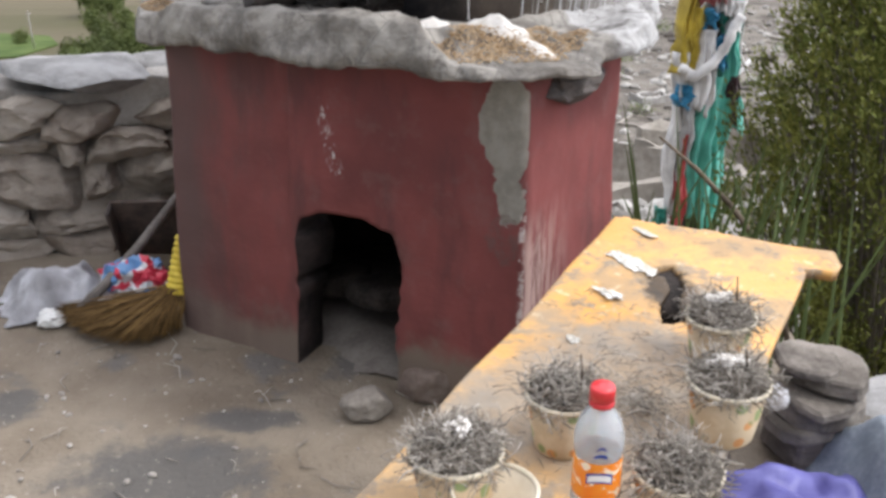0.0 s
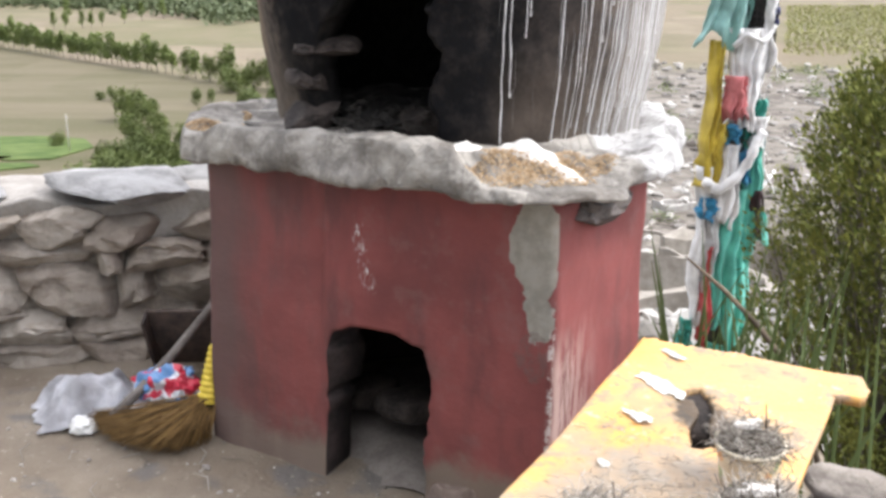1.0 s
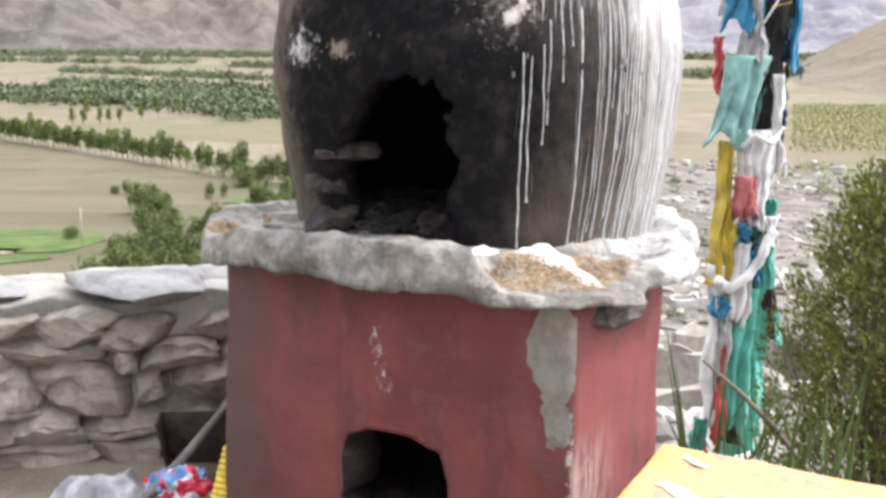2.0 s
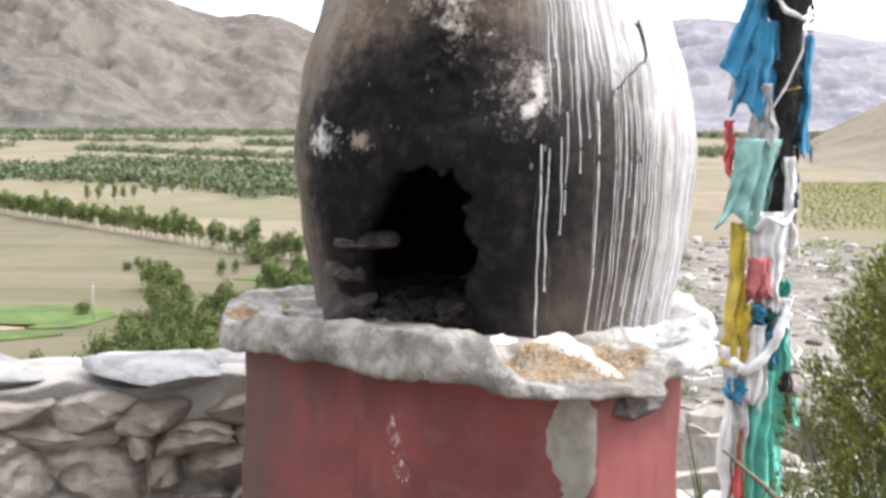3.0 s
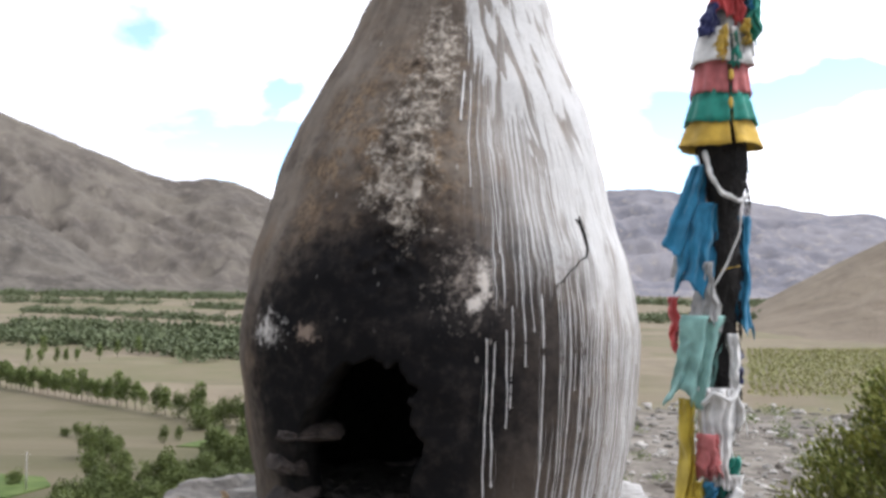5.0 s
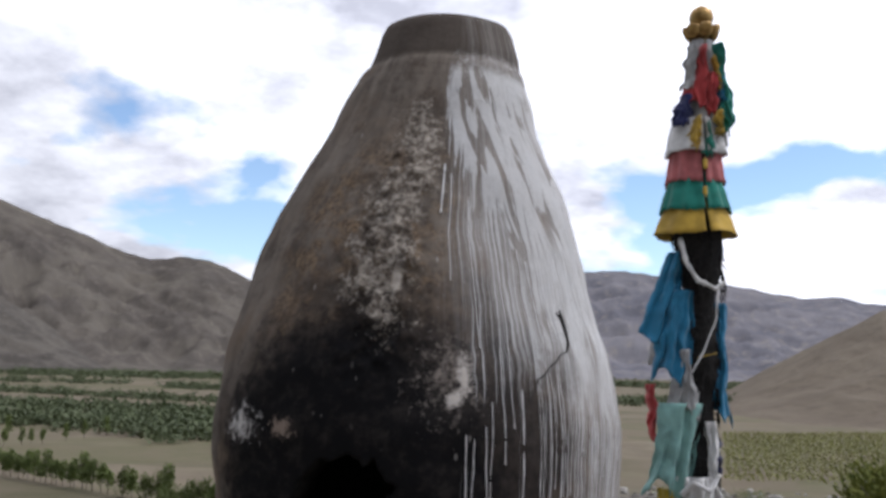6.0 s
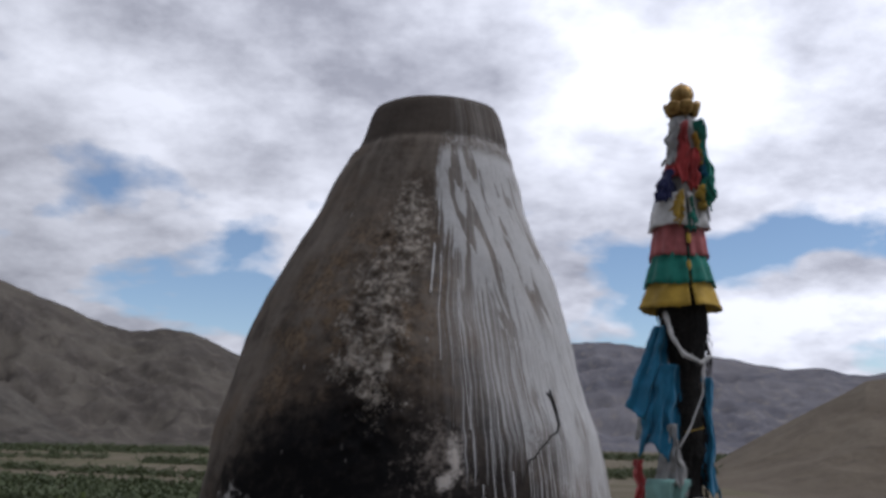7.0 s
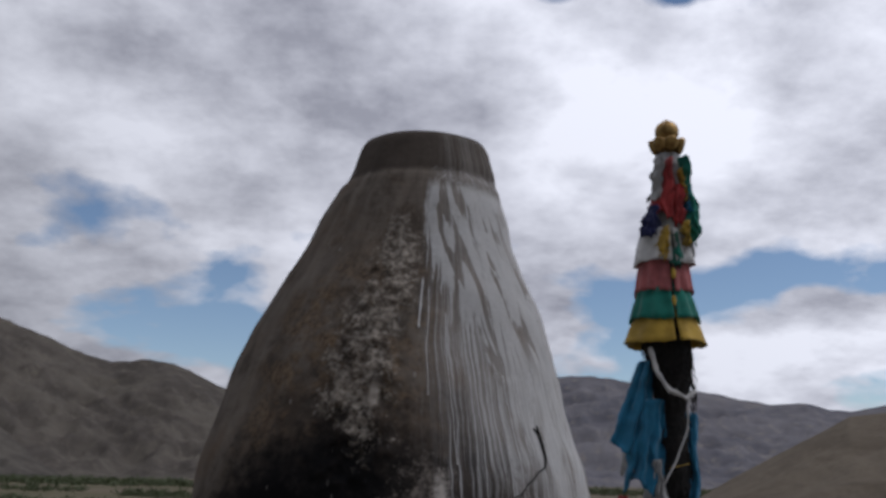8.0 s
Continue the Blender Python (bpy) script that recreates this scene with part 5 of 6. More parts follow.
# grove under the hill
g = random.Random(5)
for _ in range(190):
    f = g.random()
    y = 168 + 100 * f
    left = -68 + 14 * smooth01((f - 0.35) / 0.3) if f < 0.6 else -54 + 4 * f
    x = g.uniform(left, -22)
    set_tree(WILLOWS, x, y, g.uniform(0.6, 1.1))
for x, y, s_ in [(-82, 250, 1.15), (-80, 255, 1.25), (-78, 262, 0.7), (-68, 232, 1.0), (-73, 240, 0.9), (-88, 219, 0.6), (-72, 222, 1.0), (-100, 285, 0.5), (-96, 283, 0.55), (-120, 210, 0.8), (-69, 275, 0.6), (-66, 280, 0.5)]:
    set_tree(WILLOWS, x, y, s_)

g = random.Random(51)
for _ in range(46):
    f = g.random()
    x, y = -74 + 46 * f + g.uniform(-6, 6), 138 + 30 * g.random() + 8 * f
    set_tree(WILLOWS, x, y, g.uniform(0.55, 0.95))

# far woods; their paler, greyer green has the haze of distance mixed in
LEAF_FAR = leaf_mat("hazed_far_leaves", (0.078, 0.100, 0.048), (0.125, 0.145, 0.072), (0.095, 0.115, 0.058))


def woods(name, label, strips, seed):
    g = random.Random(seed)
    bm = bmesh.new()
    for x0, y0, x1, y1, depth, count, h in strips:
        for _ in range(int(count * 1.5)):
            f = g.random()
            x, y = x0 + (x1 - x0) * f + g.gauss(0, depth * 0.25), y0 + (y1 - y0) * f + g.gauss(0, depth)
            hh = h * g.uniform(0.6, 1.2)
            for _ in range(34):
                d = Vector((g.gauss(0, 0.38), g.gauss(0, 0.38), abs(g.gauss(0.42, 0.26)))) * hh
                leaf_quad(bm, Vector((x, y, VALLEY)) + d, Vector((g.gauss(0, 1), g.gauss(0, 1), g.gauss(0.5, 1))).normalized(), Vector((g.gauss(0, 1), g.gauss(0, 1), 1)).normalized(), hh * 0.30, hh * 0.28)
    return whole(name, bm, LEAF_FAR, label, "woods", kind="stuff", smooth=False)


woods("far_woods", "dark green belts of trees across the valley", [
    (-420, 780, -150, 640, 22, 420, 8), (-150, 640, -60, 620, 40, 260, 9), (-360, 900, -90, 760, 20, 260, 8), (-500, 1250, -150, 1000, 14, 130, 8),
    (-1500, 2300, -200, 2150, 90, 700, 13), (-1100, 1750, -420, 1600, 30, 150, 10), (-200, 2150, 900, 2050, 90, 450, 13), (250, 1150, 520, 1250, 40, 160, 9), (-900, 1500, -600, 1250, 40, 120, 9),
    (-330, 1480, -120, 1300, 20, 90, 9)], 21)

# young orchard in rows
g = random.Random(8)
bm = bmesh.new()
for i in range(60):
    for j in range(52):
        x, y = 142 + i * 3.5 + j * 1.9 + g.gauss(0, 0.4), 392 + j * 5.4 + i * 0.5 + g.gauss(0, 0.4)
        for _ in range(7):
            d = Vector((g.gauss(0, 0.7), g.gauss(0, 0.7), abs(g.gauss(1.0, 0.5))))
            leaf_quad(bm, Vector((x, y, VALLEY)) + d, Vector((g.gauss(0, 1), g.gauss(0, 1), 1)).normalized(), Vector((g.gauss(0, 1), g.gauss(0, 1), 1)).normalized(), 1.15, 0.8)
whole("orchard", bm, leaf_mat("orchard_leaves", (0.17, 0.18, 0.055), (0.30, 0.29, 0.11), (0.22, 0.21, 0.09)), "young orchard planted in straight rows", "orchard", kind="stuff", smooth=False)

# green crops
def crop(name, pts, mat):
    bm = bmesh.new()
    lo = [bm.verts.new((x, y, VALLEY - 0.2)) for x, y in pts]
    hi = [bm.verts.new((x, y, VALLEY + 0.35)) for x, y in pts]
    bm.faces.new(hi)
    for i in range(len(pts)):
        j = (i + 1) % len(pts)
        bm.faces.new((lo[i], lo[j], hi[j], hi[i]))
    whole(name, bm, mat, "bright green strip of standing crop", "crop field", kind="structure", smooth=False)


k = Mat("green_crop", 0.9, spec=0.1)
CROP = k.done(k.mix(k.ramp(k.noise(0.12, 7, 0.7, vec=k.space(scale=(1, 3, 1))), 0.35, 0.65), (0.05, 0.08, 0.022), (0.095, 0.125, 0.042)))
crop("crop_field", [(-135, 205), (-115, 228), (-96, 229.5), (-84, 226), (-79, 217), (-84, 205), (-92, 203.5), (-104, 206)], CROP)
crop("crop_field", [(-130, 192), (-98, 200), (-88, 201), (-84, 198), (-95, 192), (-120, 184)], CROP)
crop("crop_field", [(-64, 268), (-56, 284), (-40, 290), (-36, 275), (-52, 266)], CROP)
STUB = two_tone("pale_stubble", (0.24, 0.185, 0.12), (0.19, 0.15, 0.095), 0.08, lo=0.4, hi=0.6)
crop("stubble_field", [(-122, 203), (-106, 208), (-93, 207), (-96, 202), (-112, 198)], STUB)
for ob_ in bpy.data.objects:
    if ob_.name.startswith("stubble_field"):
        tagged(ob_, "pale bare patch among the crops")

# ---- ruins and rubble on the lower slope ----
RUIN = two_tone("ruin_wall", (0.20, 0.175, 0.145), (0.33, 0.30, 0.26), 0.9, bump=0.6, dist=0.1)
PALE = two_tone("pale_rubble", (0.30, 0.28, 0.255), (0.46, 0.44, 0.41), 1.2, bump=0.6, dist=0.1)


def ruin(x, y, w, d, h, turn, mat=RUIN):
    t = thing("ruined_house", "roofless ruined stone house on the lower slope", "ruin", (x, y, ground_height(x, y) - 0.3), group="ruined houses")
    t.rotation_euler = (0, 0, turn)
    th = max(0.12, 0.07 * w)
    for nm, sx, sy, px, py, hh in (("wall", w, th, 0, -d / 2, h), ("wall", w * rnd(0.5, 1), th, 0, d / 2, h * rnd(0.6, 1.2)), ("wall", th, d - th * 1.1, -w / 2 + th / 2, 0, h * rnd(0.6, 1.1)), ("wall", th, d - th * 1.1, w / 2 - th / 2, 0, h * rnd(0.5, 1.1))):
        bm = bmesh.new()
        box(bm, (sx, sy, hh), (px, py, hh / 2))
        bmesh.ops.subdivide_edges(bm, edges=bm.edges, cuts=4, use_grid_fill=True)
        for v_ in bm.verts:
            if v_.co.z > hh * 0.7:
                v_.co.z += h * 0.28 * noise.noise((v_.co + Vector((x, y, 0))) * (2.2 / w * 3))
        rough_up(bm, th * 0.18, 1.5 / th * 0.2, x)
        part(nm, bm, mat, t, smooth=False)


ruin(3.75, 13.6, 2.4, 1.6, 0.95, 0.12)
ruin(2.9, 16.4, 2.2, 1.8, 1.0, -0.1)
ruin(6.2, 18, 3.0, 2.2, 1.2, 0.3)
g = random.Random(31)
for _ in range(26):
    az, d_ = radians(g.uniform(9, 32)), g.uniform(150, 375)
    random.seed(int(d_ * 10))
    ruin(d_ * math.sin(az), d_ * math.cos(az), g.uniform(4, 10), g.uniform(3, 6), g.uniform(0.5, 1.6), g.uniform(0, 3), g.choice([RUIN, RUIN, PALE]))
random.seed(77)


def rubble(name, label, n, near, far, s0, s1, mat, seed, a0=9, a1=36):
    g = random.Random(seed)
    verts, faces = [], []
    for _ in range(n):
        az, d_ = radians(g.uniform(a0, a1)), near * (far / near) ** g.random()
        x, y = d_ * math.sin(az), d_ * math.cos(az)
        s = g.uniform(s0, s1) * (0.35 + d_ / far)
        bm = bmesh.new()
        bmesh.ops.create_icosphere(bm, subdivisions=1, radius=1)
        off, base_ = len(verts), Vector((x, y, ground_height(x, y) + 0.1 * s))
        sx, sy, sz, q = s * g.uniform(0.6, 1.6), s * g.uniform(0.5, 1.1), s * g.uniform(0.3, 0.85), g.uniform(0, 3)
        for v_ in bm.verts:
            c_ = v_.co + noise.noise_vector(v_.co * 1.3 + Vector((x, y, 0))) * 0.5
            verts.append(base_ + Vector((c_.x * sx * math.cos(q) - c_.y * sy * math.sin(q), c_.x * sx * math.sin(q) + c_.y * sy * math.cos(q), c_.z * sz)))
        faces += [tuple(off + v_.index for v_ in f_.verts) for f_ in bm.faces]
        bm.free()
    me = bpy.data.meshes.new(name)
    me.from_pydata(verts, [], faces)
    me.materials.append(mat)
    tagged(new(name, me), label, "rubble", kind="stuff")


k = Mat("loose_rubble", 0.95, spec=0.15)
RUBBLE = k.done(k.mix(k.island(), (0.075, 0.064, 0.053), (0.44, 0.42, 0.385)), bump=k.noise(3, 4), strength=0.5, distance=0.05)
rubble("far_rubble", "heaps of pale rubble between the ruins", 2600, 60, 390, 0.4, 1.6, RUBBLE, 4)
rubble("near_rubble", "loose stones on the slope below the court", 800, 9, 60, 0.12, 0.6, RUBBLE, 6)
# scrub among the ruins
g = random.Random(14)
bm = bmesh.new()
for _ in range(90):
    az, d_ = radians(g.uniform(9, 30)), g.uniform(40, 370)
    c0 = Vector((d_ * math.sin(az), d_ * math.cos(az), ground_height(d_ * math.sin(az), d_ * math.cos(az))))
    r_ = 0.6 + d_ * 0.008
    for _ in range(120):
        p = c0 + Vector((g.gauss(0, 0.6), g.gauss(0, 0.6), abs(g.gauss(0.4, 0.35)))) * r_
        leaf_quad(bm, p, Vector((g.gauss(0, 1), g.gauss(0, 1), 1)).normalized(), Vector((g.gauss(0, 1), g.gauss(0, 1), 1)).normalized(), 0.2 * r_, 0.14 * r_)
whole("scrub", bm, LEAF, "low green scrub among the ruins", "scrub", kind="stuff", smooth=False)
for x, y in [(-83, 213), (-53, 150)]:
    up_ = thing("utility_pole", "thin pale utility pole by the fields", "utility pole", (x, y, VALLEY), group="utility poles")
    bm = bmesh.new()
    tube(bm, [(0, 0, 0), (0, 0, 8.5)], [0.16, 0.1], 6)
    part("pole", bm, PALE, up_)
    bm = bmesh.new()
    tube(bm, [(-0.7, 0, 7.9), (0.7, 0, 7.9)], 0.06, 5)
    part("crossarm", bm, PALE, up_)

# ---- prayer pole ----
POLE_X, POLE_Y, POLE_Z = 2.53, 8.0, -2.72
pole = thing("prayer_pole", "tall pole wrapped in black hair and bright prayer cloths", "prayer flag pole", (POLE_X, POLE_Y, POLE_Z))
HAIR = two_tone("yak_hair", (0.010, 0.009, 0.009), (0.030, 0.026, 0.024), 40, bump=1.0, dist=0.02)
GOLD = Mat("tarnished_gold", 0.42, metal=0.85)
GOLD = GOLD.done(GOLD.mix(GOLD.ramp(GOLD.noise(14, 4), 0.35, 0.65), (0.22, 0.13, 0.045), (0.42, 0.27, 0.10)))


def lean(z):
    """Where the mast stands at a height over the ground of the court."""
    return interp(z, [(-2.72, -0.05), (-0.5, 0.0), (1.0, 0.032), (2.6, 0.06), (3.1, 0.04), (3.9, 0.048), (4.5, 0.095), (4.8, 0.12), (5.2, 0.13)])


def cloth_mat(name, c):
    k = Mat(name, 0.85, spec=0.15)
    n1, n2 = k.noise(7, 5), k.noise(120, 2, vec=k.space(scale=(1, 1, 0.3)))
    dark = tuple(x * 0.62 for x in c)
    k.b.inputs["Sheen Weight"].default_value = 0.2
    return k.done(k.mix(k.ramp(n1, 0.3, 0.7), dark, c), bump=n2, strength=0.2, distance=0.003)


CLOTH = {n: cloth_mat("cloth_" + n, c) for n, c in dict(
    white=(0.74, 0.72, 0.70), grey=(0.42, 0.41, 0.40), blue=(0.035, 0.21, 0.36), teal=(0.24, 0.43, 0.39), green=(0.03, 0.25, 0.19), mint=(0.13, 0.52, 0.41), yellow=(0.52, 0.38, 0.05), gold=(0.56, 0.36, 0.06),
    red=(0.46, 0.06, 0.06), pink=(0.52, 0.16, 0.16), navy=(0.03, 0.035, 0.11), brown=(0.04, 0.02, 0.02)).items()}

bm = bmesh.new()
tube(bm, [(lean(POLE_Z), 0, 0), (lean(1), 0, 1 - POLE_Z), (lean(4.8), 0, 4.8 - POLE_Z)], [0.11, 0.10, 0.075], 14)
part("mast", bm, two_tone("old_wood", (0.06, 0.045, 0.035), (0.12, 0.09, 0.07), 12), pole)
# shaggy black wrap
g = random.Random(3)
bm = bmesh.new()
n, rows = 26, 44
rings_ = []
for j in range(rows):
    z = 0.65 + 2.55 * j / (rows - 1)
    r = 0.135 + 0.02 * math.sin(z * 7) + (0.05 if z > 2.35 else 0.0) * smooth01((z - 2.35) / 0.4)
    rings_.append([bm.verts.new((lean(z) + 0.02 + (r + 0.035 * noise.noise((math.cos(a_) * 2, math.sin(a_) * 2, z * 4)) + g.uniform(-0.012, 0.012)) * math.cos(a_), r * math.sin(a_), z - POLE_Z)) for a_ in [2 * math.pi * i / n for i in range(n)]])
for a, b in zip(rings_, rings_[1:]):
    for i in range(n):
        bm.faces.new((a[i], a[(i + 1) % n], b[(i + 1) % n], b[i]))
for _ in range(520):
    a_, z = g.uniform(0, 6.28), g.uniform(0.7, 3.15)
    r = 0.14 + (0.05 if z > 2.5 else 0)
    p = Vector((lean(z) + 0.02 + r * math.cos(a_), r * math.sin(a_), z - POLE_Z))
    d = Vector((math.cos(a_) * g.uniform(0.2, 0.8), math.sin(a_) * 0.5, -1)).normalized()
    tube(bm, [p, p + d * 0.06, p + d * 0.06 + Vector((0, 0, -g.uniform(0.03, 0.09)))], [0.008, 0.006, 0.002], 3)
part("hair_wrap", bm, HAIR, pole, "shaggy black yak hair wrap")


def ragged(name, colour, dx, z0, z1, w0, w1, depth=-0.18, folds=4, swing=0.0, seed=0, label="", fold_d=0.05, bulge=0.0):
    """A hanging cloth: from z0 down to z1, w0 wide above and w1 below, dx beside the mast."""
    bm = bmesh.new()
    if z0 < 3.0:
        w0, w1 = w0 * 1.25, w1 * 1.3
    g = random.Random(seed * 31 + 7)
    nu, nv = 34, 24
    ph = g.uniform(0, 6)
    grid = []
    for j in range(nv + 1):
        f = j / nv
        w = w0 + (w1 - w0) * f + bulge * math.sin(math.pi * f)
        row = []
        for i in range(nu + 1):
            u = i / nu - 0.5
            hem = g.uniform(-0.012, 0.012) + 0.05 * noise.noise((u * 5, ph, 0)) if j == nv else 0.0
            z = z0 + (z1 - z0) * (f * (0.86 + 0.2 * noise.noise((u * 2.3 + seed, 3.0, 0)))) + hem + 0.03 * noise.noise((u * 3 + seed, f * 2, 0)) * f
            x = lean(z0) + dx + u * w + swing * f + 0.05 * noise.noise((f * 3.2, seed, u)) + 0.02 * noise.noise((f * 9, seed, u * 4))
            y = depth + fold_d * (math.sin(u * folds * 7.0 + ph + f * 1.8 + 3.0 * noise.noise((u * 3, f * 2, seed))) * 0.6 + 1.1 * noise.noise((u * 7 + f * 1.5, f * 1.3, seed * 1.7))) * (0.35 + 0.65 * f) + 0.10 * (abs(u) * 2) ** 2 + 0.022 * noise.noise((u * 5, f * 5, seed))
            row.append((x, y, z - POLE_Z))
        grid.append(row)
    clothy(bm, grid)
    ob = part(name, bm, CLOTH[colour], pole, label)
    s = ob.modifiers.new("thickness", "SOLIDIFY")
    s.thickness, s.offset = 0.004, 0
    return ob


def skirt(colour, z0, z1, r0, r1, seed, label, pleats=9):
    """A pleated ring of cloth round the mast, slit in front."""
    bm = bmesh.new()
    n = 96
    grid = []
    g = random.Random(seed)
    for j in range(9):
        f = j / 8
        row = []
        for i in range(n + 1):
            a_ = -math.pi / 2 + 0.05 + (2 * math.pi - 0.10) * i / n
            r = r0 + (r1 - r0) * f ** 0.8 + 0.011 * math.sin(a_ * pleats + seed) * (0.3 + f) + 0.012 * noise.noise((a_ * 3, f * 3, seed))
            z = z0 + (z1 - z0) * f + (0.012 * math.sin(a_ * 3 + seed) + g.uniform(-0.006, 0.006)) * (f == 1)
            row.append((lean(z0) + r * math.cos(a_), r * math.sin(a_), z - POLE_Z))
        grid.append(row)
    clothy(bm, grid)
    ob = part("cloth_skirt", bm, CLOTH[colour], pole, label)
    s = ob.modifiers.new("thickness", "SOLIDIFY")
    s.thickness, s.offset = 0.005, 0


skirt("grey", 4.78, 3.82, 0.10, 0.20, 1, "pleated grey cloth")
skirt("white", 4.05, 3.74, 0.19, 0.265, 2, "pleated white cloth")
skirt("pink", 3.80, 3.48, 0.20, 0.250, 3, "pleated dusty red cloth", 14)
skirt("green", 3.56, 3.235, 0.20, 0.300, 4, "pleated dark green cloth", 13)
skirt("gold", 3.33, 3.03, 0.215, 0.350, 5, "flared yellow cloth", 7)
for i, (c, dx, z0, z1, w0, w1, sw) in enumerate([("green", 0.11, 4.72, 3.92, 0.10, 0.16, 0.06), ("green", 0.17, 4.30, 3.85, 0.10, 0.12, 0.02), ("red", -0.03, 4.70, 4.05, 0.08, 0.28, -0.06), ("red", 0.06, 4.45, 4.02, 0.12, 0.20, 0.0),
                                                 ("grey", -0.11, 4.70, 4.25, 0.10, 0.12, -0.05), ("navy", -0.15, 4.25, 3.92, 0.12, 0.20, -0.03), ("gold", 0.07, 4.6, 4.25, 0.05, 0.09, 0.04), ("blue", 0.13, 4.42, 4.15, 0.06, 0.1, 0.02),
                                                 ("gold", -0.05, 4.05, 3.72, 0.06, 0.12, -0.04), ("green", 0.04, 4.0, 3.66, 0.06, 0.12, 0.0), ("gold", 0.13, 4.1, 3.85, 0.04, 0.08, 0.0)]):
    ragged("streamer", c, dx, z0, z1, w0, w1, depth=-0.27 if z0 < 4.2 else -0.21, folds=3, swing=sw, seed=i, fold_d=0.03)
for z in (3.62, 3.38):
    bm = bmesh.new()
    stone_mesh(bm, (0.045, 0.04, 0.10), z, cuts=1, rough=0.1, boxy=2.2)
    s = part("tassel", bm, CLOTH["gold"], pole, "small yellow tassel")
    s.location = (lean(z), -0.27, z - POLE_Z)
# lower cloths tied to the mast
for i, (c, dx, z0, z1, w0, w1, dep, fo, sw, lab) in enumerate([
        ("blue", -0.19, 2.88, 2.05, 0.12, 0.24, -0.12, 2, -0.15, "long blue cloth"), ("blue", -0.17, 2.55, 1.68, 0.22, 0.24, -0.17, 3, -0.10, "long blue cloth"), ("grey", -0.35, 2.35, 1.85, 0.05, 0.14, -0.08, 2, -0.02, "grey gauze"),
        ("blue", 0.17, 2.45, 1.30, 0.07, 0.17, -0.08, 2, 0.0, "narrow blue cloth"), ("grey", -0.16, 2.05, 1.45, 0.08, 0.24, -0.19, 3, 0.02, "crumpled grey cloth"), ("red", -0.38, 1.75, 1.25, 0.05, 0.07, -0.05, 2, 0.0, "faded red strip"),
        ("teal", -0.17, 1.60, 0.75, 0.30, 0.28, -0.20, 3, -0.12, "pale teal gauze"), ("white", 0.07, 1.45, 0.50, 0.06, 0.14, -0.18, 2, 0.03, "white strip"), ("navy", 0.10, 1.30, 0.95, 0.16, 0.14, -0.10, 2, 0.0, "dark blue rag"),
        ("white", -0.08, 1.0, 0.05, 0.26, 0.22, -0.23, 4, 0.05, "white scarf"), ("yellow", -0.30, 0.90, -0.30, 0.08, 0.16, -0.18, 2, 0.02, "yellow cloth"), ("yellow", -0.20, 0.22, -0.42, 0.10, 0.30, -0.21, 3, -0.02, "yellow cloth"),
        ("pink", -0.13, 0.62, 0.18, 0.10, 0.15, -0.26, 2, 0.03, "dusty pink cloth"), ("blue", -0.10, 0.22, 0.02, 0.10, 0.10, -0.26, 2, 0.0, "blue scrap"), ("green", 0.08, 0.42, 0.0, 0.10, 0.14, -0.20, 2, 0.0, "dark green scrap"),
        ("mint", 0.10, 0.05, -1.05, 0.14, 0.20, -0.20, 3, 0.06, "mint green cloth"), ("blue", 0.03, 0.0, -0.35, 0.08, 0.10, -0.24, 2, -0.02, "blue scrap"), ("mint", -0.02, -0.35, -1.95, 0.24, 0.36, -0.22, 4, 0.0, "long mint green cloth"),
        ("mint", 0.04, -1.80, -2.6, 0.26, 0.34, -0.18, 3, 0.0, "mint green cloth"), ("white", -0.30, -0.15, -1.85, 0.12, 0.10, -0.20, 2, 0.05, "white scarf end"), ("blue", -0.23, -0.42, -0.66, 0.18, 0.16, -0.24, 2, 0.0, "blue scrap"),
        ("grey", -0.20, -0.55, -1.3, 0.10, 0.14, -0.24, 2, 0.0, "grey strip"), ("red", -0.20, -0.85, -1.9, 0.08, 0.09, -0.25, 2, 0.0, "faded red strip"), ("red", -0.28, -1.8, -2.5, 0.08, 0.16, -0.24, 2, -0.05, "faded red strip"),
        ("brown", 0.16, -0.35, -0.85, 0.06, 0.10, -0.24, 2, 0.0, "dark brown tuft"), ("white", -0.10, 0.05, -0.75, 0.10, 0.22, -0.27, 3, -0.03, "white scarf end"), ("white", 0.10, 0.28, -0.02, 0.16, 0.12, -0.24, 2, 0.0, "white knot"),
        ("green", -0.32, -1.55, -1.9, 0.06, 0.14, -0.2, 2, 0.0, "dark green scrap")]):
    ragged("prayer_cloth", c, dx, z0, z1, w0, w1, depth=dep, folds=fo, swing=sw, seed=40 + i, label=lab)
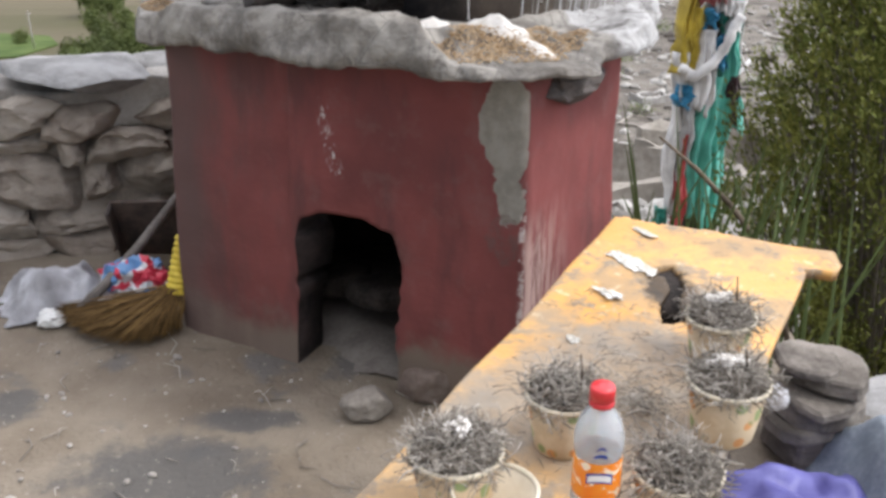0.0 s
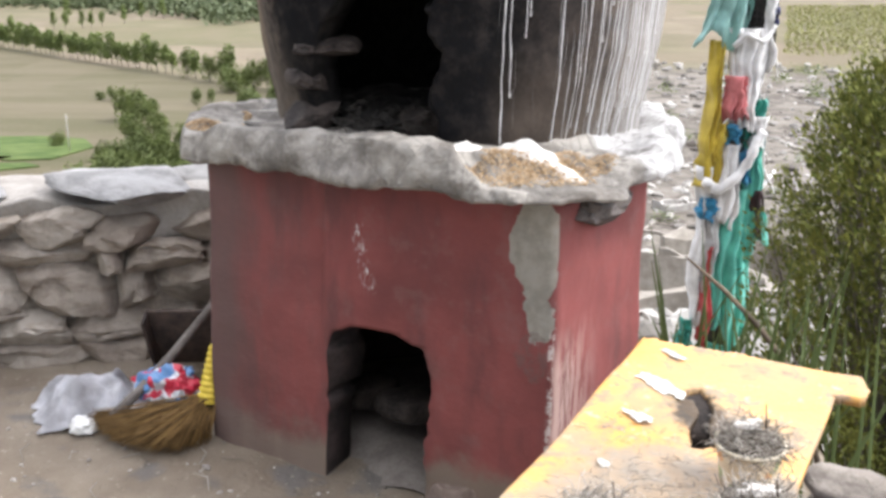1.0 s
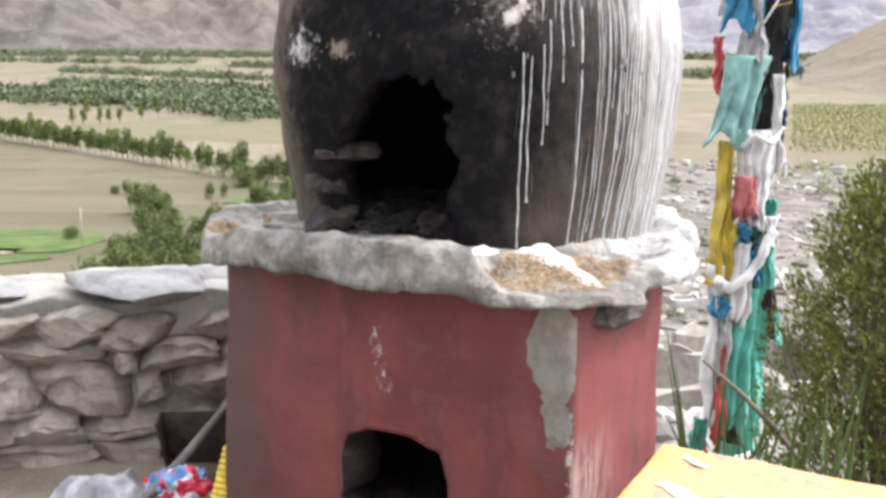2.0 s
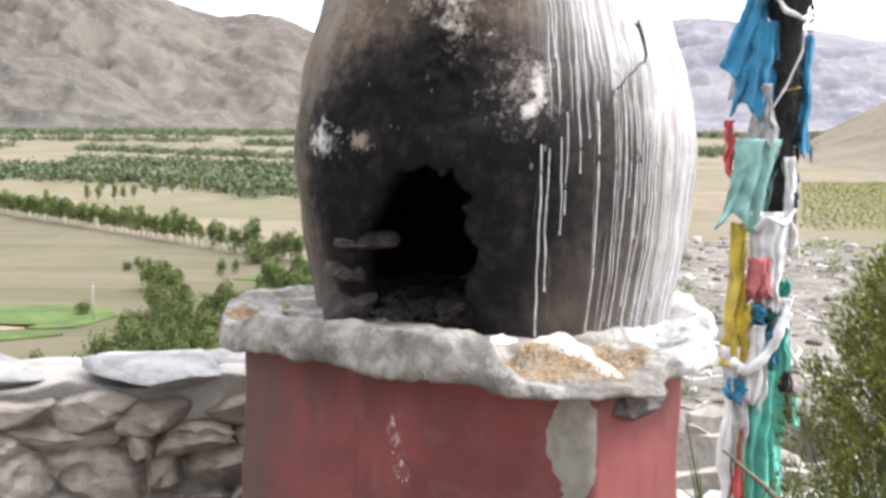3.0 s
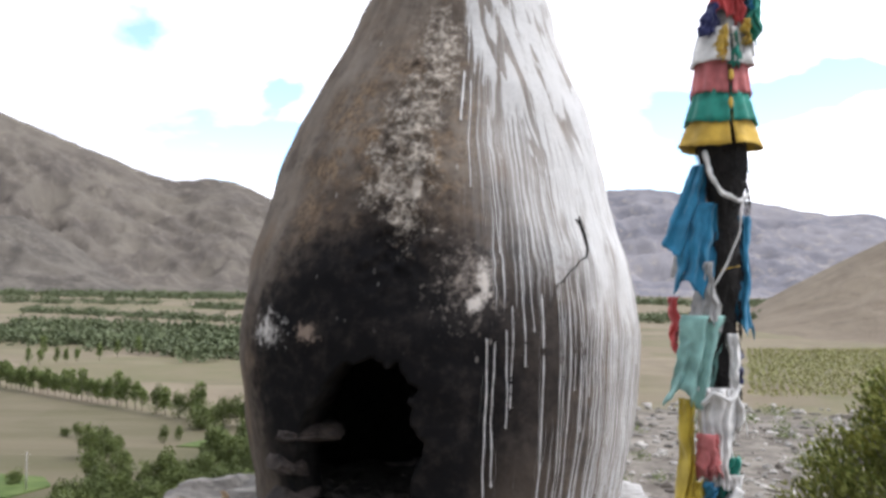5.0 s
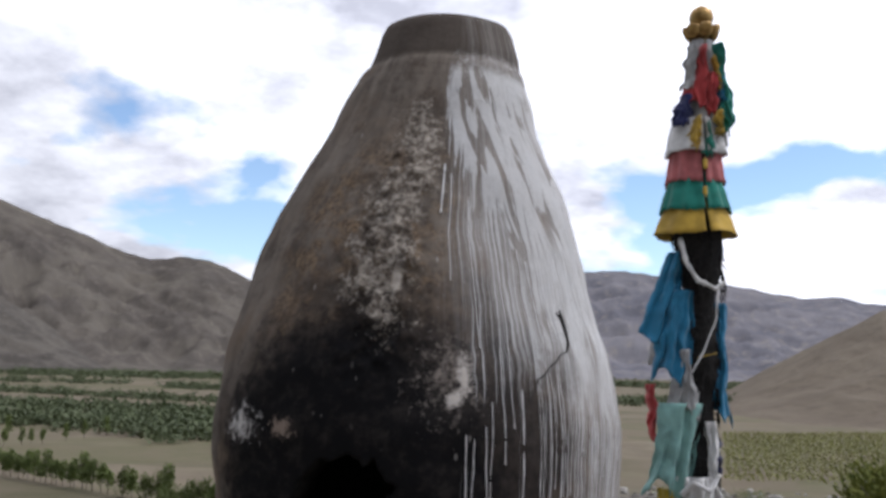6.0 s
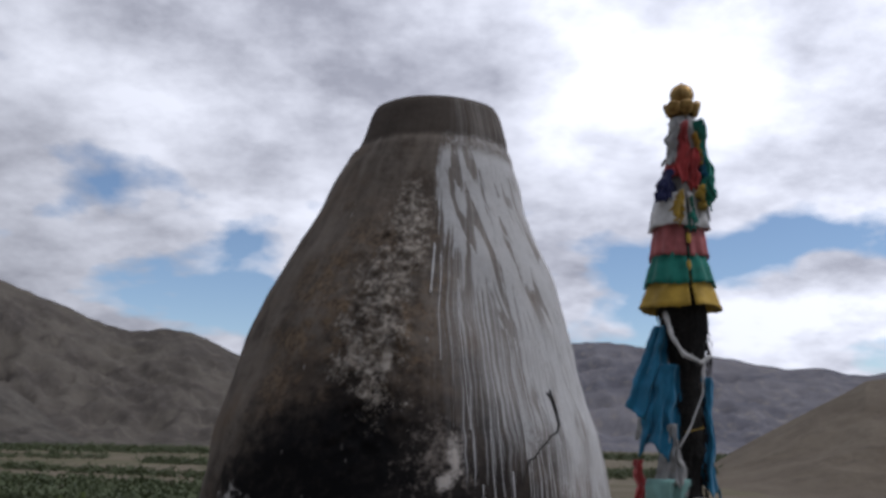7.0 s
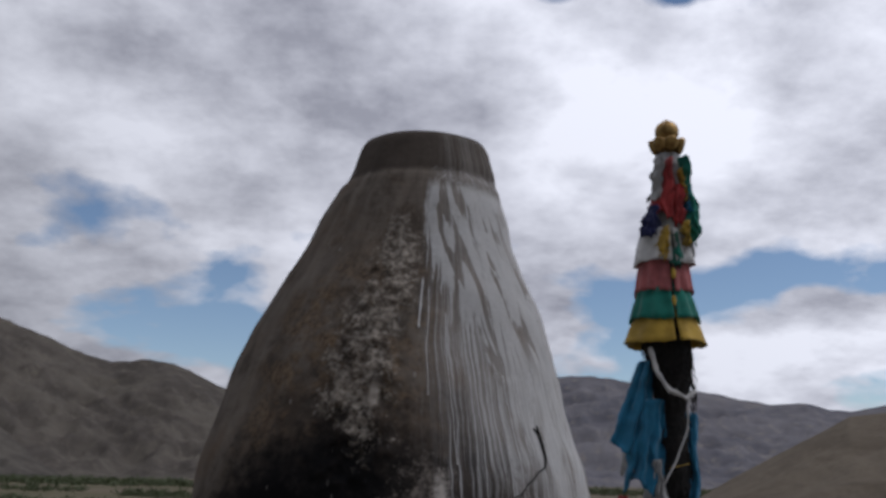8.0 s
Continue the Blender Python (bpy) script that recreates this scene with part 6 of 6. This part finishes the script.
# white scarves and cord wound round
for pts, r, nm, mat in [([(-0.20, -0.2, 2.98), (-0.17, -0.24, 2.78), (-0.08, -0.26, 2.62), (0.06, -0.26, 2.56), (0.16, -0.22, 2.62)], 0.026, "scarf", "white"),
                        ([(0.10, -0.24, 2.6), (0.07, -0.26, 2.3), (-0.02, -0.24, 2.05), (-0.12, -0.22, 1.85)], 0.011, "cord", "white"),
                        ([(-0.33, -0.22, -0.25), (-0.22, -0.28, -0.35), (-0.08, -0.3, -0.22), (0.04, -0.3, 0.02), (0.12, -0.26, 0.16)], 0.055, "scarf", "white"),
                        ([(-0.20, -0.22, 0.86), (-0.12, -0.28, 0.96), (0.0, -0.30, 0.90), (0.10, -0.26, 1.02)], 0.026, "scarf", "white"),
                        ([(0.10, -0.27, -1.95), (0.0, -0.28, -2.0), (-0.15, -0.27, -1.93), (0.14, -0.25, -1.85)], 0.05, "scarf", "white"),
                        ([(-0.06, -0.18, 1.98), (0.10, -0.19, 2.02)], 0.006, "cord", "gold"),
                        ([(0.12, -0.22, 0.15), (0.45, 0.6, -0.35), (0.95, 1.6, -0.85)], 0.022, "cord", "white"), ([(0.9, 1.5, -0.6), (0.3, 1.2, -1.2)], 0.022, "cord", "white")]:
    bm = bmesh.new()
    dense = []
    for (a, b) in zip(pts, pts[1:]):
        for q in range(6):
            dense.append(Vector(a).lerp(Vector(b), q / 6))
    dense.append(Vector(pts[-1]))
    dense = [Vector((p.x + lean(p.z), p.y, p.z - POLE_Z)) + noise.noise_vector(p * 6) * r * 0.5 for p in dense]
    tube(bm, dense, [r * (0.75 + 0.45 * noise.noise((i_ * 0.9, r * 90, 0))) for i_ in range(len(dense))], 8)
    part(nm, bm, CLOTH[mat], pole, "twisted white cloth" if nm == "scarf" else "tied cord")
# gilded finial: petals round a bud
fin = new("finial")
fin.parent = pole
fin.location = (lean(4.8), 0, 4.76 - POLE_Z)
tagged(fin, "tarnished gilded lotus finial")
bm = bmesh.new()
lathe(bm, [(0.06, -0.02), (0.085, 0.02), (0.07, 0.06), (0.06, 0.12), (0.08, 0.17), (0.106, 0.215), (0.110, 0.255), (0.092, 0.305), (0.05, 0.338), (0.022, 0.352), (0.008, 0.366)], 24)
part("bud", bm, GOLD, fin)
for i in range(7):
    bm = bmesh.new()
    bmesh.ops.create_icosphere(bm, subdivisions=3, radius=1)
    for v_ in bm.verts:
        v_.co = Vector((v_.co.x * 0.070, v_.co.y * 0.045 + 0.02 * v_.co.z * v_.co.z, v_.co.z * 0.068))
    a_ = 2 * math.pi * i / 7 + 0.2
    p = part("petal", bm, GOLD, fin)
    p.matrix_basis = Matrix.Translation((0.115 * math.cos(a_), 0.115 * math.sin(a_), 0.105)) @ Matrix.Rotation(a_ - math.pi / 2, 4, "Z") @ Matrix.Rotation(radians(-22), 4, "X")

# ---- shrub beside the board ----
shrub = thing("shrub", "tall olive-green shrub with narrow upright leaves", "shrub", (2.66, 4.6, -2.22))
k = Mat("shrub_leaves", 0.85, spec=0.1)
c = k.mix(k.island(), (0.070, 0.090, 0.022), (0.230, 0.240, 0.066))
c = k.mix(k.ramp(k.noise(2.2, 3), 0.55, 0.7, 0, 0.7), c, (0.20, 0.20, 0.04))
k.b.inputs["Subsurface Weight"].default_value = 0.0
SHRUB = k.done(c)
g = random.Random(12)
stems, leaves = bmesh.new(), bmesh.new()


def shrub_radius(z):
    return 1.0 * smooth01((z + 0.5) / 1.7) * (1 - smooth01((z - 2.7) / 1.05) * 0.60)


for i in range(1900):
    z = 0.2 + 3.45 * g.random() ** 0.75
    a_ = g.uniform(0, 2 * math.pi)
    lobe = 1 + 0.22 * noise.noise((math.cos(a_) * 1.6, math.sin(a_) * 1.6, z * 1.3))
    r1 = shrub_radius(z) * lobe * g.random() ** 0.33
    tip = Vector((r1 * math.cos(a_), r1 * math.sin(a_), z))
    out_ = Vector((math.cos(a_) * 0.7, math.sin(a_) * 0.7, 0.9)).normalized()
    long_ = g.uniform(0.14, 0.30)
    root_ = tip - out_ * long_
    if i % 5 == 0:
        tube(stems, [Vector((0.15 * root_.x, 0.15 * root_.y, 0.05)), Vector((0.6 * root_.x, 0.6 * root_.y, 0.55 * root_.z)), root_, tip], [0.016, 0.010, 0.005, 0.002], 4)
    for q in range(46):
        f = q / 46
        sp = 0.050 * (1.1 - 0.6 * f)
        p = root_.lerp(tip, f) + Vector((g.gauss(0, sp), g.gauss(0, sp), g.gauss(0, sp)))
        d = (out_ + Vector((g.gauss(0, 0.55), g.gauss(0, 0.55), g.gauss(0.1, 0.45)))).normalized()
        leaf_quad(leaves, p, d, Vector((g.gauss(0, 1), g.gauss(0, 1), g.gauss(0, 0.6))).normalized(), g.uniform(0.028, 0.055), g.uniform(0.010, 0.018))
part("stem", stems, BARK, shrub)
part("foliage", leaves, SHRUB, shrub, smooth=False)

# ---- tall grass behind the board ----
k = Mat("grass_blades", 0.6, spec=0.3)
BLADE = k.done(k.mix(k.ramp(k.island(), 0.2, 0.9), (0.055, 0.085, 0.022), (0.23, 0.21, 0.075)))
g = random.Random(17)


def blade(bm, foot_, tip, w, droop):
    n = 7
    side_ = (tip - foot_).cross(Vector((0, 1, 0.2))).normalized()
    prev = None
    for i in range(n + 1):
        f = i / n
        c_ = foot_.lerp(tip, f) + Vector((0, 0, droop * 4 * f * (1 - f)))
        ww = w * (1 - f ** 2.2) + 0.0008
        cur = (bm.verts.new(c_ - side_ * ww), bm.verts.new(c_ + Vector((0, -0.3 * ww, 0))), bm.verts.new(c_ + side_ * ww))
        if prev:
            for q in (0, 1):
                bm.faces.new((prev[q], prev[q + 1], cur[q + 1], cur[q]))
        prev = cur


for x0, y0, n, lab in [(0.90, 2.66, 24, "tuft of long reed-like grass behind the board"), (1.10, 2.62, 15, "tuft of long reed-like grass behind the board"), (1.30, 2.80, 5, "tuft of long reed-like grass behind the board"), (0.78, 2.8, 14, "tuft of long reed-like grass behind the board")]:
    tuft = thing("grass_tuft", lab, "grass", (x0, y0, ground_height(x0, y0)), group="tall grass")
    for i in range(n):
        bm = bmesh.new()
        h = g.uniform(0.45, 0.86)
        f_ = Vector((g.gauss(0, 0.06), g.gauss(0, 0.06), -0.03))
        blade(bm, f_, f_ + Vector((g.gauss(0, 0.20), g.gauss(0, 0.12), h)), g.uniform(0.004, 0.009), g.uniform(-0.02, 0.08))
        part("blade", bm, BLADE, tuft)
stick = bmesh.new()
tube(stick, [(0.98, 2.72, 0.52), (0.86, 2.74, 0.64), (0.735, 2.76, 0.745)], [0.010, 0.008, 0.004], 6)
tube(stick, [(0.98, 2.72, 0.52), (1.15, 2.68, 0.30), (1.22, 2.66, -0.02)], [0.010, 0.009, 0.011], 6)
whole("dry_stalk", stick, two_tone("dry_stalk", (0.09, 0.07, 0.05), (0.18, 0.14, 0.10), 20), "bent dark dry stalk standing in the grass", "stalk")

# ---- flour and grain on the slab ----
from mathutils.bvhtree import BVHTree
slab_tree = BVHTree.FromPolygons([v_.co + Vector((0, 3.2, 0)) for v_ in slab.data.vertices], [p_.vertices for p_ in slab.data.polygons])


def slab_z(x, y):
    hit = slab_tree.ray_cast(Vector((x, y, 2.0)), Vector((0, 0, -1)))
    return hit[0].z if hit[0] else None


def grains(name, label, spots, n, size, mat, seed):
    g = random.Random(seed)
    bm = bmesh.new()
    for _ in range(n):
        x0, y0, rx, ry, turn = g.choice(spots)
        a_, r_ = g.uniform(0, 6.28), math.sqrt(g.random())
        px, py = rx * r_ * math.cos(a_), ry * r_ * math.sin(a_)
        x, y = x0 + px * math.cos(turn) - py * math.sin(turn), y0 + px * math.sin(turn) + py * math.cos(turn)
        z = slab_z(x, y)
        if z is None:
            continue
        heap = 0.022 * (1 - r_)
        m = pose(x, y, z + 0.003 + heap * g.random(), g.uniform(-40, 40), g.uniform(-40, 40), g.uniform(0, 180)) @ Matrix.Diagonal((size * g.uniform(0.7, 1.6), size * g.uniform(0.4, 0.7), size * 0.3, 1))
        bmesh.ops.create_icosphere(bm, subdivisions=1, radius=1, matrix=m)
    whole(name, bm, mat, label, "grain", kind="stuff")


grains("grain", "scattered barley husks on the slab", [(0.12, 2.42, 0.10, 0.10, 0.5), (0.25, 2.42, 0.14, 0.08, 0.35), (0.36, 2.53, 0.12, 0.07, 0.6), (0.20, 2.50, 0.14, 0.07, -0.2)], 2600, 0.0040, GRAIN, 2)
grains("grain_heap", "small heap of husks on the slab corner", [(-0.80, 3.12, 0.11, 0.12, 0.2)], 1800, 0.0040, GRAIN, 3)


def powder(x0, y0, rx, ry, turn, h, seed, label):
    bm = bmesh.new()
    bmesh.ops.create_grid(bm, x_segments=36, y_segments=36, size=1)
    drop = []
    for v_ in bm.verts:
        px, py = v_.co.x * rx, v_.co.y * ry
        x, y = x0 + px * math.cos(turn) - py * math.sin(turn), y0 + px * math.sin(turn) + py * math.cos(turn)
        d_ = math.hypot(v_.co.x, v_.co.y) + 0.2 * noise.noise((x * 16, y * 16, seed))
        z = slab_z(x, y)
        if d_ > 0.95 or z is None:
            drop.append(v_)
            z = z or 1.0
        lump = h * max(0.0, 1 - d_) * (0.85 + 0.6 * noise.noise((x * 22, y * 22, seed)))
        v_.co = Vector((x, y, z - 0.002 + 0.008 * max(0, 0.95 - d_) + lump))
    bmesh.ops.delete(bm, geom=drop, context="VERTS")
    return whole("flour_heap", bm, FLOUR, label, "flour", group="flour offerings")


powder(0.20, 2.555, 0.115, 0.055, -0.75, 0.05, 1.0, "heap of white flour spilled on the slab")
powder(0.30, 2.46, 0.07, 0.035, -0.6, 0.02, 4.0, "thin spill of white flour among the husks")
powder(0.03, 2.60, 0.05, 0.035, 0.3, 0.025, 7.0, "small heap of pale flour by the jar")

# ---- broom, stick and litter by the wall ----
broom = thing("broom", "grass hand broom with a yellow bound handle leaning on the burner", "broom", (-0.92, 2.98, 0.0))
STRAW = Mat("broom_straw", 0.85, spec=0.15)
STRAW = STRAW.done(STRAW.mix(STRAW.island(), (0.070, 0.040, 0.016), (0.235, 0.140, 0.052)))
BIND = two_tone("yellow_binding", (0.50, 0.36, 0.04), (0.66, 0.50, 0.08), 40, rough=0.6)
g = random.Random(6)
bm = bmesh.new()
neck = Vector((0.044, -0.03, 0.135))
for i in range(900):
    f = g.random()
    tip = Vector((-0.41 + 0.47 * f + g.gauss(0, 0.012), 0.06 - 0.65 * f + 0.5 * f * f + g.gauss(0, 0.02), 0.012 + abs(g.gauss(0, 0.012)) + 0.02 * (1 - f)))
    st = neck + Vector((g.gauss(0, 0.013), g.gauss(0, 0.012), g.uniform(-0.01, 0.03)))
    mid_ = st.lerp(tip, 0.45) + Vector((g.gauss(0, 0.012), g.gauss(0, 0.012), -0.012 + 0.02 * f + g.gauss(0, 0.006)))
    tube(bm, [st, mid_, tip], [0.0030, 0.0026, 0.0010], 3)
part("bristles", bm, STRAW, broom, "brown straw bristles")
bm = bmesh.new()
bars = []
for i in range(45):
    f = i / 44
    bars.append((0.034 - 0.016 * f + 0.0035 * math.sin(f * 62), 0.21 * f))
lathe(bm, bars, 16)
bm.transform(Matrix.Translation(neck) @ Vector((0.032, 0.05, 0.194)).to_track_quat("Z", "Y").to_matrix().to_4x4())
part("handle", bm, BIND, broom, "yellow bound handle")

bm = bmesh.new()
tube(bm, [(-1.25, 3.00, 0.03), (-1.17, 3.08, 0.10), (-1.05, 3.20, 0.21), (-0.97, 3.30, 0.30), (-0.86, 3.42, 0.42)], [0.026, 0.02, 0.017, 0.018, 0.016], 9)
rough_up(bm, 0.006, 14)
whole("stick", bm, two_tone("grey_wood", (0.10, 0.085, 0.075), (0.20, 0.175, 0.155), 14, bump=0.6), "weathered grey stick leaning on the wall", "stick")
# dark tilted panel with two narrow sides, behind the stick
pan = thing("dustpan", "dark panel with two sides propped against the wall", "dustpan", (-1.02, 3.36, 0.0))
PANEL_DARK = two_tone("dark_panel", (0.035, 0.028, 0.025), (0.10, 0.07, 0.055), 14, rough=0.7)
bm = bmesh.new()
box(bm, (0.34, 0.012, 0.30), (0, 0.05, 0.19), (24, 0, 0), 0.004)
part("blade", bm, PANEL_DARK, pan)
for sx in (-0.17, 0.17):
    bm = bmesh.new()
    box(bm, (0.012, 0.07, 0.28), (sx, 0.02, 0.18), (24, 0, 0), 0.003)
    part("side", bm, PANEL_DARK, pan)


def crumple(name, at, size, seed, mat, label, category, folds=0.35):
    bm = bmesh.new()
    bmesh.ops.create_icosphere(bm, subdivisions=5, radius=1)
    for v_ in bm.verts:
        c_ = v_.co.copy()
        k_ = 1 + folds * noise.noise(c_ * 1.6 + Vector((seed, 0, 0))) + folds * 0.7 * abs(noise.noise(c_ * 3.6 + Vector((0, seed, 0)))) + 0.12 * noise.noise(c_ * 9)
        v_.co = Vector((c_.x * k_ * size[0], c_.y * k_ * size[1], max(-0.72, c_.z) * k_ * size[2]))
    low = min(v_.co.z for v_ in bm.verts)
    return whole(name, bm, mat, label, category, at=(at[0], at[1], at[2] - low - 0.006))


k = Mat("thin_plastic", 0.35, spec=0.5)
k.b.inputs["Transmission Weight"].default_value = 0.35
k.b.inputs["IOR"].default_value = 1.1
BAG = k.done(k.mix(k.ramp(k.noise(9, 5), 0.35, 0.65), (0.40, 0.39, 0.40), (0.66, 0.65, 0.67)), bump=k.noise(22, 4), strength=0.7, distance=0.02)
k = Mat("printed_wrapper", 0.35, spec=0.5)
WRAP = k.done(k.mix(k.ramp(k.noise(14, 2), 0.50, 0.54), k.mix(k.ramp(k.noise(9, 1), 0.48, 0.52), (0.10, 0.22, 0.42), (0.62, 0.62, 0.64)), (0.55, 0.03, 0.06)))
crumple("wrapper", (-1.06, 3.14, 0.04), (0.10, 0.06, 0.07), 7, WRAP, "crumpled red white and blue wrapper", "wrapper", 0.5)
crumple("paper_scrap", (-1.335, 2.985, 0.0), (0.045, 0.035, 0.028), 9, two_tone("white_paper", (0.62, 0.60, 0.57), (0.74, 0.73, 0.70), 20), "crumpled white paper scrap on the ground", "paper", 0.5)

# ---- stones on the ground ----
def rock(at, size, seed, label, mat=STONE, turn=0.0, name="rock", facets=8, group=""):
    bm = bmesh.new()
    stone_mesh(bm, size, seed, cuts=3, rough=0.12, boxy=3.0, facets=facets)
    ob = whole(name, bm, mat, label, "stone", at=(at[0], at[1], at[2] + size[2] * 0.36), smooth=False, group=group)
    ob.rotation_euler = (0, 0, turn)
    return ob


rock((-0.19, 2.38, 0.0), (0.15, 0.11, 0.09), 3.0, "loose grey-brown stone on the bare ground", two_tone("dusty_stone", (0.18, 0.155, 0.13), (0.27, 0.24, 0.205), 8, bump=0.6))
rock((0.38, 2.52, 0.0), (0.34, 0.34, 0.46), 6.0, "large grey boulder wedged by the burner", SLATE)
rock((0.0, 2.46, -0.02), (0.18, 0.11, 0.15), 6.4, "worn stone at the foot of the fire mouth", two_tone("muddy_stone", (0.135, 0.098, 0.080), (0.21, 0.165, 0.135), 7, bump=0.7))
rock((0.20, 2.36, -0.02), (0.26, 0.12, 0.16), 8.4, "worn stone at the foot of the burner", two_tone("muddy_stone_pale", (0.17, 0.135, 0.115), (0.26, 0.215, 0.18), 7, bump=0.7))
DARKFLAT = stone_mat("dark_flat_stone", (0.11, 0.095, 0.082), (0.30, 0.265, 0.23), (0.10, 0.085, 0.07), 0.5)
z = ground_height(1.0, 1.98)
for i, (dx_, dy_, w, d, h) in enumerate([(0.04, 0.03, 0.34, 0.28, 0.10), (-0.01, 0.02, 0.30, 0.26, 0.05), (0.05, 0.05, 0.36, 0.26, 0.06), (0.0, 0.0, 0.28, 0.24, 0.035), (0.04, 0.05, 0.30, 0.24, 0.05), (-0.02, 0.04, 0.22, 0.18, 0.035)]):
    bm = bmesh.new()
    g = random.Random(70 + i)
    n_ = 11
    edge_ = [(w / 2 * g.uniform(0.78, 1.1) * math.cos(6.283 * q / n_), d / 2 * g.uniform(0.78, 1.1) * math.sin(6.283 * q / n_)) for q in range(n_)]
    f_ = bm.faces.new([bm.verts.new((x_, y_, 0)) for x_, y_ in edge_])
    up_f = bmesh.ops.extrude_face_region(bm, geom=[f_])["geom"]
    for v_ in up_f:
        if isinstance(v_, bmesh.types.BMVert):
            v_.co = Vector((v_.co.x * 0.96, v_.co.y * 0.96, h * g.uniform(0.86, 1.0)))
    bmesh.ops.bevel(bm, geom=list(bm.edges), offset=0.008, segments=1, affect="EDGES")
    ob_ = whole("flat_stone", bm, DARKFLAT, "flat slab in a stack beside the board", "stone", group="stacked flat stones", at=(1.06 + dx_, 2.12 + dy_, z), smooth=False)
    ob_.rotation_euler = (g.uniform(-0.05, 0.05), g.uniform(-0.05, 0.05), i * 0.5)
    z += h * 0.92
for x, y, w, sd in [(1.42, 2.35, 0.6, 1.1), (1.62, 2.0, 0.44, 3.3)]:
    rock((x, y, ground_height(x, y)), (w, w * 0.8, w * 0.45), sd * 7, "pale grey rock beside the board", SLATE)


def drape(name, at, size, heap, seed, mat, label, category):
    bm = bmesh.new()
    n = 34
    grid = []
    for j in range(n + 1):
        row = []
        for i in range(n + 1):
            u_, v_ = i / n - 0.5, j / n - 0.5
            e_ = max(0.0, 1 - 2.0 * max(abs(u_), abs(v_)))
            z_ = heap * smooth01(e_ * 1.8) * (0.75 + 0.5 * noise.noise((u_ * 4, v_ * 4, seed))) + 0.035 * abs(noise.noise((u_ * 9 + seed, v_ * 5, 1))) * (0.4 + e_)
            row.append((u_ * size[0] + 0.03 * noise.noise((v_ * 6, seed, 2)), v_ * size[1] + 0.03 * noise.noise((u_ * 6, seed, 5)), z_ + 0.004))
        grid.append(row)
    clothy(bm, grid)
    ob = whole(name, bm, mat, label, category, at=at)
    s = ob.modifiers.new("thickness", "SOLIDIFY")
    s.thickness = 0.003
    return ob


k = Mat("blue_tarp", 0.5, spec=0.4)
TARP = k.done(k.mix(k.ramp(k.noise(6, 5), 0.35, 0.65), (0.085, 0.08, 0.25), (0.14, 0.135, 0.36)), bump=k.noise(30, 3), strength=0.3, distance=0.01)
GREYCLOTH = two_tone("grey_blue_cloth", (0.18, 0.205, 0.235), (0.32, 0.35, 0.385), 6, bump=0.4, dist=0.01)
bag_ = drape("plastic_bag", (-1.37, 3.14, 0.01), (0.38, 0.27, 0.2), 0.15, 8.0, BAG, "crumpled translucent white plastic bag on the ground", "plastic bag")
bag_.rotation_euler = (0, 0, 0.5)
drape("tarpaulin", (0.93, 1.80, 0.01), (0.50, 0.44, 0.2), 0.11, 2.0, TARP, "crumpled blue-violet tarpaulin on the ground", "tarpaulin")
drape("cloth", (1.26, 1.84, 0.01), (0.46, 0.56, 0.2), 0.24, 5.0, GREYCLOTH, "crumpled grey-blue cloth thrown on the ground", "cloth")
crumple("plastic_cup", (0.585, 1.30, 0.725), (0.02, 0.02, 0.022), 4, BAG, "small crushed clear plastic cup at the board's edge", "cup", 0.3)

# pebbles, chips and twigs on the court
g = random.Random(44)
bm = bmesh.new()
for _ in range(380):
    x, y = g.uniform(-2.2, 0.3), g.uniform(1.3, 3.2)
    s_ = abs(g.gauss(0.002, 0.004)) + 0.002
    m = pose(x, y, ground_height(x, y) + s_ * 0.3, 0, 0, g.uniform(0, 180)) @ Matrix.Diagonal((s_ * g.uniform(0.8, 1.8), s_, s_ * 0.6, 1))
    bmesh.ops.create_icosphere(bm, subdivisions=1, radius=1, matrix=m)
k = Mat("pebbles", 0.9)
whole("pebbles", bm, k.done(k.mix(k.island(), (0.12, 0.10, 0.085), (0.40, 0.37, 0.33))), "scattered pebbles and chips on the earth", "pebbles", kind="stuff")
bm = bmesh.new()
for _ in range(70):
    x, y, a_ = g.uniform(-2.0, 0.2), g.uniform(1.5, 2.9), g.uniform(0, 6.28)
    l_ = g.uniform(0.03, 0.13)
    p = Vector((x, y, ground_height(x, y) + 0.006))
    tube(bm, [p, p + Vector((math.cos(a_) * l_ * 0.5, math.sin(a_) * l_ * 0.5, 0.008)), p + Vector((math.cos(a_ + 0.4) * l_, math.sin(a_ + 0.4) * l_, 0.0))], [0.002, 0.0025, 0.001], 3)
whole("twigs", bm, TWIG, "thin dry twigs strewn on the earth", "twigs", kind="stuff")
